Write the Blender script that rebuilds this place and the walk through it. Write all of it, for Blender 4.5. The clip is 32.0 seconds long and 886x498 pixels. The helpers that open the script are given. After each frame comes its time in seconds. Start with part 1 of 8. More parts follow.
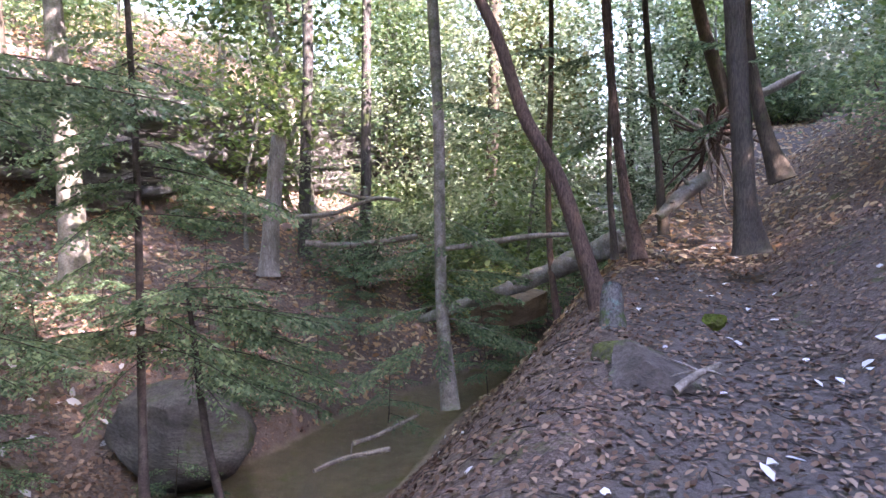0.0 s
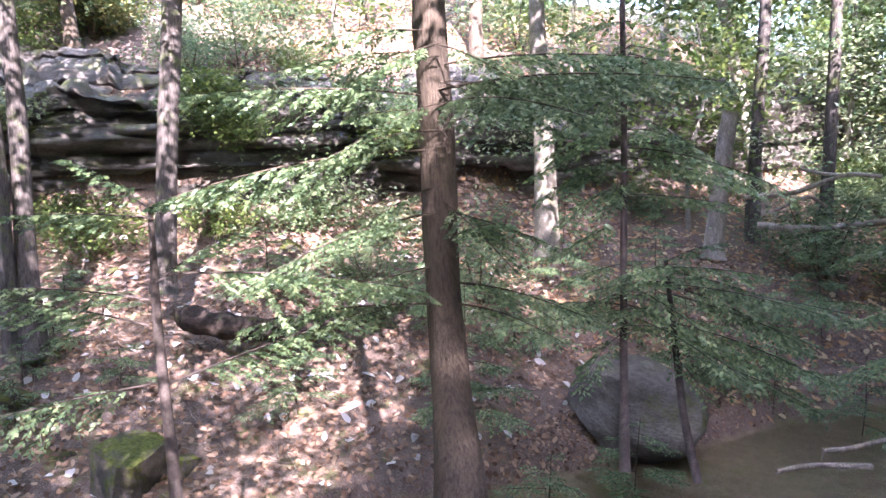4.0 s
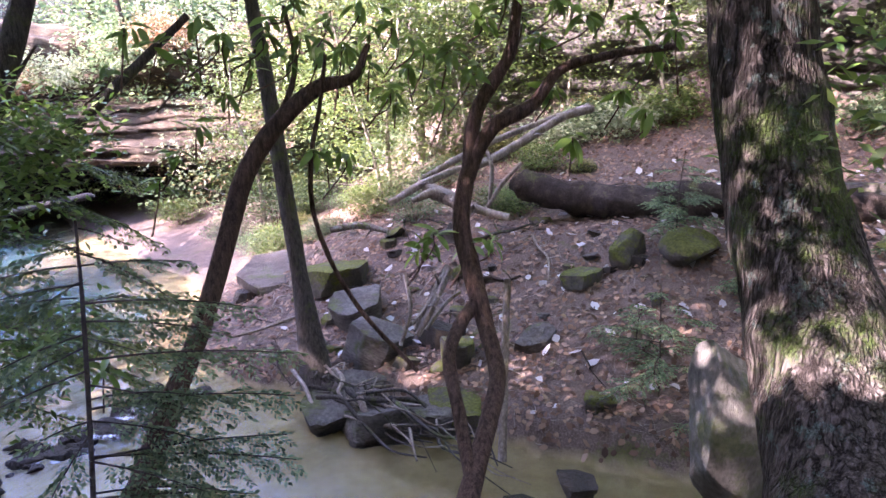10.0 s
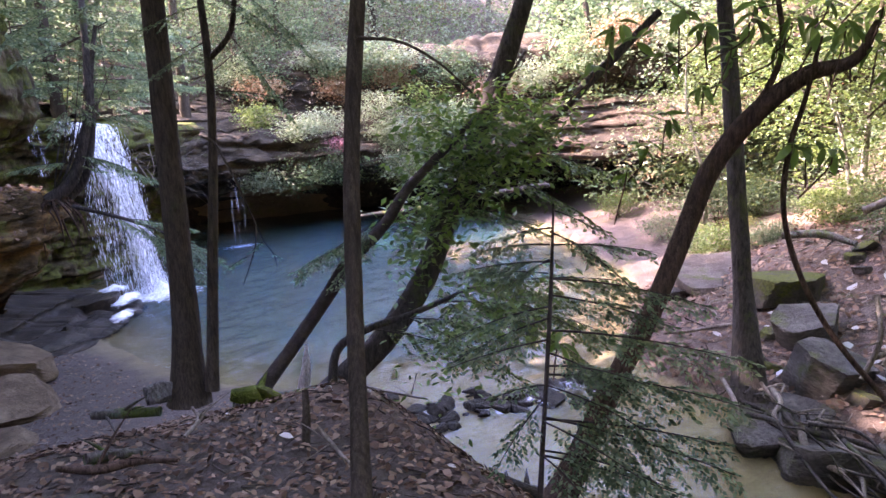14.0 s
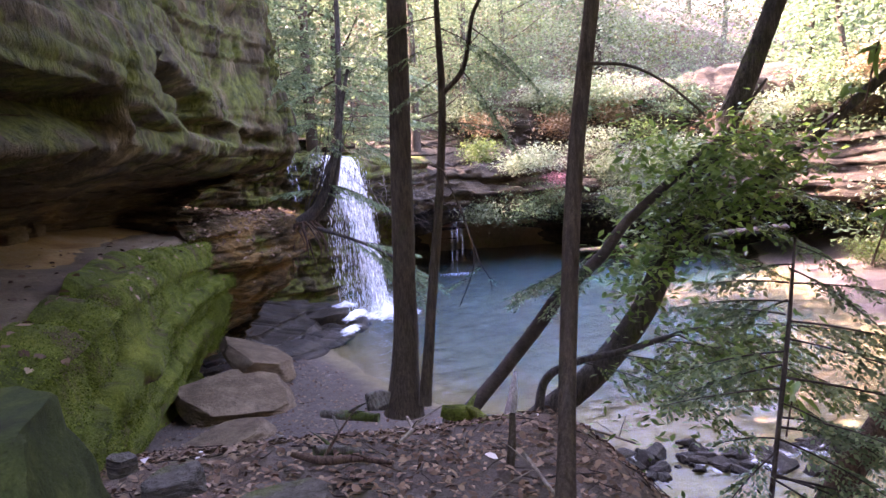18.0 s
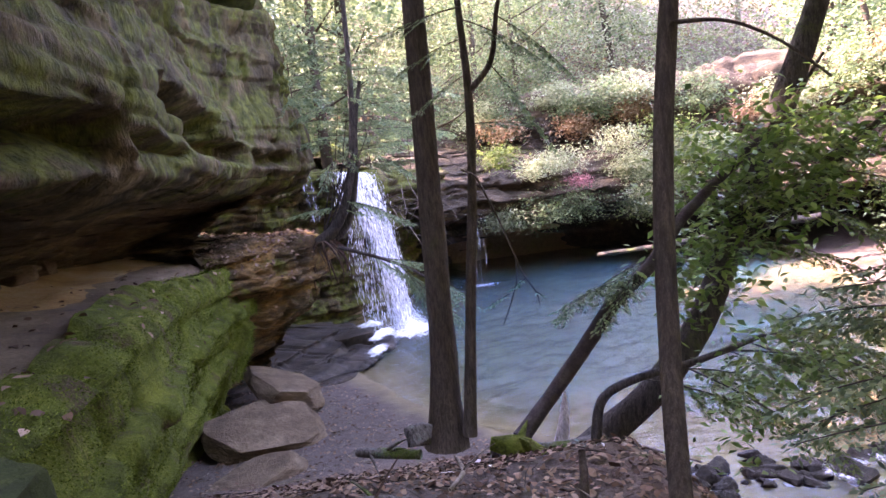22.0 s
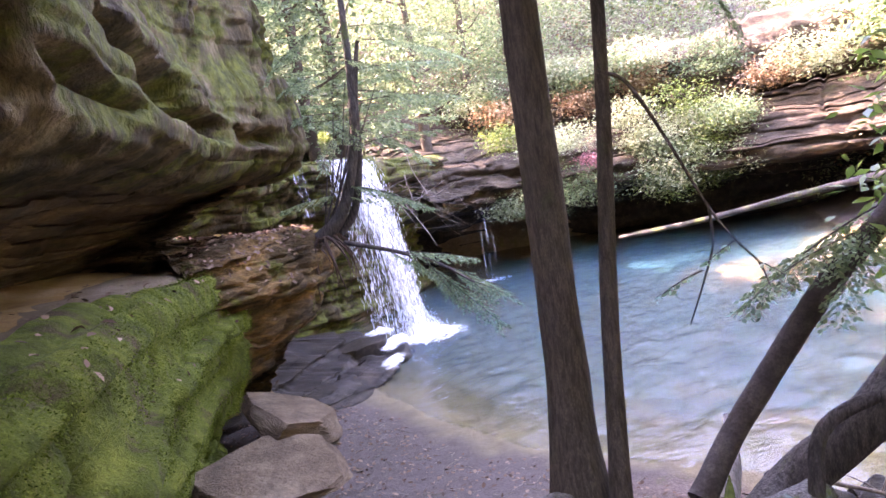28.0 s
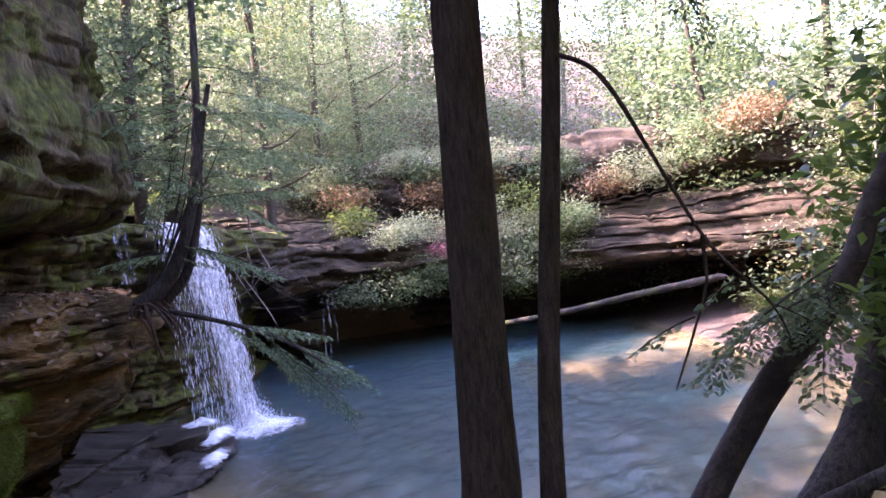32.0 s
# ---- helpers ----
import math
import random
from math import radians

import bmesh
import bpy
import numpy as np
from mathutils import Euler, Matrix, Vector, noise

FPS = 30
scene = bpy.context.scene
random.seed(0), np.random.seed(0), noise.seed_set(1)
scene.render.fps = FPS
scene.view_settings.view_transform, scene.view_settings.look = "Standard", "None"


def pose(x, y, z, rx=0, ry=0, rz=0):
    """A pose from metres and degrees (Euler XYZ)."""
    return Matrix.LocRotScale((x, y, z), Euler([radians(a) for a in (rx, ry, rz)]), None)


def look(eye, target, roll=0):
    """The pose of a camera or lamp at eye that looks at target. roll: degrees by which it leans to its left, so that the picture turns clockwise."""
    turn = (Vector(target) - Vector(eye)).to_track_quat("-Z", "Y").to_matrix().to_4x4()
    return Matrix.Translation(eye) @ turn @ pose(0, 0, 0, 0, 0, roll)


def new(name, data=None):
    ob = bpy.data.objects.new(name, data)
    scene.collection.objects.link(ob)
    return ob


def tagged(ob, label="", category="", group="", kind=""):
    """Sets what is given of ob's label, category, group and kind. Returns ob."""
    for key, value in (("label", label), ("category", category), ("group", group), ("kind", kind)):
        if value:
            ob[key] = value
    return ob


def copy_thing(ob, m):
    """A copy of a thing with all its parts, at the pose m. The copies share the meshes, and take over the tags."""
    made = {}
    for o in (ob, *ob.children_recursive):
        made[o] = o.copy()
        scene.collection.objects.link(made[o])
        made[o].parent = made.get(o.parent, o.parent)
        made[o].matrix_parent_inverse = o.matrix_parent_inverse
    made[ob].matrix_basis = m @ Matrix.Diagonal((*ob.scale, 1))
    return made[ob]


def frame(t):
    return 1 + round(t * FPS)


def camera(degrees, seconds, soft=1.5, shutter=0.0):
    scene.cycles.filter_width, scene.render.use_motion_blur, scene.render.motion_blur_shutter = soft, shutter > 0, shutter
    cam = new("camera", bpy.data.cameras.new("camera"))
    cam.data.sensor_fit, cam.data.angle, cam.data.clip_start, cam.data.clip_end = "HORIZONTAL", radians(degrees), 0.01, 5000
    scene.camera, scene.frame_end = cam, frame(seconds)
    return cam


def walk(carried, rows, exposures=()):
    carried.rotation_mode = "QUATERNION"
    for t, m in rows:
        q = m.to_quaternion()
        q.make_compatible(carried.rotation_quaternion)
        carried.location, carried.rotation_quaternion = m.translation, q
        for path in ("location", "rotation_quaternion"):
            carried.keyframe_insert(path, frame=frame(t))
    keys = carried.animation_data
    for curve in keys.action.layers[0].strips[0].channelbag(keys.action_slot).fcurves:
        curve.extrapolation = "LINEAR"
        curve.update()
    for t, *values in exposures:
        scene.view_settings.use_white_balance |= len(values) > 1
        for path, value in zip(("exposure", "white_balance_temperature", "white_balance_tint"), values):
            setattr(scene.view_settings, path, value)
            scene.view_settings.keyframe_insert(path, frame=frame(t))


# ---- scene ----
cam = camera(67.4, 32.0)
PATH = [
    (0, (1.264, 0.592, 4.48), (1.052, 2.573, 4.299), -0.9),
    (0.5, (1.246, 0.599, 4.473), (0.914, 2.563, 4.289), -1.3),
    (1, (1.222, 0.604, 4.471), (0.769, 2.543, 4.285), -1.4),
    (1.5, (1.161, 0.599, 4.471), (0.568, 2.5, 4.291), -1.6),
    (2, (1.065, 0.589, 4.472), (0.34, 2.444, 4.294), -1.7),
    (2.5, (0.957, 0.562, 4.47), (0.091, 2.356, 4.286), -1.2),
    (4.5, (0.657, 0.286, 4.486), (-0.79, 1.652, 4.278), -2.7),
    (5, (0.588, 0.252, 4.473), (-0.98, 1.474, 4.254), -2.6),
    (5.5, (0.539, 0.219, 4.473), (-1.149, 1.269, 4.248), -2.9),
    (6, (0.449, 0.108, 4.469), (-1.334, 0.979, 4.225), -2.7),
    (6.5, (0.395, -0.275, 4.439), (-1.472, 0.391, 4.173), -2.7),
    (7, (0.321, -0.604, 4.45), (-1.602, -0.125, 4.186), -2.1),
    (7.5, (0.257, -0.815, 4.377), (-1.708, -0.538, 4.121), -2.1),
    (8, (0.161, -0.853, 4.333), (-1.82, -0.878, 4.054), -3.0),
    (8.2, (0.139, -0.859, 4.327), (-1.839, -1.03, 4.088), 0.2),
    (8.5, (0.128, -0.865, 4.32), (-1.832, -1.108, 4.002), -1.8),
    (9, (0.109, -0.887, 4.302), (-1.816, -1.299, 3.951), -1.4),
    (9.5, (0.1, -0.903, 4.291), (-1.772, -1.489, 3.902), -1.5),
    (10, (0.077, -0.918, 4.278), (-1.714, -1.702, 3.858), -1.9),
    (10.5, (0.103, -0.984, 4.278), (-1.627, -1.899, 3.867), -3.8),
    (11, (0.155, -1.056, 4.255), (-1.5, -2.098, 3.839), -4.2),
    (11.5, (0.134, -1.084, 4.272), (-1.377, -2.321, 3.837), -3.3),
    (12, (0.143, -1.052, 4.262), (-1.215, -2.452, 3.822), -3.8),
    (12.5, (0.146, -1.053, 4.262), (-1.101, -2.556, 3.829), -3.3),
    (13, (0.149, -1.054, 4.262), (-0.99, -2.643, 3.839), -3.2),
    (13.5, (0.155, -1.038, 4.258), (-0.897, -2.691, 3.858), -2.5),
    (14, (0.158, -1.045, 4.259), (-0.818, -2.75, 3.881), -2.8),
    (14.5, (0.163, -1.037, 4.257), (-0.76, -2.775, 3.898), -2.0),
    (16.5, (0.187, -1.019, 4.204), (-0.522, -2.865, 3.902), -1.8),
    (17, (0.183, -1.035, 4.208), (-0.434, -2.915, 3.913), -2.1),
    (17.5, (0.187, -1.033, 4.206), (-0.324, -2.948, 3.937), -2.6),
    (18, (0.195, -1.024, 4.205), (-0.203, -2.969, 3.96), -2.3),
    (18.5, (0.209, -1.005, 4.2), (-0.103, -2.965, 3.953), -2.2),
    (19, (0.213, -1.0, 4.199), (-0.122, -2.953, 3.926), -1.6),
    (19.5, (0.205, -1.014, 4.201), (-0.129, -2.964, 3.905), -1.3),
    (20, (0.199, -1.043, 4.206), (-0.141, -2.992, 3.914), -2.3),
    (20.5, (0.27, -1.157, 4.199), (-0.164, -3.085, 3.891), -3.5),
    (21, (0.27, -1.284, 4.204), (-0.168, -3.211, 3.894), -5.4),
    (21.5, (0.236, -1.46, 4.221), (-0.149, -3.402, 3.934), -5.9),
    (22, (0.223, -1.643, 4.168), (-0.123, -3.602, 3.961), -6.0),
    (22.5, (0.188, -1.842, 4.127), (-0.149, -3.809, 3.995), -9.7),
    (23, (0.128, -2.006, 4.084), (-0.201, -3.973, 3.932), -10.0),
    (23.5, (0.088, -2.186, 4.105), (-0.023, -4.167, 3.851), -7.6),
    (24, (0.079, -2.364, 4.055), (-0.069, -4.349, 3.859), -7.4),
    (24.5, (0.091, -2.549, 4.025), (-0.076, -4.529, 3.802), -10.2),
    (25, (0.075, -2.745, 3.972), (-0.068, -4.734, 3.819), -6.1),
    (25.5, (0.109, -2.869, 3.917), (0.179, -4.848, 3.635), -4.2),
    (27.5, (0.58, -3.722, 3.832), (0.368, -5.708, 3.726), -10.3),
    (28, (0.601, -3.954, 3.836), (0.205, -5.903, 3.623), -9.6),
    (28.5, (0.599, -4.122, 3.801), (0.198, -6.072, 3.612), -9.8),
    (29, (0.605, -4.319, 3.749), (0.202, -6.264, 3.522), -5.2),
    (29.5, (0.621, -4.493, 3.697), (0.169, -6.433, 3.525), -2.7),
    (30, (0.622, -4.65, 3.639), (0.176, -6.589, 3.437), -3.5),
    (30.5, (0.607, -4.786, 3.63), (0.226, -6.74, 3.441), -2.7),
    (31, (0.622, -4.924, 3.569), (0.13, -6.859, 3.44), -4.3),
    (31.5, (0.575, -4.989, 3.494), (-0.085, -6.877, 3.49), -4.8),
    (32, (0.628, -5.032, 3.51), (-0.262, -6.823, 3.517), -5.3),
]
walk(cam, [(t, look(eye, target, roll)) for t, eye, target, roll in PATH], [(0, 4.8, 6200, 38), (2, 4.75, 6000, 38), (5, 4.75, 5900, 36), (6, 4.75, 5900, 38), (7, 4.85, 5900, 42), (8, 4.9, 5500, 42), (9, 4.8, 5900, 46), (10, 4.7, 6300, 48), (13, 4.55, 6800, 46), (17, 4.85, 7200, 52), (19, 5.05, 7400, 54), (23, 5.05, 7400, 54), (24, 5.55, 7500, 54), (25, 5.5, 7600, 54), (28, 5.65, 7700, 54), (30, 5.1, 7700, 54), (31, 4.95, 7500, 54), (32, 4.2, 6800, 54)])
# ---- light ----
world = bpy.data.worlds.new("world")
scene.world = world
world.use_nodes = True
wn = world.node_tree.nodes
sky = wn.new("ShaderNodeTexSky")
sky.sky_type, sky.sun_disc = "NISHITA", False
SUN_FROM = Vector((0.68, -0.50, 0.66)).normalized()
sky.sun_elevation = math.asin(SUN_FROM.z)
sky.sun_rotation = math.atan2(SUN_FROM.x, SUN_FROM.y)
world.node_tree.links.new(sky.outputs[0], wn["Background"].inputs[0])
wn["Background"].inputs[1].default_value = 0.15
sun = new("sun", bpy.data.lights.new("sun", "SUN"))
sun.data.energy, sun.data.angle, sun.data.color = 2.4, radians(0.55), (1.0, 0.95, 0.86)
sun.matrix_world = look(SUN_FROM * 60, (0, 0, 0))

# ---- small tools ----
TAB = np.random.RandomState(7).rand(64, 64, 64)


def vnoise(x, y, z):
    """Smooth value noise in 0..1 over arrays."""
    x, y, z = np.broadcast_arrays(x, y, z)
    i, j, k = np.floor(x).astype(int), np.floor(y).astype(int), np.floor(z).astype(int)
    u, v, w = x - i, y - j, z - k
    u, v, w = u * u * (3 - 2 * u), v * v * (3 - 2 * v), w * w * (3 - 2 * w)
    out = 0
    for a in (0, 1):
        for b in (0, 1):
            for c in (0, 1):
                out = out + TAB[(i + a) % 64, (j + b) % 64, (k + c) % 64] * (u if a else 1 - u) * (v if b else 1 - v) * (w if c else 1 - w)
    return out


def fbm(x, y, z, octaves=4):
    s, amp, tot = 0, 1.0, 0
    for o in range(octaves):
        s = s + amp * (vnoise(x * 2 ** o + 13.7 * o, y * 2 ** o + 5.1 * o, z * 2 ** o) - 0.5)
        tot += amp
        amp *= 0.5
    return s / tot


def smooth(a, b, v):
    t = np.clip((v - a) / (b - a), 0, 1)
    return t * t * (3 - 2 * t)


def mesh_of(name, verts, faces, material, flat=False):
    me = bpy.data.meshes.new(name)
    me.from_pydata([tuple(map(float, v)) for v in verts], [], [tuple(map(int, f)) for f in faces])
    me.materials.append(material)
    if not flat:
        me.polygons.foreach_set("use_smooth", [True] * len(me.polygons))
    me.update()
    return me


def quads(name, verts, material, flat=True):
    """A mesh of loose faces: verts is (n, corners, 3)."""
    n, k = verts.shape[:2]
    me = bpy.data.meshes.new(name)
    me.vertices.add(n * k)
    me.vertices.foreach_set("co", np.ascontiguousarray(verts, dtype=np.float32).ravel())
    me.loops.add(n * k)
    me.loops.foreach_set("vertex_index", np.arange(n * k, dtype=np.int32))
    me.polygons.add(n)
    me.polygons.foreach_set("loop_start", np.arange(0, n * k, k, dtype=np.int32))
    me.materials.append(material)
    me.update(calc_edges=True)
    return me


def put(name, me, parent=None, label=""):
    ob = new(name, me)
    ob.parent = parent
    if label:
        ob["label"] = label
    return ob


def thing(name, label, category, at=(0, 0, 0), group="", kind=""):
    ob = new(name)
    ob.location = at
    ob.empty_display_size = 0.1
    return tagged(ob, label, category, group, kind)


def grid_faces(nu, nv, wrap=False):
    f = []
    for i in range(nu - 1):
        for j in range(nv if wrap else nv - 1):
            k = (j + 1) % nv
            f.append((i * nv + j, i * nv + k, (i + 1) * nv + k, (i + 1) * nv + j))
    return f


def curve_pts(pts, n):
    """Catmull-Rom through rows of (x, y, z, r)."""
    p = np.array(pts, float)
    p = np.vstack([2 * p[0] - p[1], p, 2 * p[-1] - p[-2]])
    out = []
    m = len(p) - 3
    for s in np.linspace(0, m - 1e-6, n):
        i = int(s)
        t = s - i
        a, b, c, d = p[i], p[i + 1], p[i + 2], p[i + 3]
        out.append(0.5 * (2 * b + (c - a) * t + (2 * a - 5 * b + 4 * c - d) * t * t + (3 * b - a - 3 * c + d) * t ** 3))
    out = np.array(out)
    out[:, 3] = np.maximum(out[:, 3], 0.002)
    return out


def tube(name, pts, material, seg=10, n=24, rough=0.06, flare=0.0, seed=0):
    """A tapered, uneven, closed limb through rows of (x, y, z, r)."""
    c = curve_pts(pts, n)
    d = np.gradient(c[:, :3], axis=0)
    d /= np.linalg.norm(d, axis=1)[:, None] + 1e-9
    ref = np.array([0.31, 0.95, 0.05])
    verts = []
    for i in range(n):
        a = np.cross(d[i], ref)
        a /= np.linalg.norm(a)
        b = np.cross(d[i], a)
        ang = np.arange(seg) * 2 * np.pi / seg
        r = c[i, 3] * (1 + rough * 2 * fbm(np.cos(ang) * 1.5 + seed, np.sin(ang) * 1.5, i * 0.35 + seed * 3.3, 2))
        if flare:
            r = r * (1 + flare * np.exp(-i / n * 14) * (0.6 + 0.8 * vnoise(np.cos(ang) * 2.2 + seed, np.sin(ang) * 2.2, seed + 0.5)))
        verts.append(c[i, :3] + np.cos(ang)[:, None] * a * r[:, None] + np.sin(ang)[:, None] * b * r[:, None])
    verts = np.vstack(verts)
    faces = grid_faces(n, seg, True) + [tuple(range(seg)), tuple(range((n - 1) * seg, n * seg))[::-1]]
    return mesh_of(name, verts, faces, material)


def leaf_quads(rs, centres, dirs, normals, length, width):
    """Diamond leaves, slightly folded along no edge: base, side, tip, side."""
    n = len(centres)
    dirs = dirs / (np.linalg.norm(dirs, axis=1)[:, None] + 1e-9)
    side = np.cross(dirs, normals)
    side /= np.linalg.norm(side, axis=1)[:, None] + 1e-9
    L = length * (0.7 + 0.6 * rs.rand(n))[:, None]
    W = width * (0.7 + 0.6 * rs.rand(n))[:, None]
    up = np.cross(side, dirs)
    mid = centres + dirs * L * 0.45
    return np.stack([centres, mid + side * W * 0.5 + up * W * 0.15, centres + dirs * L, mid - side * W * 0.5 + up * W * 0.15], axis=1)


def oval_leaves(rs, centres, dirs, normals, length, width):
    """Oval, curled leaves of six corners: (n, 6, 3)."""
    n = len(centres)
    dirs = dirs / (np.linalg.norm(dirs, axis=1)[:, None] + 1e-9)
    side = np.cross(dirs, normals)
    side /= np.linalg.norm(side, axis=1)[:, None] + 1e-9
    up = np.cross(side, dirs)
    L, W = length * (0.55 + 0.8 * rs.rand(n))[:, None], width * (0.6 + 0.7 * rs.rand(n))[:, None]
    curl, bend = (0.45 * rs.rand(n))[:, None] * W, (0.5 * rs.rand(n) - 0.1)[:, None] * W
    a, b = centres + dirs * L * 0.28, centres + dirs * L * 0.68
    return np.stack([centres, a + side * W * 0.42 + up * curl, b + side * W * 0.46 + up * curl, centres + dirs * L + up * bend, b - side * W * 0.38 + up * curl, a - side * W * 0.46 + up * curl], axis=1)


# ---- materials ----
def nodes_of(name):
    m = bpy.data.materials.new(name)
    m.use_nodes = True
    nt = m.node_tree
    return m, nt, nt.nodes["Principled BSDF"], nt.nodes["Material Output"]


def ramp(nt, fac, cols, lo=0.3, hi=0.7):
    r = nt.nodes.new("ShaderNodeValToRGB")
    e = r.color_ramp.elements
    while len(e) < len(cols):
        e.new(0.5)
    for i, c in enumerate(cols):
        e[i].position = lo + (hi - lo) * i / (len(cols) - 1)
        e[i].color = (*c, 1)
    nt.links.new(fac, r.inputs[0])
    return r.outputs[0]


def noise_out(nt, vec, scale, detail=6, rough=0.6, stretch=None):
    if stretch:
        mp = nt.nodes.new("ShaderNodeMapping")
        mp.inputs["Scale"].default_value = stretch
        nt.links.new(vec, mp.inputs[0])
        vec = mp.outputs[0]
    t = nt.nodes.new("ShaderNodeTexNoise")
    t.inputs["Scale"].default_value, t.inputs["Detail"].default_value, t.inputs["Roughness"].default_value = scale, detail, rough
    nt.links.new(vec, t.inputs["Vector"])
    return t.outputs["Fac"]


def mixc(nt, fac, a, b, mode="MIX"):
    m = nt.nodes.new("ShaderNodeMix")
    m.data_type, m.blend_type = "RGBA", mode
    for sock, v in ((m.inputs[0], fac), (m.inputs[6], a), (m.inputs[7], b)):
        if hasattr(v, "links"):
            nt.links.new(v, sock)
        else:
            sock.default_value = v if isinstance(v, float) else (*v, 1)
    return m.outputs[2]


def bump(nt, bsdf, height, strength, dist=0.02):
    b = nt.nodes.new("ShaderNodeBump")
    b.inputs["Strength"].default_value, b.inputs["Distance"].default_value = strength, dist
    nt.links.new(height, b.inputs["Height"])
    nt.links.new(b.outputs[0], bsdf.inputs["Normal"])


def surface(name, cols, scale=3.0, fine=40.0, rough=0.85, relief=0.6, dist=0.02, stretch=None, patch=None, patch_scale=1.2, patch_at=(0.5, 0.6), fine_mix=0.5, up_patch=0.0):
    """A rough natural surface: base colours by broad noise, fine grain, an overlay in patches (moss, lichen, dirt), relief."""
    m, nt, b, out = nodes_of(name)
    co = nt.nodes.new("ShaderNodeTexCoord").outputs["Object"]
    broad = noise_out(nt, co, scale, 7, 0.65, stretch)
    grain = noise_out(nt, co, fine, 5, 0.7, stretch)
    col = ramp(nt, broad, cols)
    g = ramp(nt, grain, [(0.22, 0.22, 0.22), (0.9, 0.9, 0.9), (1.5, 1.5, 1.5)], 0.32, 0.7)
    col = mixc(nt, fine_mix, col, g, "MULTIPLY")
    if patch:
        pf = noise_out(nt, co, patch_scale, 8, 0.7)
        if up_patch:
            geo = nt.nodes.new("ShaderNodeNewGeometry")
            sep = nt.nodes.new("ShaderNodeSeparateXYZ")
            nt.links.new(geo.outputs["Normal"], sep.inputs[0])
            ma = nt.nodes.new("ShaderNodeMath")
            ma.operation = "MULTIPLY_ADD"
            nt.links.new(sep.outputs[2], ma.inputs[0])
            ma.inputs[1].default_value = up_patch
            nt.links.new(pf, ma.inputs[2])
            pf = ma.outputs[0]
        f = ramp(nt, pf, [(0, 0, 0), (1, 1, 1)], *patch_at)
        pc = ramp(nt, noise_out(nt, co, fine * 0.7, 4), list(patch))
        col = mixc(nt, f, col, pc)
    nt.links.new(col, b.inputs["Base Color"])
    b.inputs["Roughness"].default_value = rough
    b.inputs["Specular IOR Level"].default_value = 0.25
    h = nt.nodes.new("ShaderNodeMath")
    h.operation = "ADD"
    nt.links.new(broad, h.inputs[0])
    nt.links.new(grain, h.inputs[1])
    bump(nt, b, h.outputs[0], relief, dist)
    return m


def bark_mat(name, cols, scale, furrow, rough=0.95, moss=None, moss_at=(0.5, 0.6), lichen=None):
    """Bark with long, broken, dark furrows between narrow ridges, and moss or lichen in patches."""
    m, nt, b, out = nodes_of(name)
    co = nt.nodes.new("ShaderNodeTexCoord").outputs["Object"]
    ridge = noise_out(nt, co, scale, 5, 0.65, (1, 1, 0.16))
    grain = noise_out(nt, co, scale * 3.5, 5, 0.7, (1, 1, 0.3))
    broad = noise_out(nt, co, 2.5, 5)
    plate = ramp(nt, ridge, [(0, 0, 0), (1, 1, 1)], 0.30, 0.60)
    col = mixc(nt, plate, tuple(c * furrow for c in cols[0]), ramp(nt, grain, list(cols)))
    col = mixc(nt, 0.6, col, ramp(nt, broad, [(0.55, 0.55, 0.55), (1.3, 1.25, 1.2)]), "MULTIPLY")
    for over, sc, at in ((lichen, 6.0, (0.55, 0.62)), (moss, 1.9, moss_at)):
        if over:
            f = mixc(nt, 0.45, ramp(nt, noise_out(nt, co, sc, 8, 0.72), [(0, 0, 0), (1, 1, 1)], *at), ramp(nt, grain, [(0, 0, 0), (1, 1, 1)], 0.35, 0.55), "MULTIPLY")
            col = mixc(nt, f, col, ramp(nt, noise_out(nt, co, 70, 3), list(over)))
    nt.links.new(col, b.inputs["Base Color"])
    b.inputs["Roughness"].default_value = rough
    b.inputs["Specular IOR Level"].default_value = 0.2
    hsum = nt.nodes.new("ShaderNodeMath")
    hsum.operation = "MULTIPLY_ADD"
    nt.links.new(grain, hsum.inputs[0])
    hsum.inputs[1].default_value = 0.5
    nt.links.new(plate, hsum.inputs[2])
    bump(nt, b, hsum.outputs[0], 0.8, 0.3 / scale)
    return m


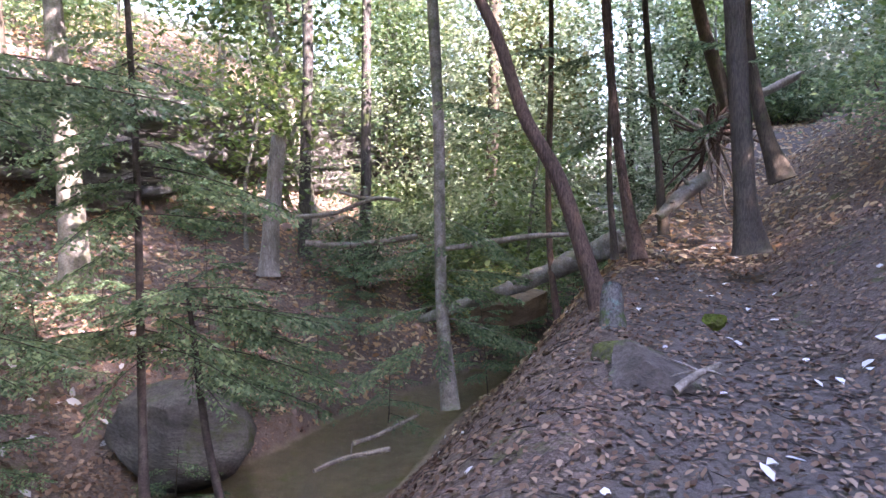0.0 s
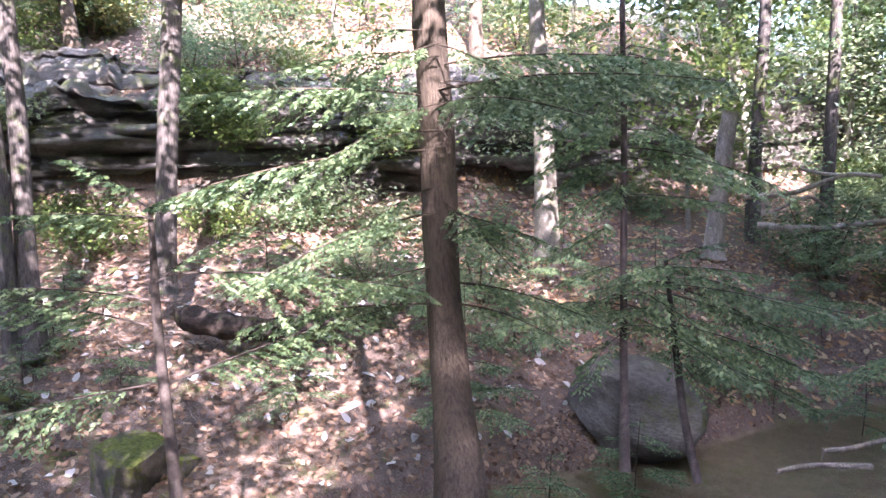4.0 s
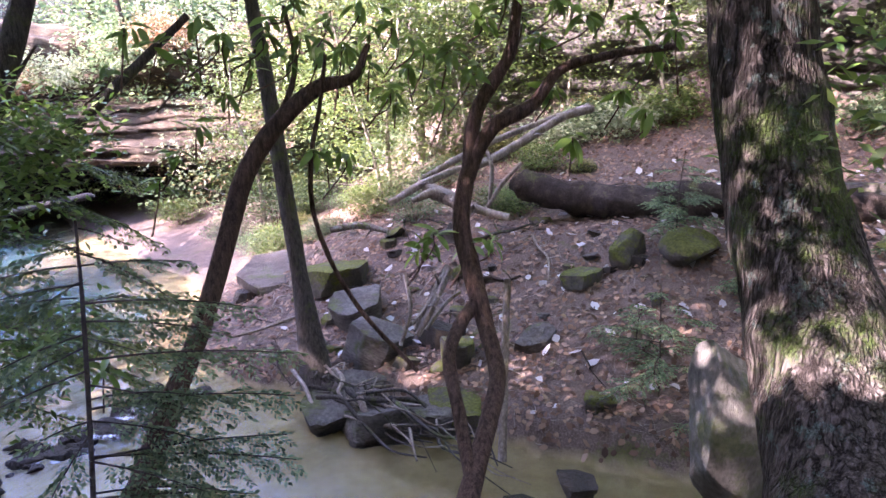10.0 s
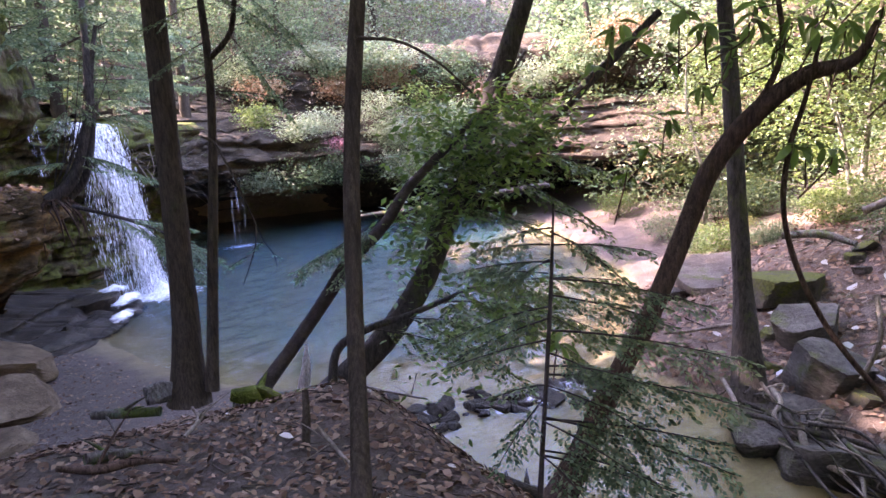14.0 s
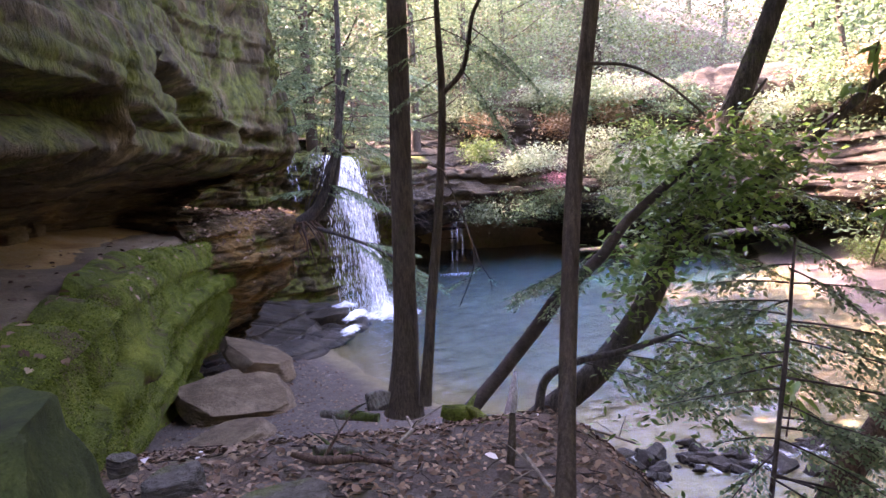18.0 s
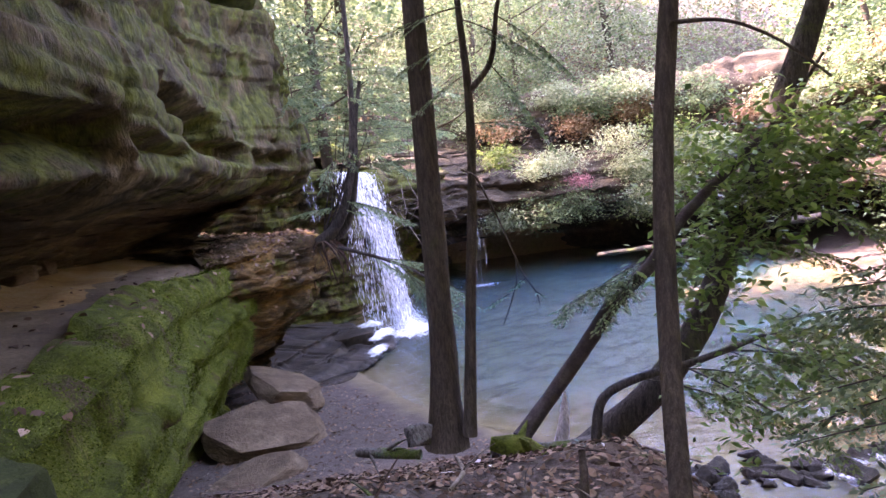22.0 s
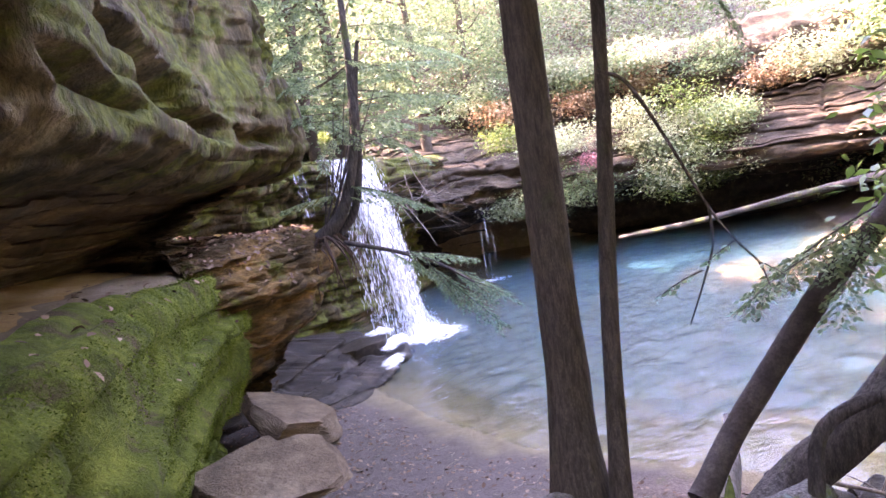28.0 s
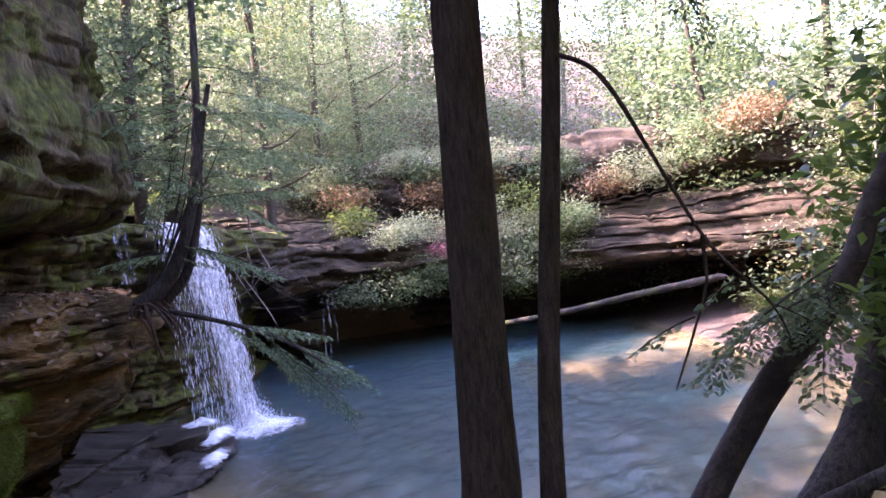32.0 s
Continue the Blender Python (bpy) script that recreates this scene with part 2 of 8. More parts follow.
def furrowed_bark(name):
    """Old oak bark: long interlaced plates, dark furrows, moss low on the trunk, grey-green lichen spots."""
    m, nt, b, out = nodes_of(name)
    co = nt.nodes.new("ShaderNodeTexCoord").outputs["Object"]
    twist = mixc(nt, 0.05, co, nt_noise_colour(nt, co, 6.0), "ADD")
    lines = []
    for sc in (19.0, 31.0):
        d = nt.nodes.new("ShaderNodeMath")
        d.operation = "SUBTRACT"
        nt.links.new(noise_out(nt, twist, sc, 3, 0.55, (1, 1, 0.17)), d.inputs[0])
        d.inputs[1].default_value = 0.5
        a = nt.nodes.new("ShaderNodeMath")
        a.operation = "ABSOLUTE"
        nt.links.new(d.outputs[0], a.inputs[0])
        lines.append(ramp(nt, a.outputs[0], [(0, 0, 0), (0.6, 0.6, 0.6), (1, 1, 1)], 0.0, 0.09))
    plate = mixc(nt, 0.55, lines[0], lines[1], "MULTIPLY")
    grain = noise_out(nt, co, 60, 6, 0.7, (1, 1, 0.3))
    broad = noise_out(nt, co, 3.0, 6, 0.65)
    col = mixc(nt, plate, (0.022, 0.017, 0.014), ramp(nt, grain, [(0.07, 0.058, 0.05), (0.13, 0.112, 0.098), (0.2, 0.182, 0.165)]))
    col = mixc(nt, 0.5, col, ramp(nt, broad, [(0.55, 0.52, 0.5), (1.3, 1.28, 1.25)]), "MULTIPLY")
    for sc, at, over in ((7.0, (0.56, 0.62), [(0.08, 0.13, 0.11), (0.17, 0.23, 0.2)]), (2.1, (0.50, 0.60), [(0.03, 0.055, 0.012), (0.09, 0.14, 0.03)])):
        f = mixc(nt, 0.7, ramp(nt, noise_out(nt, co, sc, 9, 0.75), [(0, 0, 0), (0.9, 0.9, 0.9)], *at), ramp(nt, grain, [(0, 0, 0), (1, 1, 1)], 0.38, 0.56), "MULTIPLY")
        col = mixc(nt, f, col, ramp(nt, noise_out(nt, co, 90, 3), over))
    nt.links.new(col, b.inputs["Base Color"])
    b.inputs["Roughness"].default_value = 0.95
    b.inputs["Specular IOR Level"].default_value = 0.15
    hs = nt.nodes.new("ShaderNodeMath")
    hs.operation = "MULTIPLY_ADD"
    nt.links.new(grain, hs.inputs[0])
    hs.inputs[1].default_value = 0.3
    nt.links.new(plate, hs.inputs[2])
    bump(nt, b, hs.outputs[0], 1.0, 0.03)
    return m


def nt_noise_colour(nt, vec, scale):
    t = nt.nodes.new("ShaderNodeTexNoise")
    t.inputs["Scale"].default_value, t.inputs["Detail"].default_value = scale, 4
    nt.links.new(vec, t.inputs["Vector"])
    return t.outputs["Color"]


def leaf_mat(name, cols, gloss=0.5, through_light=0.35, rough=0.5):
    """Leaves: colour varies leaf by leaf; some light comes through."""
    m, nt, b, out = nodes_of(name)
    geo = nt.nodes.new("ShaderNodeNewGeometry")
    oi = nt.nodes.new("ShaderNodeObjectInfo")
    col = ramp(nt, geo.outputs["Random Per Island"], cols, 0.0, 1.0)
    hs = nt.nodes.new("ShaderNodeHueSaturation")
    mr = nt.nodes.new("ShaderNodeMapRange")
    mr.inputs["To Min"].default_value, mr.inputs["To Max"].default_value = 0.75, 1.25
    nt.links.new(oi.outputs["Random"], mr.inputs[0])
    nt.links.new(mr.outputs[0], hs.inputs["Value"])
    nt.links.new(col, hs.inputs["Color"])
    nt.links.new(hs.outputs[0], b.inputs["Base Color"])
    b.inputs["Roughness"].default_value = rough
    b.inputs["Specular IOR Level"].default_value = gloss
    if through_light:
        tr = nt.nodes.new("ShaderNodeBsdfTranslucent")
        nt.links.new(hs.outputs[0], tr.inputs[0])
        mx = nt.nodes.new("ShaderNodeMixShader")
        mx.inputs[0].default_value = through_light
        nt.links.new(b.outputs[0], mx.inputs[1])
        nt.links.new(tr.outputs[0], mx.inputs[2])
        nt.links.new(mx.outputs[0], out.inputs[0])
    return m


def ground_mat():
    """Leaf mould, trodden dirt on the trail and beach, tan sand under water."""
    m, nt, b, out = nodes_of("forest_floor")
    co = nt.nodes.new("ShaderNodeTexCoord").outputs["Object"]
    broad, mid, grain = noise_out(nt, co, 0.5, 6), noise_out(nt, co, 5.0, 6, 0.7), noise_out(nt, co, 38.0, 5, 0.75)
    litter = mixc(nt, 0.55, ramp(nt, mid, [(0.05, 0.036, 0.032), (0.12, 0.085, 0.075), (0.23, 0.175, 0.15)]), ramp(nt, grain, [(0.03, 0.022, 0.018), (0.17, 0.125, 0.1), (0.36, 0.29, 0.24)], 0.35, 0.68))
    litter = mixc(nt, ramp(nt, broad, [(0, 0, 0), (0.45, 0.45, 0.45)], 0.45, 0.65), litter, (0.2, 0.14, 0.10))
    mossf = mixc(nt, 0.6, ramp(nt, noise_out(nt, co, 1.3, 7, 0.7), [(0, 0, 0), (0.85, 0.85, 0.85)], 0.56, 0.66), ramp(nt, grain, [(0, 0, 0), (1, 1, 1)], 0.38, 0.55), "MULTIPLY")
    litter = mixc(nt, mossf, litter, (0.10, 0.12, 0.03))
    dirt = mixc(nt, 0.5, ramp(nt, mid, [(0.08, 0.063, 0.054), (0.165, 0.133, 0.115)]), ramp(nt, grain, [(0.045, 0.035, 0.03), (0.21, 0.175, 0.15)]))
    sand = mixc(nt, 0.4, ramp(nt, broad, [(0.26, 0.20, 0.09), (0.46, 0.37, 0.19)]), ramp(nt, mid, [(0.17, 0.13, 0.06), (0.42, 0.34, 0.18)]))
    col = litter
    for nm, c in (("trodden", dirt), ("bed", sand)):
        at = nt.nodes.new("ShaderNodeAttribute")
        at.attribute_name = nm
        col = mixc(nt, at.outputs["Fac"], col, c)
    nt.links.new(col, b.inputs["Base Color"])
    b.inputs["Roughness"].default_value = 0.95
    b.inputs["Specular IOR Level"].default_value = 0.15
    h = nt.nodes.new("ShaderNodeMath")
    h.operation = "ADD"
    nt.links.new(mid, h.inputs[0])
    nt.links.new(grain, h.inputs[1])
    bump(nt, b, h.outputs[0], 0.8, 0.04)
    return m


M_GROUND = ground_mat()
M_PATH = surface("path_sand", [(0.10, 0.075, 0.05), (0.20, 0.145, 0.09), (0.30, 0.235, 0.16)], 0.9, 30, 0.95, 0.6, 0.03, fine_mix=0.45)
M_SAND = surface("sandy_path", [(0.22, 0.12, 0.045), (0.38, 0.24, 0.10), (0.46, 0.35, 0.22)], 0.9, 30, 0.95, 0.6, 0.03, fine_mix=0.35)
M_ROCK = surface("sandstone", [(0.085, 0.058, 0.035), (0.18, 0.125, 0.077), (0.29, 0.21, 0.135)], 1.6, 16, 0.9, 0.9, 0.05, stretch=(1, 1, 3.5), patch=[(0.06, 0.045, 0.028), (0.13, 0.095, 0.06)], patch_scale=2.1, patch_at=(0.52, 0.68), fine_mix=0.4)
M_CLIFF = surface("cliff_sandstone", [(0.022, 0.016, 0.009), (0.08, 0.06, 0.031), (0.22, 0.165, 0.085)], 1.3, 11, 0.9, 1.0, 0.05, stretch=(1.5, 1.5, 0.7), patch=[(0.03, 0.037, 0.008), (0.145, 0.16, 0.03)], patch_scale=1.5, patch_at=(0.44, 0.56), up_patch=0.06, fine_mix=0.6)
M_SHELF = surface("orange_sandstone", [(0.035, 0.024, 0.014), (0.14, 0.09, 0.04), (0.40, 0.22, 0.075)], 1.1, 9, 0.9, 1.0, 0.10, stretch=(1, 1, 2.6), patch=[(0.06, 0.065, 0.014), (0.2, 0.2, 0.04)], patch_scale=1.6, patch_at=(0.55, 0.66), fine_mix=0.6)
M_FARROCK = surface("brown_ledge_rock", [(0.035, 0.026, 0.019), (0.095, 0.07, 0.048), (0.18, 0.135, 0.09)], 1.0, 10, 0.9, 1.0, 0.08, stretch=(1, 1, 3.0), patch=[(0.06, 0.07, 0.025), (0.13, 0.14, 0.055)], patch_scale=0.9, patch_at=(0.58, 0.7), fine_mix=0.55)
M_DAMP = surface("damp_rock", [(0.045, 0.033, 0.019), (0.13, 0.093, 0.048), (0.33, 0.24, 0.115)], 1.2, 12, 0.75, 1.0, 0.08, stretch=(0.6, 0.6, 4.0))
M_GREYROCK = surface("grey_sandstone", [(0.05, 0.043, 0.036), (0.13, 0.115, 0.10), (0.24, 0.22, 0.195)], 0.9, 14, 0.9, 1.0, 0.07, stretch=(1, 1, 3.0), patch=[(0.05, 0.065, 0.022), (0.13, 0.15, 0.05)], patch_scale=1.1, patch_at=(0.58, 0.70), up_patch=0.08)
M_LICHEN = surface("lichen_rock", [(0.10, 0.10, 0.085), (0.2, 0.19, 0.165), (0.32, 0.31, 0.27)], 2.5, 22, 0.92, 0.9, 0.03, stretch=(1, 1, 0.6), patch=[(0.10, 0.12, 0.06), (0.2, 0.22, 0.12)], patch_scale=2.2, patch_at=(0.5, 0.6))
# wet stones and wood; on the cave walls its darkness stands in for shade
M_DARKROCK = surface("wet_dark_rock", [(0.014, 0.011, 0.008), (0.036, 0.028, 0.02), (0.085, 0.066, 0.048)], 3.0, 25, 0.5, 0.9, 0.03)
M_MOSSROCK = surface("mossy_rock", [(0.05, 0.045, 0.035), (0.15, 0.13, 0.11)], 3.0, 30, 0.9, 0.9, 0.04, patch=[(0.045, 0.055, 0.012), (0.15, 0.16, 0.035)], patch_scale=2.4, patch_at=(0.50, 0.62), up_patch=0.12)
M_DARKMOSS = surface("dark_moss", [(0.02, 0.028, 0.012), (0.05, 0.07, 0.02), (0.12, 0.15, 0.04)], 2.2, 45, 1.0, 1.0, 0.03, patch=[(0.03, 0.028, 0.02), (0.08, 0.075, 0.055)], patch_scale=2.6, patch_at=(0.6, 0.7))
M_MOSS = surface("moss", [(0.045, 0.062, 0.010), (0.125, 0.165, 0.022), (0.24, 0.28, 0.042)], 2.4, 40, 1.0, 1.0, 0.07, patch=[(0.07, 0.048, 0.028), (0.17, 0.125, 0.07)], patch_scale=1.7, patch_at=(0.54, 0.65))
M_BARK = bark_mat("hemlock_bark", [(0.062, 0.048, 0.036), (0.095, 0.074, 0.055), (0.145, 0.116, 0.088)], 60, 0.62, moss=[(0.06, 0.065, 0.03), (0.10, 0.10, 0.05)], moss_at=(0.56, 0.70))
M_STEM = surface("dark_twig_bark", [(0.035, 0.028, 0.024), (0.065, 0.05, 0.043), (0.10, 0.082, 0.07)], 9.0, 60, 0.9, 0.6, 0.006)
M_BARKMOSS = bark_mat("mossy_oak_bark", [(0.09, 0.08, 0.07), (0.17, 0.155, 0.14), (0.27, 0.255, 0.235)], 40, 0.3, moss=[(0.035, 0.06, 0.012), (0.11, 0.16, 0.03)], moss_at=(0.50, 0.58), lichen=[(0.09, 0.15, 0.125), (0.19, 0.26, 0.225)])
M_OAK = furrowed_bark("furrowed_oak_bark")
M_BARKGREY = bark_mat("grey_bark", [(0.055, 0.048, 0.043), (0.095, 0.083, 0.075), (0.15, 0.135, 0.12)], 34, 0.5, moss=[(0.05, 0.07, 0.02), (0.12, 0.14, 0.05)], moss_at=(0.54, 0.64))
M_ROTTEN = surface("rotten_wood", [(0.02, 0.015, 0.012), (0.055, 0.04, 0.032), (0.12, 0.09, 0.07)], 4.0, 30, 0.95, 1.0, 0.04, patch=[(0.05, 0.065, 0.015), (0.13, 0.15, 0.035)], patch_scale=2.0, patch_at=(0.56, 0.68))
M_BARKRED = bark_mat("rhododendron_bark", [(0.06, 0.037, 0.028), (0.13, 0.082, 0.06), (0.21, 0.145, 0.11)], 50, 0.5, 0.85)
M_BARKPALE = surface("pale_bark", [(0.11, 0.095, 0.075), (0.21, 0.185, 0.15), (0.34, 0.31, 0.27)], 5.0, 40, 0.9, 0.6, 0.01, patch=[(0.09, 0.10, 0.05), (0.16, 0.16, 0.09)], patch_scale=3.0, patch_at=(0.52, 0.62))
M_EARTH = surface("bare_earth", [(0.06, 0.047, 0.039), (0.12, 0.096, 0.08), (0.19, 0.158, 0.135)], 2.5, 25, 0.95, 0.9, 0.04, patch=[(0.05, 0.065, 0.02), (0.12, 0.14, 0.04)], patch_scale=2.0, patch_at=(0.56, 0.68))
M_DEADWOOD = surface("dead_wood", [(0.13, 0.10, 0.08), (0.25, 0.205, 0.165), (0.38, 0.33, 0.28)], 5.0, 40, 0.9, 0.8, 0.012, stretch=(1, 1, 0.3))
M_BLEACHED = surface("bleached_wood", [(0.35, 0.31, 0.29), (0.55, 0.5, 0.48), (0.7, 0.66, 0.64)], 5.0, 40, 0.85, 0.8, 0.012, stretch=(1, 1, 0.3))
M_HEMLOCK = leaf_mat("hemlock_needles", [(0.07, 0.12, 0.06), (0.14, 0.21, 0.10), (0.25, 0.32, 0.15)], 0.5, 0.5)
M_BROAD = leaf_mat("broad_leaves", [(0.06, 0.10, 0.025), (0.12, 0.18, 0.045), (0.22, 0.27, 0.08)], 0.6, 0.45, 0.35)
M_YELLOW = leaf_mat("turning_leaves", [(0.12, 0.16, 0.05), (0.24, 0.25, 0.08), (0.36, 0.30, 0.12)], 0.4, 0.45)
M_RHODO = leaf_mat("rhododendron_leaves", [(0.07, 0.15, 0.03), (0.14, 0.25, 0.05), (0.25, 0.36, 0.09)], 0.5, 0.5, 0.42)
M_LITTER = leaf_mat("fallen_leaves", [(0.06, 0.035, 0.024), (0.14, 0.082, 0.054), (0.22, 0.135, 0.088), (0.32, 0.22, 0.155)], 0.2, 0.0, 0.8)
M_PALELEAF = leaf_mat("pale_fallen_leaves", [(0.45, 0.40, 0.38), (0.62, 0.58, 0.57)], 0.2, 0.0, 0.75)
M_RED = leaf_mat("red_leaves", [(0.22, 0.06, 0.07), (0.40, 0.17, 0.17)], 0.3, 0.4)
# green leaves with the brightness of sunlight put into their colour
M_SUNPALED = leaf_mat("sunlit_pale_leaves", [(0.16, 0.21, 0.11), (0.27, 0.32, 0.17), (0.40, 0.42, 0.27)], 0.5, 0.45)
M_RUSSET = leaf_mat("russet_leaves", [(0.22, 0.11, 0.05), (0.38, 0.23, 0.12), (0.48, 0.38, 0.24)], 0.3, 0.3)
M_MOSSBLADE = leaf_mat("moss_blades", [(0.04, 0.065, 0.010), (0.10, 0.145, 0.02), (0.20, 0.25, 0.04)], 0.1, 0.2, 0.9)


def water_mat(name, turbid):
    m, nt, b, out = nodes_of(name)
    co = nt.nodes.new("ShaderNodeTexCoord").outputs["Object"]
    w1 = noise_out(nt, co, 6.0, 2, 0.5, (0.6, 1.9, 1))
    w2 = noise_out(nt, co, 0.9, 2, 0.5)
    h = nt.nodes.new("ShaderNodeMath")
    h.operation = "ADD"
    nt.links.new(w1, h.inputs[0])
    nt.links.new(w2, h.inputs[1])
    b.inputs["Base Color"].default_value = (0.94, 0.98, 0.95, 1)
    b.inputs["Roughness"].default_value = 0.04
    b.inputs["IOR"].default_value = 1.33
    b.inputs["Transmission Weight"].default_value = 1.0
    bump(nt, b, h.outputs[0], 0.6, 0.05)
    if turbid:
        d = nt.nodes.new("ShaderNodeBsdfDiffuse")
        nt.links.new(ramp(nt, noise_out(nt, co, 0.25, 3), [(0.012, 0.065, 0.09), (0.035, 0.105, 0.115)]), d.inputs[0])
        nt.links.new(b.inputs["Normal"].links[0].from_socket, d.inputs["Normal"])
        mx = nt.nodes.new("ShaderNodeMixShader")
        at = nt.nodes.new("ShaderNodeAttribute")
        at.attribute_name = "deep"
        mu = nt.nodes.new("ShaderNodeMath")
        mu.operation = "MULTIPLY"
        nt.links.new(at.outputs["Fac"], mu.inputs[0])
        mu.inputs[1].default_value = turbid
        nt.links.new(mu.outputs[0], mx.inputs[0])
        nt.links.new(b.outputs[0], mx.inputs[1])
        nt.links.new(d.outputs[0], mx.inputs[2])
        nt.links.new(mx.outputs[0], out.inputs[0])
    return m


M_WATER, M_POOL = water_mat("creek_water", 0.0), water_mat("pool_water", 0.42)


def falling_water(name, at, mix):
    """White water torn into streaks, clear between them."""
    m, nt, b, out = nodes_of(name)
    b.inputs["Base Color"].default_value = (0.86, 0.88, 0.93, 1)
    b.inputs["Roughness"].default_value = 0.5
    co = nt.nodes.new("ShaderNodeTexCoord").outputs["Object"]
    f = mixc(nt, mix, ramp(nt, noise_out(nt, co, 17.0, 5, 0.7, (1, 1, 0.08)), [(0, 0, 0), (1, 1, 1)], *at), ramp(nt, noise_out(nt, co, 14.0, 4, 0.7, (1, 1, 0.5)), [(0.1, 0.1, 0.1), (1, 1, 1)], 0.4, 0.6), "MULTIPLY")
    tp = nt.nodes.new("ShaderNodeBsdfTransparent")
    mx = nt.nodes.new("ShaderNodeMixShader")
    nt.links.new(f, mx.inputs[0])
    nt.links.new(tp.outputs[0], mx.inputs[1])
    nt.links.new(b.outputs[0], mx.inputs[2])
    nt.links.new(mx.outputs[0], out.inputs[0])
    return m


M_FOAM, M_VEIL = falling_water("falling_water", (0.41, 0.62), 0.65), falling_water("thin_falling_water", (0.52, 0.68), 0.8)
M_FROTH, _nt, _b, _o = nodes_of("froth")
_b.inputs["Base Color"].default_value = (0.86, 0.88, 0.92, 1)
_b.inputs["Roughness"].default_value = 0.6


def foam_sheet():
    """Froth lying on water: dense in the middle, torn to flecks at its rim."""
    m, nt, b, out = nodes_of("foam_sheet")
    b.inputs["Base Color"].default_value = (0.86, 0.88, 0.93, 1)
    b.inputs["Roughness"].default_value = 0.6
    co = nt.nodes.new("ShaderNodeTexCoord").outputs["Object"]
    at = nt.nodes.new("ShaderNodeAttribute")
    at.attribute_name = "thick"
    ad = nt.nodes.new("ShaderNodeMath")
    ad.operation = "ADD"
    nt.links.new(noise_out(nt, co, 5.0, 7, 0.75), ad.inputs[0])
    nt.links.new(at.outputs["Fac"], ad.inputs[1])
    tp = nt.nodes.new("ShaderNodeBsdfTransparent")
    mx = nt.nodes.new("ShaderNodeMixShader")
    nt.links.new(ramp(nt, ad.outputs[0], [(0, 0, 0), (1, 1, 1)], 0.62, 1.0), mx.inputs[0])
    nt.links.new(tp.outputs[0], mx.inputs[1])
    nt.links.new(b.outputs[0], mx.inputs[2])
    nt.links.new(mx.outputs[0], out.inputs[0])
    return m


M_FOAMSHEET = foam_sheet()

# ---- ground ----
STN = [-60, -30, -22, -18, -16, -14, -12.4, -11, -9.6, -8, -6, -2, 2, 6, 10, 14, 18, 24, 40, 90]
WEST_EDGE = [-19, -19, -16.5, -14.8, -13.8, -12.9, -11.6, -10.2, -8.4, -7.7, -8.0, -7.2, -7.4, -6.0, -3.5, -1.6, 1.3, 3.6, 8.0, 18]
EAST_EDGE = [0.6, 0.6, 0.6, 0.1, -0.4, -1.1, -1.9, -3.4, -4.2, -3.4, -3.6, -4.2, -4.2, -2.6, -0.5, 0.3, 2.5, 4.4, 8.05, 18.05]
BANK_X = [3, 3, 3, 2.6, 2.2, 1.6, 1.0, 0.3, -0.4, -1.2, -1.7, -1.5, 0.3, 1.95, 2.6, 3.7, 5.2, 9, 15, 30]
BANK_Z = [0.4, 0.4, 0.4, 0.35, 0.3, 0.25, 0.2, 0.25, 0.5, 1.35, 2.1, 2.45, 2.65, 2.7, 2.85, 3.2, 4.2, 6.2, 9, 16]
WEST_OUT = [0, 0.35, 1.5, 2.8, 4.2, 6.5, 8.6, 10.0, 11.2, 16, 40, 120]
WEST_UP = [-0.1, 0.3, 0.55, 1.1, 1.8, 2.4, 3.2, 3.9, 6.6, 9.5, 20, 40]


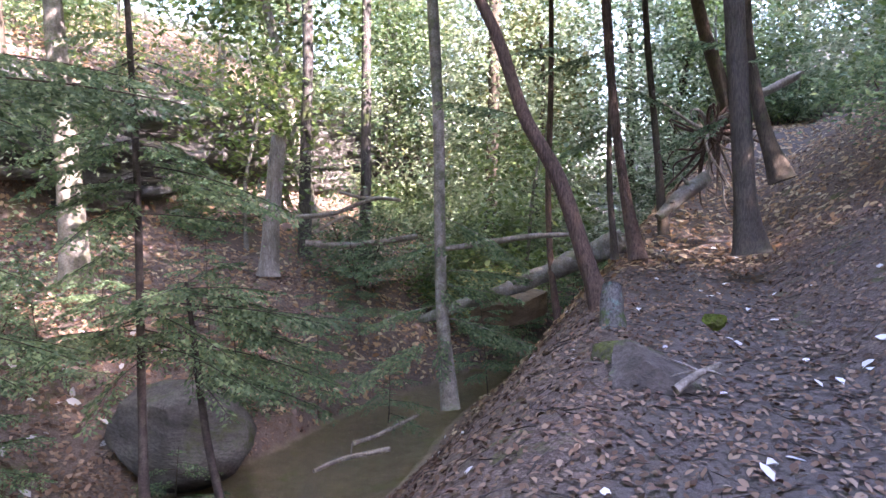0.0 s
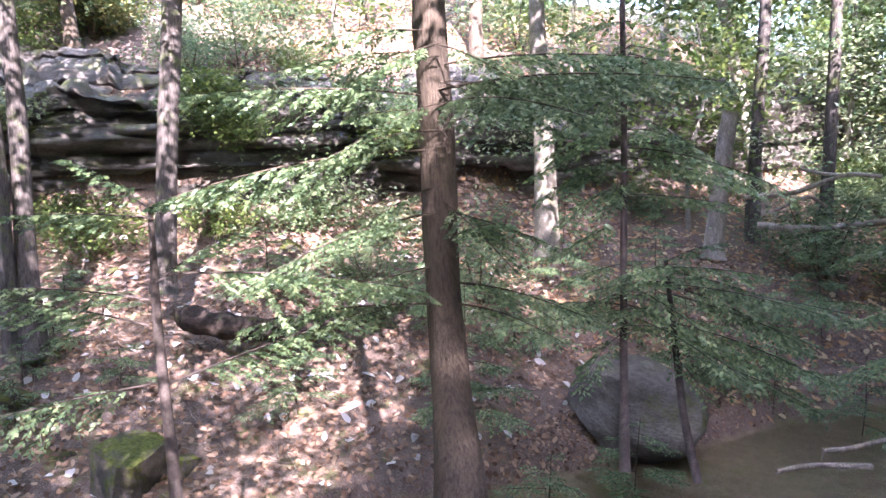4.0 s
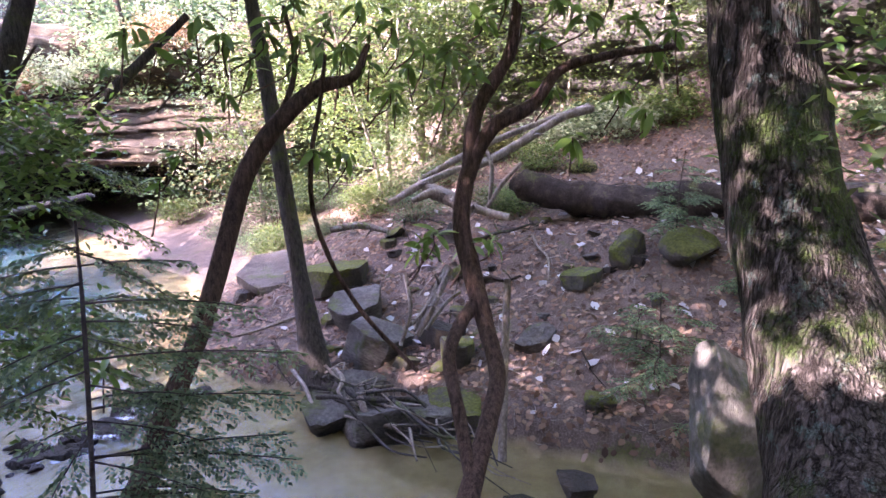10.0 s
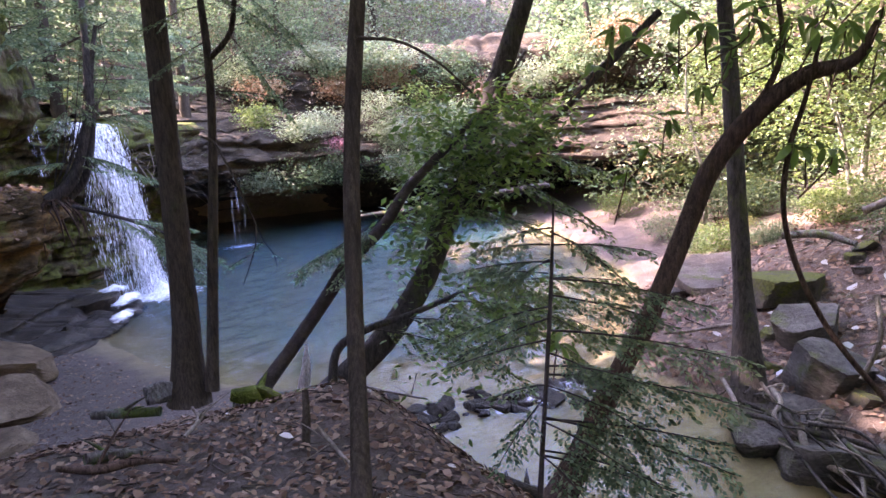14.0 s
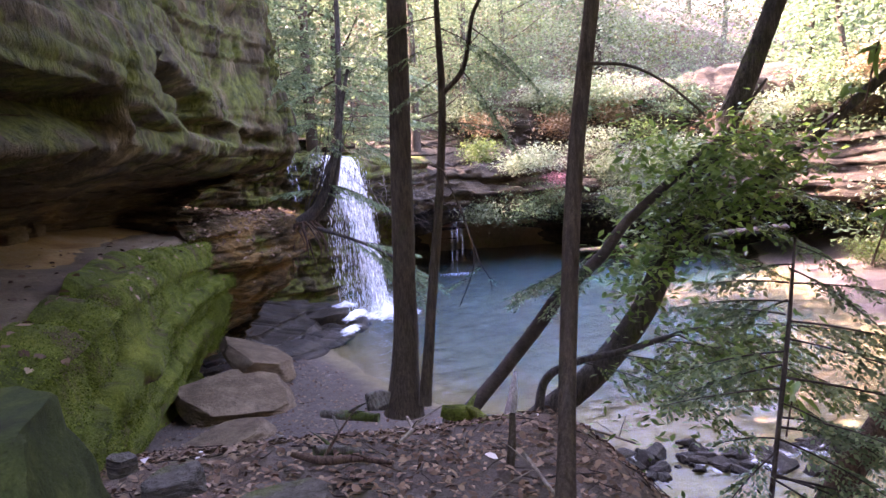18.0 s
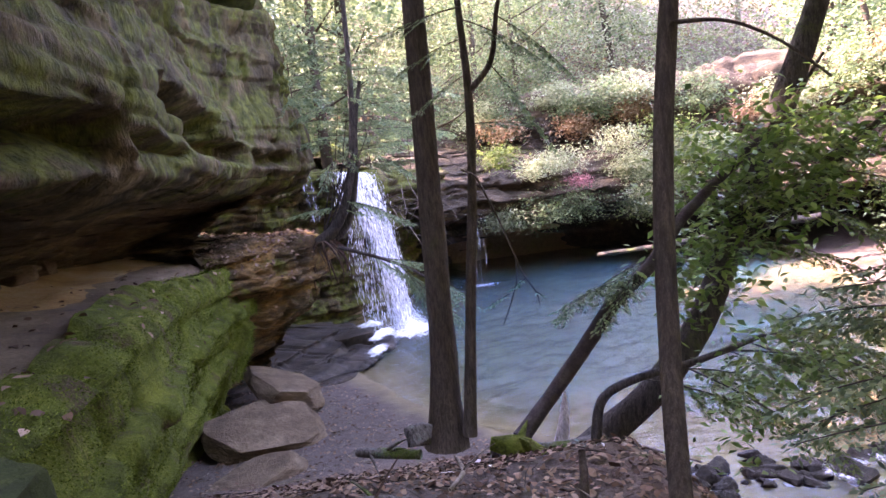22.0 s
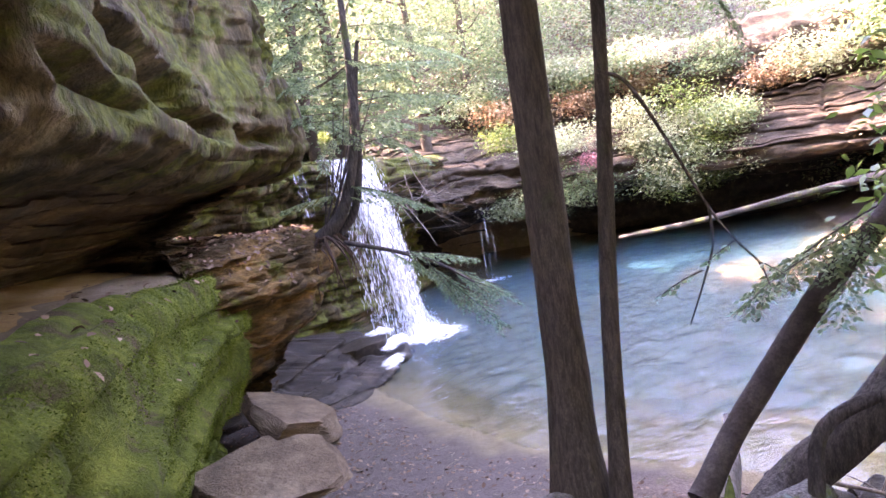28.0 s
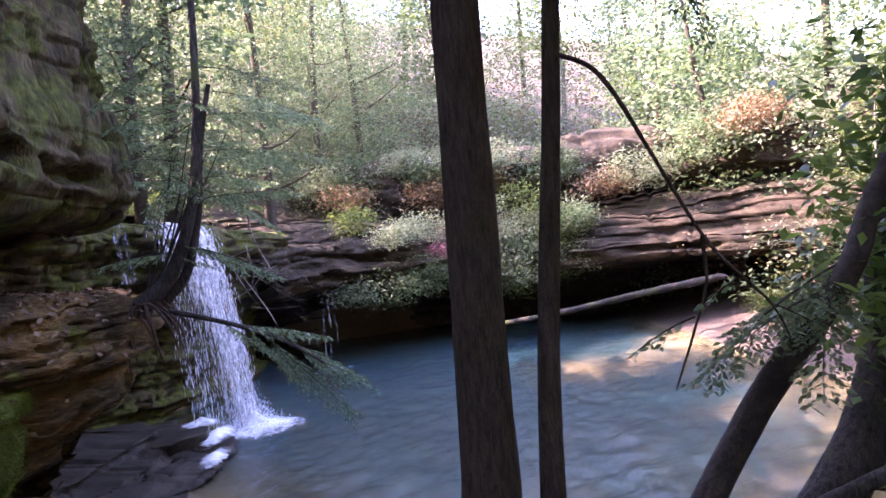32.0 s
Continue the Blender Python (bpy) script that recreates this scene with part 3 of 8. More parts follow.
def height(x, y):
    """The ground's height over arrays of places."""
    xl, xr = np.interp(y, STN, WEST_EDGE), np.interp(y, STN, EAST_EDGE)
    wob = 0.5 * fbm(x * 0.35, y * 0.35, 0 * x + 3.1, 3)
    xl, xr = xl + wob * 1.2, xr + wob * 0.9
    bx, bz = np.interp(y, STN, BANK_X), np.interp(y, STN, BANK_Z)
    t = np.clip((x - xr) / np.maximum(bx - xr, 0.3), 0, 1)
    east = bz * (0.35 * t + 0.65 * t * t * (3 - 2 * t))
    past = np.maximum(x - bx, 0)
    rise = np.interp(y, [-60, -7, -3, 2, 8, 90], [0.0, 0.0, 0.1, 0.45, 0.62, 0.62])
    east = east + 0.02 * np.minimum(past, 2.2) + rise * np.maximum(past - 2.2, 0) * (1 - 0.004 * np.minimum(past, 80))
    hill = np.interp(x, [4.4, 6.5, 9, 30, 170], [0, 8.0, 11.5, 24, 60]) * smooth(1.5, -3.0, y + 0.25 * x) * smooth(-22, -16, y - 0.3 * x)
    east = np.maximum(east, hill)
    u = np.maximum(xl - x, 0)
    west = np.interp(u, WEST_OUT, WEST_UP)
    flat = smooth(-15, -4, y)
    west = west * (0.45 + 0.55 * flat)
    inside = np.minimum(x - xl, xr - x)
    bed = -np.interp(inside, [0, 0.5, 1.5, 4, 6], [0.0, 0.12, 0.22, 0.8, 1.3])
    bed = bed * (1 + 1.3 * smooth(-10.5, -13.0, y))
    z = np.where(x > xr, east, np.where(x < xl, west, bed))
    south = np.interp(-y, [33.9, 34.3, 35.2, 46, 90, 160], [-2, -1.2, 6.6, 14, 36, 50])
    z = np.where(x < 1.5, np.maximum(z, south), z)
    shelf = np.interp(-y - 0.9 * np.minimum(1.0 - x, 3), [22.0, 23.2, 32, 60, 160], [-2, 4.3, 4.6, 8, 30])
    z = np.where(x > -2.2, np.maximum(z, shelf), z)
    far = np.hypot(x, y)
    z = z + 0.22 * fbm(x * 0.7, y * 0.7, 0 * x, 4) * smooth(0.15, 1.2, np.abs(z)) + 0.05 * fbm(x * 3.1, y * 3.1, 0 * x + 9, 3)
    z = z + 3.0 * fbm(x * 0.06, y * 0.06, 0 * x + 5, 3) * smooth(18, 45, far)
    return z


def h1(x, y):
    return float(height(np.array([float(x)]), np.array([float(y)]))[0])


def axis_steps(lo, hi, near_lo, near_hi, step):
    a = list(np.arange(near_lo, near_hi, step))
    s, v = step, near_hi
    while v < hi:
        a.append(v)
        s *= 1.12
        v += s
    s, v, left = step, near_lo, []
    while v > lo:
        s *= 1.12
        v -= s
        left.append(v)
    return np.array(left[::-1] + a)


gx, gy = axis_steps(-170, 170, -17, 9, 0.12), axis_steps(-170, 170, -19, 22, 0.12)
GX, GY = np.meshgrid(gx, gy, indexing="ij")
GZ = height(GX, GY)
gv = np.stack([GX, GY, GZ], -1).reshape(-1, 3)
nv_ = len(gy)
ii, jj = np.meshgrid(np.arange(len(gx) - 1), np.arange(nv_ - 1), indexing="ij")
ii, jj = ii.ravel(), jj.ravel()
gf = np.stack([ii * nv_ + jj, (ii + 1) * nv_ + jj, (ii + 1) * nv_ + jj + 1, ii * nv_ + jj + 1], 1)
gm = bpy.data.meshes.new("ground")
gm.vertices.add(len(gv))
gm.vertices.foreach_set("co", gv.astype(np.float32).ravel())
gm.loops.add(len(gf) * 4)
gm.loops.foreach_set("vertex_index", gf.astype(np.int32).ravel())
gm.polygons.add(len(gf))
gm.polygons.foreach_set("loop_start", np.arange(0, len(gf) * 4, 4, dtype=np.int32))
def mask(v):
    return np.clip(v, 0, 1)


vx, vy, vz = gv[:, 0], gv[:, 1], gv[:, 2]
jig = 1.6 * fbm(vx * 0.9, vy * 0.9, 0 * vx, 3)
past_bank = vx - np.interp(vy, STN, BANK_X) + jig * 0.5
trail = smooth(0.1, 0.5, past_bank) * smooth(2.5, 1.9, past_bank) * smooth(-9.5, -8.0, vy) * smooth(26, 22, vy)
beach = smooth(-10.3, -11.0, vy) * smooth(-19.5, -18.5, vy) * smooth(-4, -3, vx) * smooth(4, 3, vx)
gm.materials.append(M_GROUND)
gm.update(calc_edges=True)
for nm, val in (("trodden", mask(np.maximum(trail, beach))), ("bed", smooth(0.06, -0.03, vz) * (0.68 + 0.32 * smooth(-10.5, -9.0, vy)) * (1 - 0.6 * smooth(1, 6, vy)))):
    at_ = gm.attributes.new(nm, "FLOAT", "POINT")
    at_.data.foreach_set("value", val.astype(np.float32))
gm.polygons.foreach_set("use_smooth", [True] * len(gf))
tagged(new("ground", gm), "leaf-strewn brown forest floor with creek bed", "ground", kind="structure")

wx, wy = axis_steps(-26, 9, -14, 2, 0.085), axis_steps(-36, -9.4, -26, -9.4, 0.085)
px, py = np.meshgrid(wx, np.minimum(wy, -9.4), indexing="ij")
ru, rv = 0.80 * px + 0.60 * py, -0.60 * px + 0.80 * py
swell = 0.10 * fbm(ru * 2.4 + 0.5 * fbm(px, py, 0 * px, 2), rv * 6.0, 0 * px + 2.0, 2) + 0.06 * fbm(px * 1.1, py * 0.9, 0 * px + 4.0, 2)
swell = swell * (0.25 + 0.75 * smooth(0.0, 0.35, -height(px, py)))
pool = mesh_of("water_pool", np.stack([px, py, swell], -1).reshape(-1, 3), [f[::-1] for f in grid_faces(len(wx), len(wy))], M_POOL)
pool.attributes.new("deep", "FLOAT", "POINT").data.foreach_set("value", smooth(0.08, 0.75, -height(px, py)).ravel().astype(np.float32))
creek = mesh_of("water_creek", [(-26, -9.4, -0.01), (9, -9.4, -0.01), (14, 46, -0.01), (-20, 46, -0.01)], [(0, 1, 2, 3)], M_WATER)
for me_, lab_ in ((pool, "blue-green rippled plunge pool water"), (creek, "clear shallow creek water over sand")):
    w_ = tagged(put(me_.name, me_), lab_, "water", kind="structure")
    w_.visible_shadow = False


# ---- rock masses ----
def cliff(name, plan, prof, material, label, step=0.12, bulge=0.25, strata=0.10, seed=0.0, vstep=0.08, category="rock face", pockets=0.0, lift=None, cuts=(), flutes=0.0, layers=None):
    """A rock face swept along plan (x, y); prof is a list of (outward, z) from bottom to top; outward is to the right of the plan's run."""
    p = np.array([(x, y, 0, 1) for x, y in plan], float)
    length = np.sum(np.linalg.norm(np.diff(p[:, :2], axis=0), axis=1))
    nu = max(4, int(length / step))
    c = curve_pts(p, nu)[:, :2]
    d = np.gradient(c, axis=0)
    d /= np.linalg.norm(d, axis=1)[:, None]
    nrm = np.stack([d[:, 1], -d[:, 0]], 1)
    pr = np.array(prof, float)
    seglen = np.r_[0, np.cumsum(np.linalg.norm(np.diff(pr, axis=0), axis=1))]
    nv = max(4, int(seglen[-1] / vstep))
    s = np.linspace(0, seglen[-1], nv)
    off, zz = np.interp(s, seglen, pr[:, 0]), np.interp(s, seglen, pr[:, 1])
    tx, tz = np.gradient(off), np.gradient(zz)
    tl = np.hypot(tx, tz) + 1e-9
    no, nz = tz / tl, -tx / tl
    U = np.linspace(0, length, nu)[:, None]
    V, Z = s[None, :], zz[None, :]
    warp = Z + 0.35 * fbm(U * 0.3 + seed, V * 0.3, seed + 0 * U, 2)
    layer = vnoise(U * 0.25 + seed * 2, warp * 4.0, seed + 0 * U)
    dsp = bulge * 2 * fbm(U * 0.45 + seed, V * 0.5, seed + 0 * U, 3) + strata * 2.2 * (smooth(0.40, 0.54, layer) - 0.5)
    dsp = dsp + strata * 0.8 * (np.round(3 * vnoise(U * 0.7 + seed, warp * 1.6, seed + 7 + 0 * U)) / 3 - 0.5) + (0.04 + 1.1 * strata) * (fbm(U * 3.0 + 1.3 * Z, warp * 1.7, seed + 0 * U, 5) if flutes else fbm(U * 2.2, warp * 5, seed + 0 * U, 5)) - 2.0 * strata * np.maximum(0, 1 - np.abs(fbm(U * 0.8 + seed, warp * 0.35, seed + 11 + 0 * U, 3)) * 22) - 1.2 * strata * np.maximum(0, 1 - np.abs(fbm(U * 0.35 + seed, warp * 2.4, seed + 15 + 0 * U, 3)) * 16)
    if pockets:
        pk = smooth(0.60, 0.66, vnoise(U * 0.55 + seed * 1.7, warp * 0.9, seed + 3 + 0 * U)) * smooth(0.15, 0.5, dsp * 0 + np.minimum(V, seglen[-1] - V))
        dsp = dsp - pockets * pk
    wu, wz = 0.9 * fbm(U * 0.9 + seed, warp * 0.8, seed + 21 + 0 * U, 3), 0.30 * fbm(U * 0.8 + seed, warp * 0.5, seed + 23 + 0 * U, 4)
    for u0, u1, z0, z1, deep, fall in cuts:
        zz_ = Z + wz - fall * (U - u0)
        dsp = dsp - deep * smooth(u0 - 0.08, u0 + 0.08, U + wu) * smooth(u1 + 0.2, u1 - 0.2, U + wu) * smooth(z0 - 0.12, z0 + 0.12, zz_) * smooth(z1 + 0.02, z1 - 0.02, zz_)
    if flutes:
        dsp = dsp + flutes * 2 * fbm(U * 1.9 + 0.8 * Z + seed, Z * 0.6, seed + 27 + 0 * U, 2) - flutes * 1.6 * np.maximum(0, 1 - np.abs(fbm(U * 1.1 - 0.5 * Z + seed, Z * 0.22, seed + 29 + 0 * U, 3)) * 26)
    bed = 0 * dsp
    if layers:
        # beds of stone, each with an outline of its own
        q = warp / layers[0] + 0.5 * fbm(U * 0.5 + seed, warp * 0.5, seed + 31 + 0 * U, 2)
        k_ = np.floor(q)
        bed = layers[1] * (1.7 * fbm(U * 0.55 + k_ * 3.71, k_ * 1.93, seed + 33 + 0 * U, 4) + 0.9 * (vnoise(k_ * 7.13, k_ * 3.3, seed + 0 * U) - 0.5)) - 0.5 * layers[1] * smooth(0.80, 0.97, q - k_)
    X = c[:, 0:1] + nrm[:, 0:1] * (off[None, :] + dsp * no[None, :] + bed)
    Y = c[:, 1:2] + nrm[:, 1:2] * (off[None, :] + dsp * no[None, :] + bed)
    ZZ = Z + dsp * nz[None, :]
    if lift:
        ZZ = ZZ + (lift[0] + (lift[1] - lift[0]) * U / length) * np.clip((ZZ - 3.3) / 1.0, 0, 1)
    me = mesh_of(name, np.stack([X, Y, ZZ + 0 * X], -1).reshape(-1, 3), [f[::-1] for f in grid_faces(nu, nv)], material)
    return tagged(put(name, me), label, category, kind="structure")


# mossy ledge that carries the path, its trodden top, the overhanging cliff above it
cliff("rock_ledge", [(3.4, -3.6), (2.3, -4.4), (1.85, -5.4), (1.85, -7.2), (2.05, -9.4), (2.05, -11.6), (1.85, -13.4), (1.75, -14.2)], [(-0.7, -0.2), (-0.45, 0.8), (-0.12, 1.5), (0.1, 2.1), (0.06, 2.6), (-0.06, 2.95), (-0.25, 3.12), (-0.6, 3.2)], M_MOSS, "rock ledge under the path, thick with green moss", bulge=0.2, strata=0.07, seed=3.0, step=0.06, vstep=0.05)
cliff("ledge_path", [(3.4, -3.6), (2.3, -4.4), (1.85, -5.4), (1.85, -7.2), (2.05, -9.4), (2.05, -11.6), (1.85, -13.4), (1.2, -14.4)], [(-0.4, 2.9), (-0.62, 3.12), (-1.0, 3.18), (-1.7, 3.24), (-2.0, 3.26)], M_PATH, "trodden grey dirt path along the rock ledge", bulge=0.04, strata=0.01, seed=4.0, category="path")
cliff("sand_strip", [(3.4, -3.6), (2.3, -4.4), (1.85, -5.4), (1.85, -7.2), (2.05, -9.4), (2.05, -11.6), (1.85, -13.4), (1.2, -14.4)], [(-1.1, 3.12), (-1.45, 3.22), (-1.9, 3.3), (-2.3, 3.42), (-2.7, 3.58), (-3.6, 3.75)], M_SAND, "strip of orange sand under the overhanging rock", bulge=0.07, strata=0.015, seed=4.6, category="sand")
cliff("rock_shelf", [(2.2, -13.4), (1.5, -14.0), (0.95, -14.6), (0.5, -15.4), (0.2, -16.2), (0.35, -17.0), (1.4, -17.8)], [(-1.7, -0.2), (-1.6, 0.9), (-1.0, 1.5), (-0.45, 1.9), (-0.2, 2.4), (0.0, 2.85), (-0.1, 3.15), (-0.5, 3.3), (-1.6, 3.36), (-3.0, 3.5)], M_SHELF, "layered sandstone shelf at the end of the path", bulge=0.12, strata=0.05, seed=8.0, step=0.05, vstep=0.035, layers=(0.16, 0.30))
CLIFF_PLAN = [(4.6, -1.4), (3.4, -3.0), (2.6, -4.6), (2.05, -6.5), (1.75, -8.5), (1.65, -10.5), (1.5, -12.8), (1.0, -14.2), (0.45, -15.2), (0.5, -15.9), (1.7, -16.8), (4.0, -17.5)]
cliff("overhang_cliff", CLIFF_PLAN, [(-0.75, 4.22), (-0.3, 4.3), (0.0, 4.45), (0.1, 4.7), (0.05, 5.3), (-0.2, 6.2), (-0.4, 7.6), (-1.2, 9.2), (-3.0, 11.0), (-8.0, 13.0)], M_CLIFF, "overhanging mossy sandstone cliff above the path", bulge=0.15, strata=0.035, seed=5.0, step=0.05, vstep=0.04, lift=(0.02, 0.0), flutes=0.07, layers=(0.42, 0.05), cuts=[(3.2, 6.4, 4.66, 5.04, 0.7, -0.05), (7.8, 10.2, 5.22, 5.62, 0.5, -0.05), (8.5, 11.0, 4.86, 5.18, 0.42, -0.05), (2.0, 5.0, 5.9, 6.15, 0.3, -0.08), (11.4, 13.4, 4.75, 4.95, 0.28, 0.0), (6.6, 8.2, 4.6, 4.78, 0.3, 0.0)])
cliff("cliff_recess", CLIFF_PLAN, [(-3.2, 2.9), (-2.75, 3.35), (-2.6, 3.6), (-2.1, 3.85), (-1.6, 4.02), (-1.1, 4.2), (-0.7, 4.36), (-0.3, 4.75)], M_DAMP, "dark damp layered recess under the overhanging cliff", bulge=0.08, strata=0.03, seed=6.0, step=0.05, vstep=0.022, lift=(0.02, 0.0), layers=(0.075, 0.42))
cliff("wet_ledge", [(2.2, -14.8), (0.9, -16.0), (0.15, -17.2), (-0.35, -18.3), (-0.7, -19.3), (-0.6, -20.6)], [(0.55, -0.15), (0.5, 0.06), (0.15, 0.09), (0.1, 0.2), (-0.35, 0.24), (-0.4, 0.36), (-0.9, 0.4), (-1.0, 0.55), (-2.4, 0.7)], M_DARKROCK, "dark wet layered rock at the foot of the fall", bulge=0.12, strata=0.05, seed=26.0, step=0.06, vstep=0.03, layers=(0.09, 0.3))
# waterfall's head wall, cave wall beyond the pool, rock faces on the far bank
cliff("fall_headwall", [(4.4, -18.0), (2.3, -19.4), (1.2, -20.4), (0.2, -21.3), (-1.1, -22.3), (-2.8, -24.2), (-4.4, -27.4)], [(-1.2, -0.4), (-1.1, 1.0), (-0.8, 2.2), (-0.3, 3.2), (0.1, 3.9), (0.3, 4.35), (0.1, 4.6), (-1.2, 4.66), (-3.5, 4.8)], M_CLIFF, "dark wet sandstone wall behind the waterfall", bulge=0.2, strata=0.06, seed=11.0, step=0.08, vstep=0.05, layers=(0.2, 0.45))
CAVE_PLAN = [(-3.6, -24.0), (-5.5, -26.5), (-9.0, -27.5), (-12.5, -26.5), (-16.0, -23.5), (-18.5, -19.5), (-19.0, -15.0)]
# the hollow's deep shade is put into its near-black rock colour
cliff("cave_recess", CAVE_PLAN, [(-6.6, -1.0), (-6.8, 1.4), (-5.0, 2.3), (-1.0, 2.55), (-0.2, 2.7)], M_DARKROCK, "cave hollow under the ledge by the pool, shade painted into its rock", bulge=0.2, strata=0.1, seed=13.0, step=0.2, vstep=0.12)
cliff("cave_cliff", CAVE_PLAN, [(-0.9, 2.45), (-0.3, 2.5), (0.1, 2.72), (0.1, 3.15), (-0.6, 3.45), (-0.7, 4.0), (-2.0, 4.6), (-5.5, 5.6), (-12.0, 6.6)], M_FARROCK, "undercut sandstone ledge over a dark cave by the pool", bulge=0.25, strata=0.08, seed=14.0, step=0.1, vstep=0.06, layers=(0.22, 0.55))
cliff("upper_ledge", [(-6.5, -37.5), (-8.0, -33.5), (-10.5, -31.2), (-14.0, -29.5), (-18.0, -25.5), (-21.0, -20.0), (-21.5, -12.0)], [(-1.5, 3.5), (-1.6, 5.0), (-0.5, 5.4), (0.1, 6.2), (-0.2, 7.2), (-2.5, 8.0)], M_FARROCK, "sunlit upper sandstone ledge on the hillside", bulge=0.4, strata=0.13, seed=17.0, step=0.15, vstep=0.1)
cliff("rock_face_west", [(-18.3, -10.0), (-17.5, -4.0), (-17.3, 2.0), (-15.9, 6.0), (-13.4, 10.0), (-11.5, 14.0), (-8.5, 18.0), (-6.5, 24.0), (-5.0, 31.0)], [(-1.4, 3.0), (-1.1, 3.9), (-0.1, 4.2), (0.25, 5.0), (0.3, 6.2), (0.0, 6.9), (-1.2, 7.4), (-4.0, 8.4)], M_GREYROCK, "grey-brown layered rock face across the creek", bulge=0.4, strata=0.1, seed=21.0, step=0.11, vstep=0.06, pockets=0.4, layers=(0.34, 0.55))


def boulder(name, at, size, turn, material, label, seed, cut=0.0, category="boulder"):
    bm = bmesh.new()
    bmesh.ops.create_icosphere(bm, subdivisions=4, radius=1.0)
    co = np.array([v.co[:] for v in bm.verts])
    n = co / np.linalg.norm(co, axis=1)[:, None]
    rs = np.random.RandomState(int(seed * 7) % 9973)
    p = n * 1.05
    for k in range(11):
        d = rs.randn(3)
        d /= np.linalg.norm(d)
        lim = 0.52 + 0.32 * rs.rand()
        over = np.maximum(p @ d - lim, 0)
        p = p - over[:, None] * d * 0.98
    p = p * (1 + 0.16 * fbm(n[:, 0] * 2.3 + seed, n[:, 1] * 2.3, n[:, 2] * 2.3 + seed, 3) + 0.09 * fbm(n[:, 0] * 7 + seed, n[:, 1] * 7, n[:, 2] * 7, 3))[:, None]
    p = p / np.abs(p).max(axis=0) * np.array(size)
    for v, c in zip(bm.verts, p):
        v.co = c
    me = bpy.data.meshes.new(name)
    bm.to_mesh(me)
    bm.free()
    me.materials.append(material)
    me.polygons.foreach_set("use_smooth", [True] * len(me.polygons))
    me.set_sharp_from_angle(angle=radians(36))
    ob = put(name, me)
    ob.matrix_world = pose(*at, *turn)
    return tagged(ob, label, category)


def slab(name, at, size, turn, material, label, seed, category="rock"):
    """A flat, sharp-edged block of split sandstone with an uneven outline."""
    bm = bmesh.new()
    bmesh.ops.create_icosphere(bm, subdivisions=4, radius=1.0)
    co = np.array([v.co[:] for v in bm.verts])
    n = co / np.linalg.norm(co, axis=1)[:, None]
    rs = np.random.RandomState(int(seed * 13) % 9973)
    p = n / np.abs(n).max(axis=1)[:, None] * 0.93 + n * 0.07
    for k in range(6):
        an = (k + 0.7 * rs.rand()) * math.pi / 3
        d = np.array((math.cos(an), math.sin(an), 0.10 * rs.randn()))
        d /= np.linalg.norm(d)
        over = np.maximum(p @ d - (0.72 + 0.3 * rs.rand()), 0)
        p = p - over[:, None] * d * 0.98
    tilt = 0.14 * rs.randn(2)
    p[:, 2] = p[:, 2] * (1 + p[:, 0] * tilt[0] + p[:, 1] * tilt[1]) + 0.22 * fbm(p[:, 0] * 1.8 + seed, p[:, 1] * 1.8, 0 * p[:, 0] + seed, 4)
    p[:, :2] *= (1 + 0.14 * fbm(p[:, 0] * 2.5 + seed, p[:, 1] * 2.5, p[:, 2] * 1.4, 3))[:, None]
    p = p * np.array(size)
    for v, c in zip(bm.verts, p):
        v.co = c
    me = bpy.data.meshes.new(name)
    bm.to_mesh(me)
    bm.free()
    me.materials.append(material)
    me.polygons.foreach_set("use_smooth", [True] * len(me.polygons))
    me.set_sharp_from_angle(angle=radians(28))
    ob = put(name, me)
    ob.matrix_world = pose(*at, *turn)
    return tagged(ob, label, category)


slab("slab_rock", (1.5, -12.65, 0.42), (1.05, 0.85, 0.12), (-12, -9, 12), M_ROCK, "wide tilted flat sandstone slab under the mossy ledge", 1.0)
slab("slab_rock", (1.25, -14.2, 0.62), (0.7, 0.95, 0.13), (-8, -20, 24), M_ROCK, "second sandstone slab leaning below the shelf", 2.0)
slab("slab_rock", (1.6, -10.9, 0.30), (0.8, 0.5, 0.09), (4, 3, 50), M_ROCK, "low sandstone slab half buried under the ledge", 3.0)
slab("box_boulder", (-8.25, 3.95, 0.78), (0.42, 0.5, 0.36), (6, 10, 20), M_MOSSROCK, "blocky mossy boulder on the far bank", 5.0, "boulder")
boulder("mossy_boulder", (1.98, -4.2, 2.72), (0.9, 1.1, 0.62), (0, 6, 30), M_DARKMOSS, "dark green mossy boulder beside the trail", 3.0)
boulder("overhanging_boulder", (1.07, -12.30, 7.32), (0.53, 0.50, 0.48), (10, 5, 20), M_DARKMOSS, "rounded dark mossy boulder jutting from the cliff top", 12.0)
boulder("creek_boulder", (-4.05, 10.2, 0.72), (1.25, 1.1, 0.82), (8, 14, 30), M_GREYROCK, "grey boulder standing in the creek edge", 4.0)
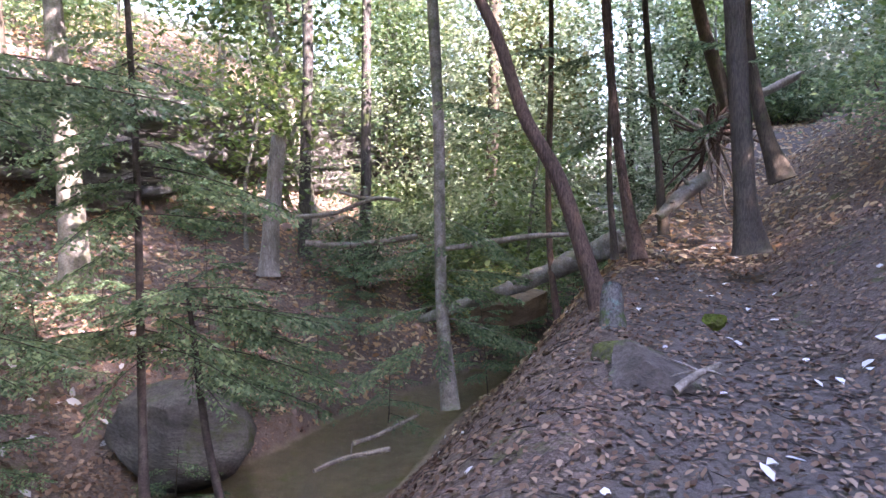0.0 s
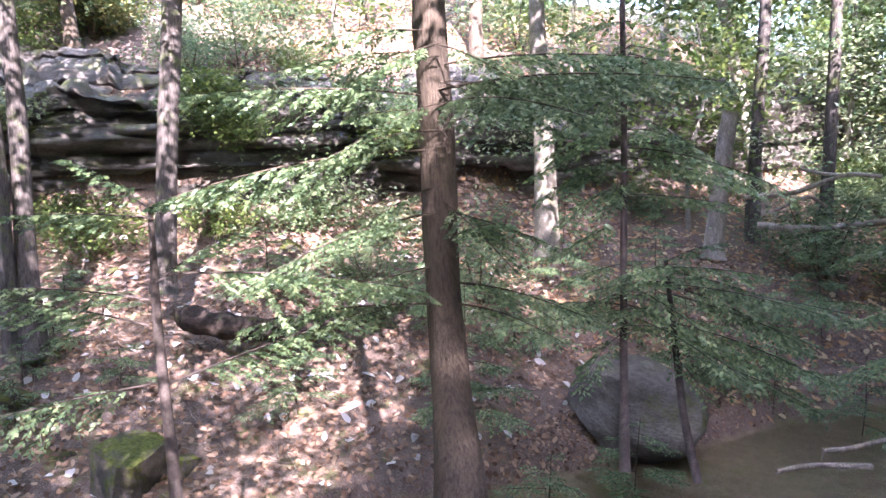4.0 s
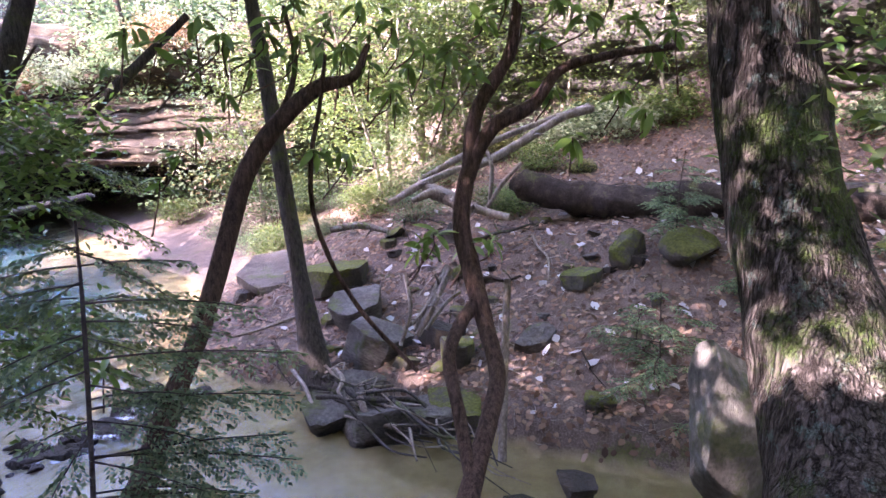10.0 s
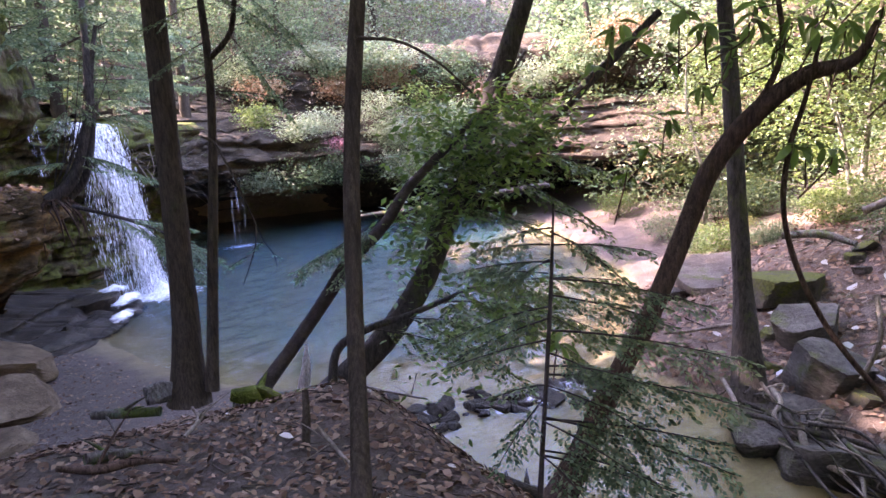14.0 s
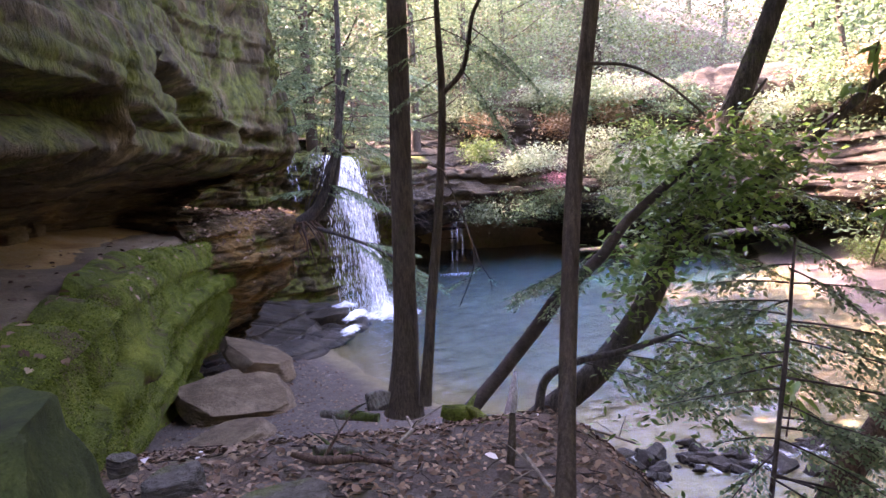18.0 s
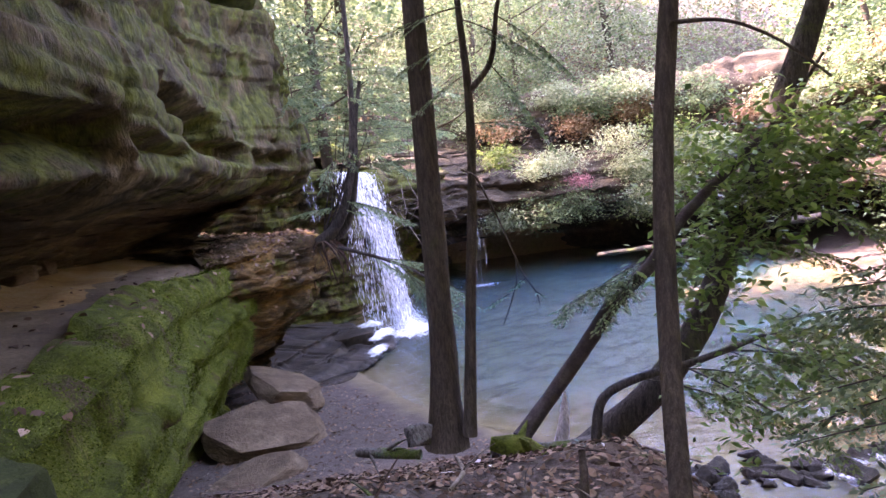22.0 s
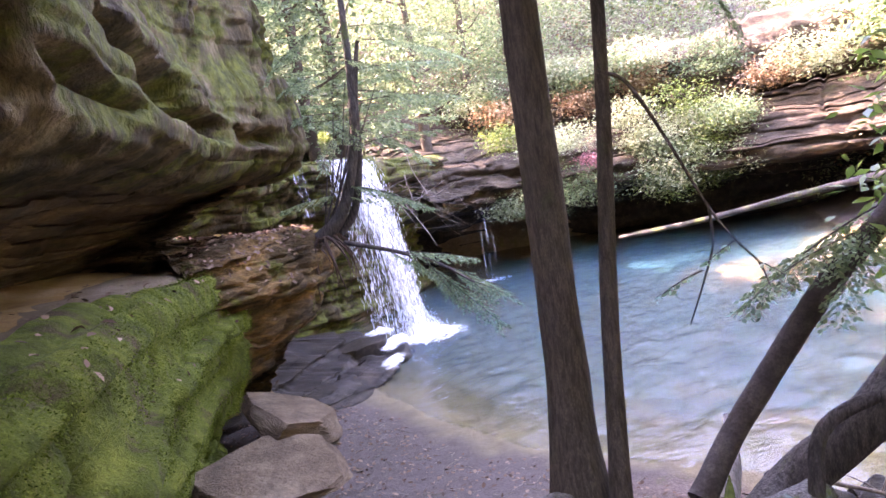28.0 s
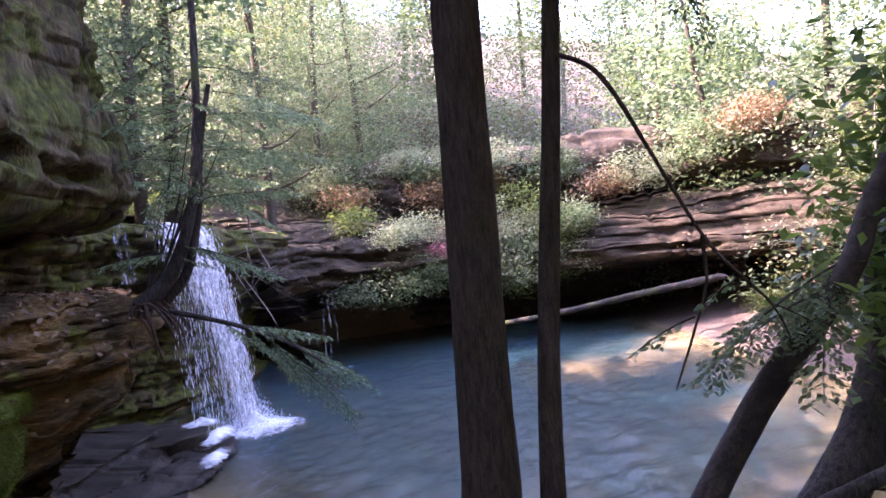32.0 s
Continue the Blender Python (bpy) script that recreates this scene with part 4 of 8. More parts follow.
for nm_, x_, y_, sz_, tn_, mt_, lb_ in (
        ("flat_boulder", -11.9, -10.2, (1.7, 1.2, 0.16), (3, 4, 30), M_EARTH, "wide flat grey boulder at the pool's edge"),
        ("mossy_boulder", -10.7, -7.9, (0.85, 0.75, 0.3), (6, -8, 40), M_MOSSROCK, "dark mossy boulder on the far bank"),
        ("bank_boulder", -9.8, -7.0, (0.7, 0.6, 0.34), (0, 8, 20), M_GREYROCK, "grey block below the mossy boulder"),
        ("bank_boulder", -8.9, -6.1, (0.62, 0.6, 0.4), (-14, 16, 60), M_GREYROCK, "grey tilted boulder strewn with leaves"),
        ("mossy_boulder", -8.85, -4.65, (0.36, 0.34, 0.3), (0, 10, 10), M_MOSSROCK, "small mossy boulder among the roots"),
        ("bank_boulder", -9.3, -5.1, (0.5, 0.34, 0.26), (0, 0, 70), M_DARKROCK, "dark rock among the roots")):
    slab(nm_, (x_, y_, h1(x_, y_) + sz_[2] * 0.25), tuple(0.85 * v for v in sz_), tn_, mt_, lb_, 600.0 - x_ * 7 + y_, "boulder")

# ---- trees ----
def crown_mesh(name, seed, material, clumps, per, leaf, spread, rx, rz, lean=0.0):
    """A ragged crown of leaf clumps with gaps between them."""
    rs = np.random.RandomState(seed)
    d = rs.randn(clumps, 3)
    d /= np.linalg.norm(d, axis=1)[:, None]
    c = d * (0.35 + 0.65 * rs.rand(clumps)[:, None] ** 0.6) * np.array((rx, rx, rz))
    p = np.repeat(c, per, 0) + rs.randn(clumps * per, 3) * np.array((spread, spread, spread * 0.45))
    dirs = rs.randn(len(p), 3) * np.array((1, 1, 0.35)) - np.array((0, 0, 0.25))
    nr = np.array((0, 0, 1.0)) + rs.randn(len(p), 3) * 0.55
    return quads(name, leaf_quads(rs, p, dirs, nr, leaf, leaf * 0.55), material)


def bough(rs, start, heading, length, droop=0.25, leaf=0.05, wide=0.45, gap=0.05):
    """Points and leaf quads of one flat, feathery bough."""
    heading = np.array(heading, float)
    heading /= np.linalg.norm(heading)
    side = np.cross(heading, (0, 0, 1))
    side /= np.linalg.norm(side) + 1e-9
    t = np.linspace(0, 1, 7)
    bend = (rs.rand() - 0.5) * 0.4
    spine = np.array(start) + heading * (t * length)[:, None] + side * (bend * t * t * length)[:, None] - np.array((0, 0, 1.0)) * (droop * t * t * length)[:, None]
    cs, ds, ns = [], [], []
    for k in np.arange(0.18, 1.0, gap / length * 1.1):
        base = spine[0] + 0
        i = min(int(k * 6), 5)
        f = k * 6 - i
        base = spine[i] * (1 - f) + spine[i + 1] * f
        fwd = spine[i + 1] - spine[i]
        fwd = fwd / np.linalg.norm(fwd)
        for sg in (-1, 1):
            tl = wide * length * (1 - 0.75 * k) * (0.6 + 0.6 * rs.rand()) * min(1.0, k * 3)
            td = fwd * 0.75 + sg * side * (0.8 + 0.3 * rs.rand()) - np.array((0, 0, 0.15 + 0.65 * rs.rand()))
            td /= np.linalg.norm(td)
            m = max(3, int(tl / (leaf * 0.33)))
            q = np.linspace(0.05, 1, m)[:, None]
            cs.append(base + td * q * tl)
            lr = np.where(np.arange(m) % 2 == 0, 1.0, -1.0)[:, None]
            ds.append(td + lr * np.cross(td, (0, 0, 1)) * 0.9 + rs.randn(m, 3) * 0.15)
            ns.append(np.tile((0, 0, 0.7), (m, 1)) + rs.randn(m, 3) * 0.75)
    cs, ds, ns = np.vstack(cs), np.vstack(ds), np.vstack(ns)
    rad = np.linspace(0.0065, 0.002, 7) * (0.6 + length * 0.5)
    return np.c_[spine, rad], leaf_quads(rs, cs, ds, ns, leaf, leaf * 0.5)


def tree(name, label, pts, bark, category="tree", limbs=(), boughs=(), leaf_mat_=None, seg=12, flare=0.35, seed=1, leaf=0.075, gap=0.045, group="", crown=None):
    """trunk through pts; limbs: more rows of points; boughs: (start, heading, length); crown: (leaves, metres further up, radius)."""
    rs = np.random.RandomState(seed)
    ob = thing(name, label, category, pts[0][:3], group)
    o = np.array([*pts[0][:3], 0])
    pts = [tuple(p) for p in pts]
    if crown:
        a, b = np.array(pts[-2]), np.array(pts[-1])
        d = (b - a)[:3] / np.linalg.norm((b - a)[:3]) * 0.5 + np.array((0, 0, 0.6))
        d /= np.linalg.norm(d)
        pts += [(*(b[:3] + d * crown[1] * 0.5), b[3] * 0.75), (*(b[:3] + d * crown[1]), b[3] * 0.3)]
    put("trunk", tube("trunk", np.array(pts) - o, bark, seg, max(16, len(pts) * (12 if category == "log" else 7)), 0.42 if category == "log" else 0.10, flare, seed), ob)
    for l in limbs:
        put("limb", tube("limb", np.array(l) - o, bark, 8, max(12, len(l) * 6), 0.10, 0, seed + 2), ob)
    if crown:
        c0 = np.array(pts[-2][:3])
        for k in range(6):
            an, L = rs.rand() * 6.28, crown[2] * (0.5 + 0.4 * rs.rand())
            s0 = np.array([*(c0 - o[:3]), 0]) + np.array((0, 0, rs.rand() * 1.5 - 1, 0))
            put("limb", tube("limb", [s0 + (0, 0, 0, pts[-2][3] * 0.5), s0 + (L * 0.5 * math.cos(an), L * 0.5 * math.sin(an), 0.3, pts[-2][3] * 0.3), s0 + (L * math.cos(an), L * math.sin(an), 0.7, 0.012)], bark, 6, 8), ob)
        cr = put("crown", crown_mesh("crown", seed + 200, {"M_HEMLOCK": M_HEMLOCK, "M_BROAD": M_BROAD, "M_YELLOW": M_YELLOW}[crown[0]], int(190 * (crown[2] / 2.6) ** 0.9), 50, 0.17, 0.45, crown[2] * 1.3, crown[1] * 0.42), ob)
        cr.location = c0 - o[:3]
    for start, heading, length in boughs:
        sp, lq = bough(rs, np.array(start) - o[:3], heading, length, 0.10 + 0.15 * rs.rand(), leaf, 0.42, gap)
        br = put("bough", tube("bough", sp, bark, 5, 8, 0.05), ob)
        put("foliage", quads("foliage", lq, leaf_mat_ or M_HEMLOCK), br)
    return ob

# ---- the trees along the way ----
hemlock_A = tree("hemlock_tree", "straight brown hemlock trunk on the bank above the pool", [(-0.65, -7.39, 1.75, 0.149), (-0.71, -7.48, 2.62, 0.12), (-0.74, -7.48, 4.09, 0.105), (-0.77, -7.49, 5.68, 0.096), (-0.8, -7.57, 7.22, 0.079)], M_BARK, "tree", limbs=[], seed=1, crown=("M_HEMLOCK", 5.5, 2.6))
hemlock_B = tree("hemlock_tree", "slender forked hemlock beside the thick trunk", [(-0.84, -7.27, 1.88, 0.051), (-0.98, -7.37, 2.97, 0.048), (-1.1, -7.35, 4.08, 0.041), (-1.14, -7.31, 4.88, 0.035), (-1.12, -7.3, 5.65, 0.026), (-1.13, -7.34, 6.65, 0.018)], M_BARK, "tree", limbs=[[(-1.14, -7.31, 4.88, 0.027), (-1.33, -7.18, 5.12, 0.024), (-1.4, -7.02, 5.58, 0.018), (-1.55, -6.8, 5.82, 0.012)], [(-0.97, -7.11, 4.23, 0.011), (-1.06, -7.04, 4.17, 0.01), (-1.1, -6.96, 4.05, 0.01), (-1.18, -6.88, 3.81, 0.008), (-1.26, -6.75, 3.49, 0.007), (-1.29, -6.63, 3.34, 0.006), (-1.34, -6.55, 3.23, 0.005), (-1.35, -6.5, 3.12, 0.003)], [(-1.26, -6.75, 3.48, 0.008), (-1.25, -6.74, 3.31, 0.006), (-1.2, -6.77, 3.14, 0.005), (-1.12, -6.8, 2.94, 0.004)]], seed=2, leaf=0.032, gap=0.05, boughs=[
    ((-1.1, -7.25, 4.61), (-0.83, 0.56, 0.03), 0.60),
    ((-1.12, -7.26, 5.33), (0.93, -0.33, -0.16), 0.67),
    ((-1.11, -7.31, 5.03), (0.89, -0.02, -0.45), 0.55),
    ((-1.12, -7.23, 5.48), (-0.88, 0.30, -0.38), 0.77),
    ((-1.39, -7.07, 5.45), (-0.76, 0.29, -0.58), 0.74),
    ((-1.29, -7.15, 5.11), (-0.56, 0.21, -0.80), 0.85),
    ((-1.18, -6.74, 3.2), (0.73, -0.61, -0.32), 0.25),
    ((-1.29, -6.63, 3.33), (0.61, -0.61, -0.50), 0.18),
    ((-1.34, -6.55, 3.23), (-0.49, 0.81, -0.32), 0.12),
    ((-1.11, -7.21, 5.58), (0.89, -0.44, -0.07), 1.02)])
trunk_C = tree("hemlock_tree", "straight dark hemlock on the creek bank", [(-0.73, -3.4, 2.57, 0.051), (-0.79, -3.5, 2.76, 0.043), (-0.92, -3.76, 3.37, 0.038), (-1.02, -3.9, 4.13, 0.038), (-1.13, -3.94, 4.88, 0.034), (-1.25, -4.01, 5.51, 0.031)], M_BARK, "tree", limbs=[[(-1.08, -3.89, 4.64, 0.009), (-1.25, -3.82, 4.62, 0.007), (-1.4, -3.75, 4.53, 0.006), (-1.54, -3.67, 4.38, 0.005)]], seed=3, crown=("M_HEMLOCK", 6.5, 3.6))
lean_D = tree("leaning_tree", "thin dark trunk leaning out over the pool", [(-1.28, -7.2, 1.8, 0.06), (-1.64, -7.32, 2.1, 0.066), (-2.02, -7.26, 2.57, 0.07), (-2.24, -7.12, 2.93, 0.069), (-2.62, -7.08, 3.25, 0.06), (-2.95, -7.13, 3.6, 0.052), (-3.5, -7.2, 4.0, 0.044), (-4.2, -7.3, 4.5, 0.029), (-4.7, -7.4, 5.0, 0.013)], M_STEM, "tree", limbs=[], seed=4, leaf=0.045, gap=0.045, boughs=[
    ((-2.68, -7.1, 3.3), (0.93, -0.16, -0.25), 1.0),
    ((-2.5, -7.1, 3.16), (1.00, -0.01, -0.09), 0.8),
    ((-2.62, -7.1, 3.26), (0.89, 0.19, -0.42), 0.8)])
lean_G = tree("leaning_tree", "large trunk leaning over the pool with vine leaves", [(-1.9, -7.5, 1.3, 0.17), (-2.22, -7.58, 1.52, 0.145), (-2.66, -7.34, 1.98, 0.135), (-3.22, -7.32, 2.63, 0.13), (-3.66, -7.48, 3.34, 0.133), (-4.09, -7.52, 4.11, 0.133), (-4.47, -7.48, 4.92, 0.119), (-4.82, -7.48, 5.73, 0.107), (-5.25, -7.48, 6.86, 0.088)], M_BARKGREY, "tree", limbs=[[(-1.94, -7.1, 1.63, 0.051), (-2.04, -7.11, 2.06, 0.045), (-2.32, -6.94, 2.27, 0.039), (-2.67, -6.81, 2.36, 0.033), (-2.95, -6.58, 2.51, 0.026), (-3.21, -6.45, 2.63, 0.018)], [(-3.8, -7.55, 3.26, 0.084), (-4.16, -7.23, 3.66, 0.07), (-4.65, -6.89, 4.22, 0.057), (-5.15, -6.58, 4.76, 0.05), (-5.65, -6.29, 5.3, 0.04)]], seed=5, crown=("M_BROAD", 3.5, 2.2), leaf=0.05, gap=0.06, leaf_mat_=M_BROAD, boughs=[
    ((-2.3, -6.95, 2.27), (-0.8, 0.5, -0.1), 1.2),
    ((-2.6, -6.84, 2.34), (-0.95, -0.1, -0.15), 1.5),
    ((-2.67, -6.81, 2.36), (-0.6, 0.7, -0.3), 1.3),
    ((-2.95, -6.58, 2.51), (-0.95, 0.3, -0.05), 1.7),
    ((-2.95, -6.58, 2.51), (-0.7, -0.5, -0.3), 1.4),
    ((-3.1, -6.5, 2.58), (-0.9, 0.1, -0.4), 1.6),
    ((-3.21, -6.45, 2.63), (-0.9, 0.4, 0.15), 1.6),
    ((-3.21, -6.45, 2.63), (-0.7, 0.7, -0.2), 1.3),
    ((-3.21, -6.45, 2.63), (-1.0, -0.3, -0.1), 1.8),
    ((-4.16, -7.23, 3.66), (-0.5, 0.7, -0.3), 1.3),
    ((-4.4, -7.05, 3.9), (-0.9, 0.3, -0.2), 1.4),
    ((-3.66, -7.48, 3.34), (-0.5, 0.8, -0.1), 1.2),
    ((-3.9, -7.5, 3.8), (0.6, 0.7, 0.1), 1.0),
    ((-4.09, -7.52, 4.11), (-0.4, 0.8, 0.1), 1.2)])
rhodo_F = tree("rhododendron", "leaning crooked rhododendron with glossy leaves", [(-1.9, -3.6, 2.14, 0.074), (-2.28, -3.76, 2.36, 0.07), (-2.54, -3.83, 2.61, 0.069), (-2.86, -3.84, 2.98, 0.061), (-3.12, -3.81, 3.46, 0.061), (-3.3, -3.76, 3.87, 0.061), (-3.43, -3.61, 4.16, 0.059), (-3.59, -3.37, 4.41, 0.05), (-3.71, -3.16, 4.48, 0.033), (-3.83, -3.11, 4.68, 0.019)], M_BARKRED, "shrub", limbs=[[(-3.43, -3.61, 4.16, 0.028), (-3.5, -3.52, 4.37, 0.02), (-3.52, -3.46, 4.59, 0.017), (-3.47, -3.48, 4.91, 0.013)], [(-3.71, -2.79, 2.53, 0.017), (-3.67, -3.15, 2.9, 0.017), (-3.56, -3.31, 3.27, 0.017), (-3.48, -3.38, 3.65, 0.016), (-3.52, -3.39, 4, 0.016), (-3.57, -3.34, 4.28, 0.014), (-3.59, -3.28, 4.62, 0.012)]], seed=6)
rhodo_H = tree("rhododendron", "twisted rhododendron stem with glossy leaves", [(-2.43, -2.06, 2.01, 0.059), (-2.82, -2.07, 2.34, 0.053), (-3.07, -2.07, 2.55, 0.05), (-3.29, -2.08, 2.76, 0.049), (-3.41, -2.19, 3.02, 0.05), (-3.51, -2.3, 3.29, 0.058), (-3.55, -2.38, 3.59, 0.054), (-3.61, -2.35, 3.89, 0.051), (-3.67, -2.22, 4.14, 0.047), (-3.75, -2, 4.27, 0.04), (-3.84, -1.84, 4.47, 0.03), (-3.94, -1.53, 4.54, 0.023), (-4.08, -1.21, 4.57, 0.017)], M_BARKRED, "shrub", limbs=[[(-2.84, -2.08, 2.38, 0.038), (-3, -2.2, 2.64, 0.037), (-3.14, -2.31, 2.9, 0.038), (-3.32, -2.31, 3.04, 0.039), (-3.43, -2.26, 3.14, 0.04)], [(-3.61, -2.35, 3.89, 0.047), (-3.64, -2.31, 4.22, 0.043), (-3.68, -2.2, 4.42, 0.04), (-3.7, -2.11, 4.57, 0.036), (-3.69, -2.07, 4.79, 0.029), (-3.76, -2.03, 5.07, 0.019)]], seed=7)
oak_moss = tree("oak_tree", "big leaning oak with furrowed mossy bark", [(-2.8, -0.19, 2.32, 0.405), (-3.12, -0.35, 2.69, 0.37), (-3.4, -0.49, 3.15, 0.324), (-3.62, -0.65, 3.69, 0.285), (-3.81, -0.76, 4.28, 0.269), (-3.89, -0.84, 4.88, 0.26), (-4.1, -0.93, 5.66, 0.258)], M_OAK, "tree", limbs=[], seed=8, seg=20, crown=("M_BROAD", 7.5, 4.6))
birch_W = tree("beech_tree", "grey trunk rooted in the far creek bank", [(-7.9, -6.57, 0.12, 0.218), (-8.15, -6.93, 1.65, 0.135), (-8.29, -7.2, 3.15, 0.127), (-8.32, -7.4, 4.79, 0.116), (-8.27, -7.53, 6.21, 0.097)], M_BARKGREY, "tree", limbs=[], seed=9, crown=("M_BROAD", 6.5, 3.8))
sap_E = tree("hemlock_sapling", "thin young hemlock on the creek bank", [(-1.71, -3.46, 2.34, 0.013), (-1.88, -3.62, 2.75, 0.012), (-2.04, -3.75, 3.32, 0.011), (-2.15, -3.85, 3.79, 0.006)], M_STEM, "tree", limbs=[], seed=10, leaf=0.036, gap=0.036, boughs=[
    ((-2.06, -3.77, 3.4), (-0.60, 0.80, 0.03), 0.78),
    ((-1.99, -3.72, 3.14), (-0.61, 0.79, 0.04), 0.98),
    ((-2.02, -3.74, 3.26), (0.83, -0.53, -0.13), 0.60),
    ((-2.09, -3.79, 3.58), (-0.59, 0.80, 0.08), 0.52),
    ((-2.08, -3.78, 3.49), (0.70, -0.72, 0.02), 0.56),
    ((-1.96, -3.69, 3.03), (-0.36, 0.93, -0.08), 0.50),
    ((-1.86, -3.6, 2.7), (-0.15, 0.99, -0.02), 0.54),
    ((-1.9, -3.64, 2.81), (0.90, 0.20, -0.39), 0.46),
    ((-2.1, -3.8, 3.67), (0.80, -0.60, -0.03), 0.35),
    ((-1.93, -3.67, 2.92), (-0.70, 0.71, 0.06), 0.96),
    ((-1.8, -3.55, 2.55), (-0.14, 0.98, -0.17), 0.42),
    ((-2.12, -3.8, 3.76), (-0.37, 0.91, -0.21), 0.24),
    ((-2.05, -3.78, 3.43), (0.55, -0.83, 0.06), 0.47),
    ((-1.87, -3.6, 2.72), (-0.71, 0.70, -0.14), 0.95),
    ((-2.09, -3.81, 3.65), (-0.53, 0.77, -0.35), 0.49),
    ((-2.08, -3.8, 3.58), (0.98, -0.11, 0.17), 0.46),
    ((-1.98, -3.71, 3.09), (1.00, -0.04, 0.05), 0.57),
    ((-2.03, -3.76, 3.32), (-0.65, 0.76, -0.09), 0.65),
    ((-2.01, -3.73, 3.2), (0.82, -0.50, -0.27), 0.56),
    ((-1.92, -3.65, 2.87), (-0.62, 0.75, -0.21), 0.53),
    ((-1.82, -3.55, 2.57), (-0.50, 0.86, 0.10), 0.60),
    ((-1.95, -3.68, 2.96), (-0.42, 0.88, 0.21), 0.58),
    ((-1.87, -3.6, 2.71), (-0.77, 0.64, -0.01), 0.90),
    ((-1.92, -3.65, 2.87), (0.96, -0.24, 0.14), 0.29),
    ((-2.07, -3.79, 3.5), (0.57, -0.69, -0.44), 0.32),
    ((-1.81, -3.54, 2.55), (-0.81, 0.54, -0.22), 0.73)])
trunk_K = tree("hemlock_tree", "straight dark hemlock trunk beside the creek", [(-1.98, 3.52, 2.31, 0.144), (-2.32, 3.82, 3.31, 0.125), (-2.44, 3.93, 4.08, 0.127), (-2.48, 3.98, 4.86, 0.126), (-2.48, 3.95, 5.62, 0.12), (-2.52, 3.96, 6.37, 0.115)], M_BARK, "tree", limbs=[], seed=11, leaf=0.042, gap=0.045, crown=("M_HEMLOCK", 6, 3.0), boughs=[
    ((-2.44, 3.92, 5.12), (1.0, -0.08, 0.06), 1.95),
    ((-2.44, 3.94, 5.3), (0.95, 0.25, 0.05), 1.7),
    ((-2.44, 3.92, 5.0), (0.9, -0.4, 0.1), 1.5),
    ((-2.46, 3.82, 4.71), (-0.48, -0.88, 0.01), 1.75),
    ((-2.52, 3.86, 5.1), (-0.46, -0.88, 0.11), 1.51),
    ((-2.29, 3.84, 4.28), (0.98, 0.08, -0.16), 0.85),
    ((-2.23, 3.82, 3.79), (0.99, 0.15, 0.00), 1.03),
    ((-2.27, 3.84, 4.09), (0.90, -0.13, 0.42), 0.61),
    ((-2.33, 3.91, 4.88), (0.74, 0.58, 0.33), 1.32),
    ((-2.4, 3.9, 5.38), (-0.62, -0.79, 0.05), 1.07),
    ((-2.21, 3.81, 3.64), (0.99, -0.11, 0.06), 0.95),
    ((-2.47, 3.91, 4.98), (-0.01, -1.00, 0.06), 0.69),
    ((-2.38, 3.9, 4.35), (0.88, -0.36, -0.32), 0.89),
    ((-2.44, 3.85, 4.44), (-0.18, -0.96, -0.23), 0.71),
    ((-2.37, 3.97, 5.19), (0.98, 0.13, -0.14), 0.91),
    ((-2.44, 3.83, 5.53), (-0.38, -0.92, -0.03), 0.79),
    ((-2.36, 3.86, 3.9), (-0.58, -0.81, -0.07), 0.95),
    ((-2.35, 3.88, 5.03), (-0.18, -0.96, -0.23), 0.79),
    ((-2.38, 3.89, 4.27), (-0.38, -0.92, -0.04), 1.43),
    ((-2.35, 3.85, 3.78), (0.89, 0.45, -0.06), 1.05),
    ((-2.34, 3.83, 3.62), (-0.68, -0.72, 0.11), 1.40),
    ((-2.31, 3.85, 5.34), (-0.73, -0.68, -0.03), 0.75),
    ((-2.33, 3.87, 5.17), (0.92, 0.19, -0.34), 0.86),
    ((-2.3, 3.84, 5.41), (0.94, -0.16, -0.29), 0.83),
    ((-2.36, 3.89, 4.84), (-0.30, -0.96, 0.02), 0.88),
    ((-2.3, 3.84, 5.42), (-0.18, -0.95, -0.25), 0.73)])
sap_J = tree("hemlock_sapling", "small hemlock sapling with wide thin branches", [(-2.63, 1.9, 1.79, 0.042), (-3.03, 2.11, 2.42, 0.039), (-3.26, 2.22, 2.84, 0.037), (-3.47, 2.3, 3.4, 0.033), (-3.6, 2.36, 3.85, 0.028), (-3.69, 2.42, 4.4, 0.016)], M_STEM, "tree", limbs=[], seed=12, leaf=0.042, gap=0.045, boughs=[
    ((-3.56, 2.4, 3.95), (0.70, 0.71, 0.02), 1.72),
    ((-3.56, 2.28, 3.63), (-0.28, -0.87, 0.41), 1.17),
    ((-3.45, 2.31, 3.24), (0.60, 0.72, 0.35), 1.54),
    ((-3.47, 2.29, 3.26), (-0.17, -0.98, 0.05), 1.21),
    ((-3.58, 2.32, 3.79), (-0.27, -0.91, 0.32), 0.93),
    ((-3.64, 2.41, 4.32), (-0.11, -0.97, 0.20), 0.98),
    ((-3.65, 2.4, 4.38), (0.11, -0.76, 0.65), 0.64),
    ((-3.64, 2.41, 4.36), (0.83, 0.39, 0.39), 0.46),
    ((-3.57, 2.36, 3.9), (0.46, 0.62, 0.63), 0.76)])
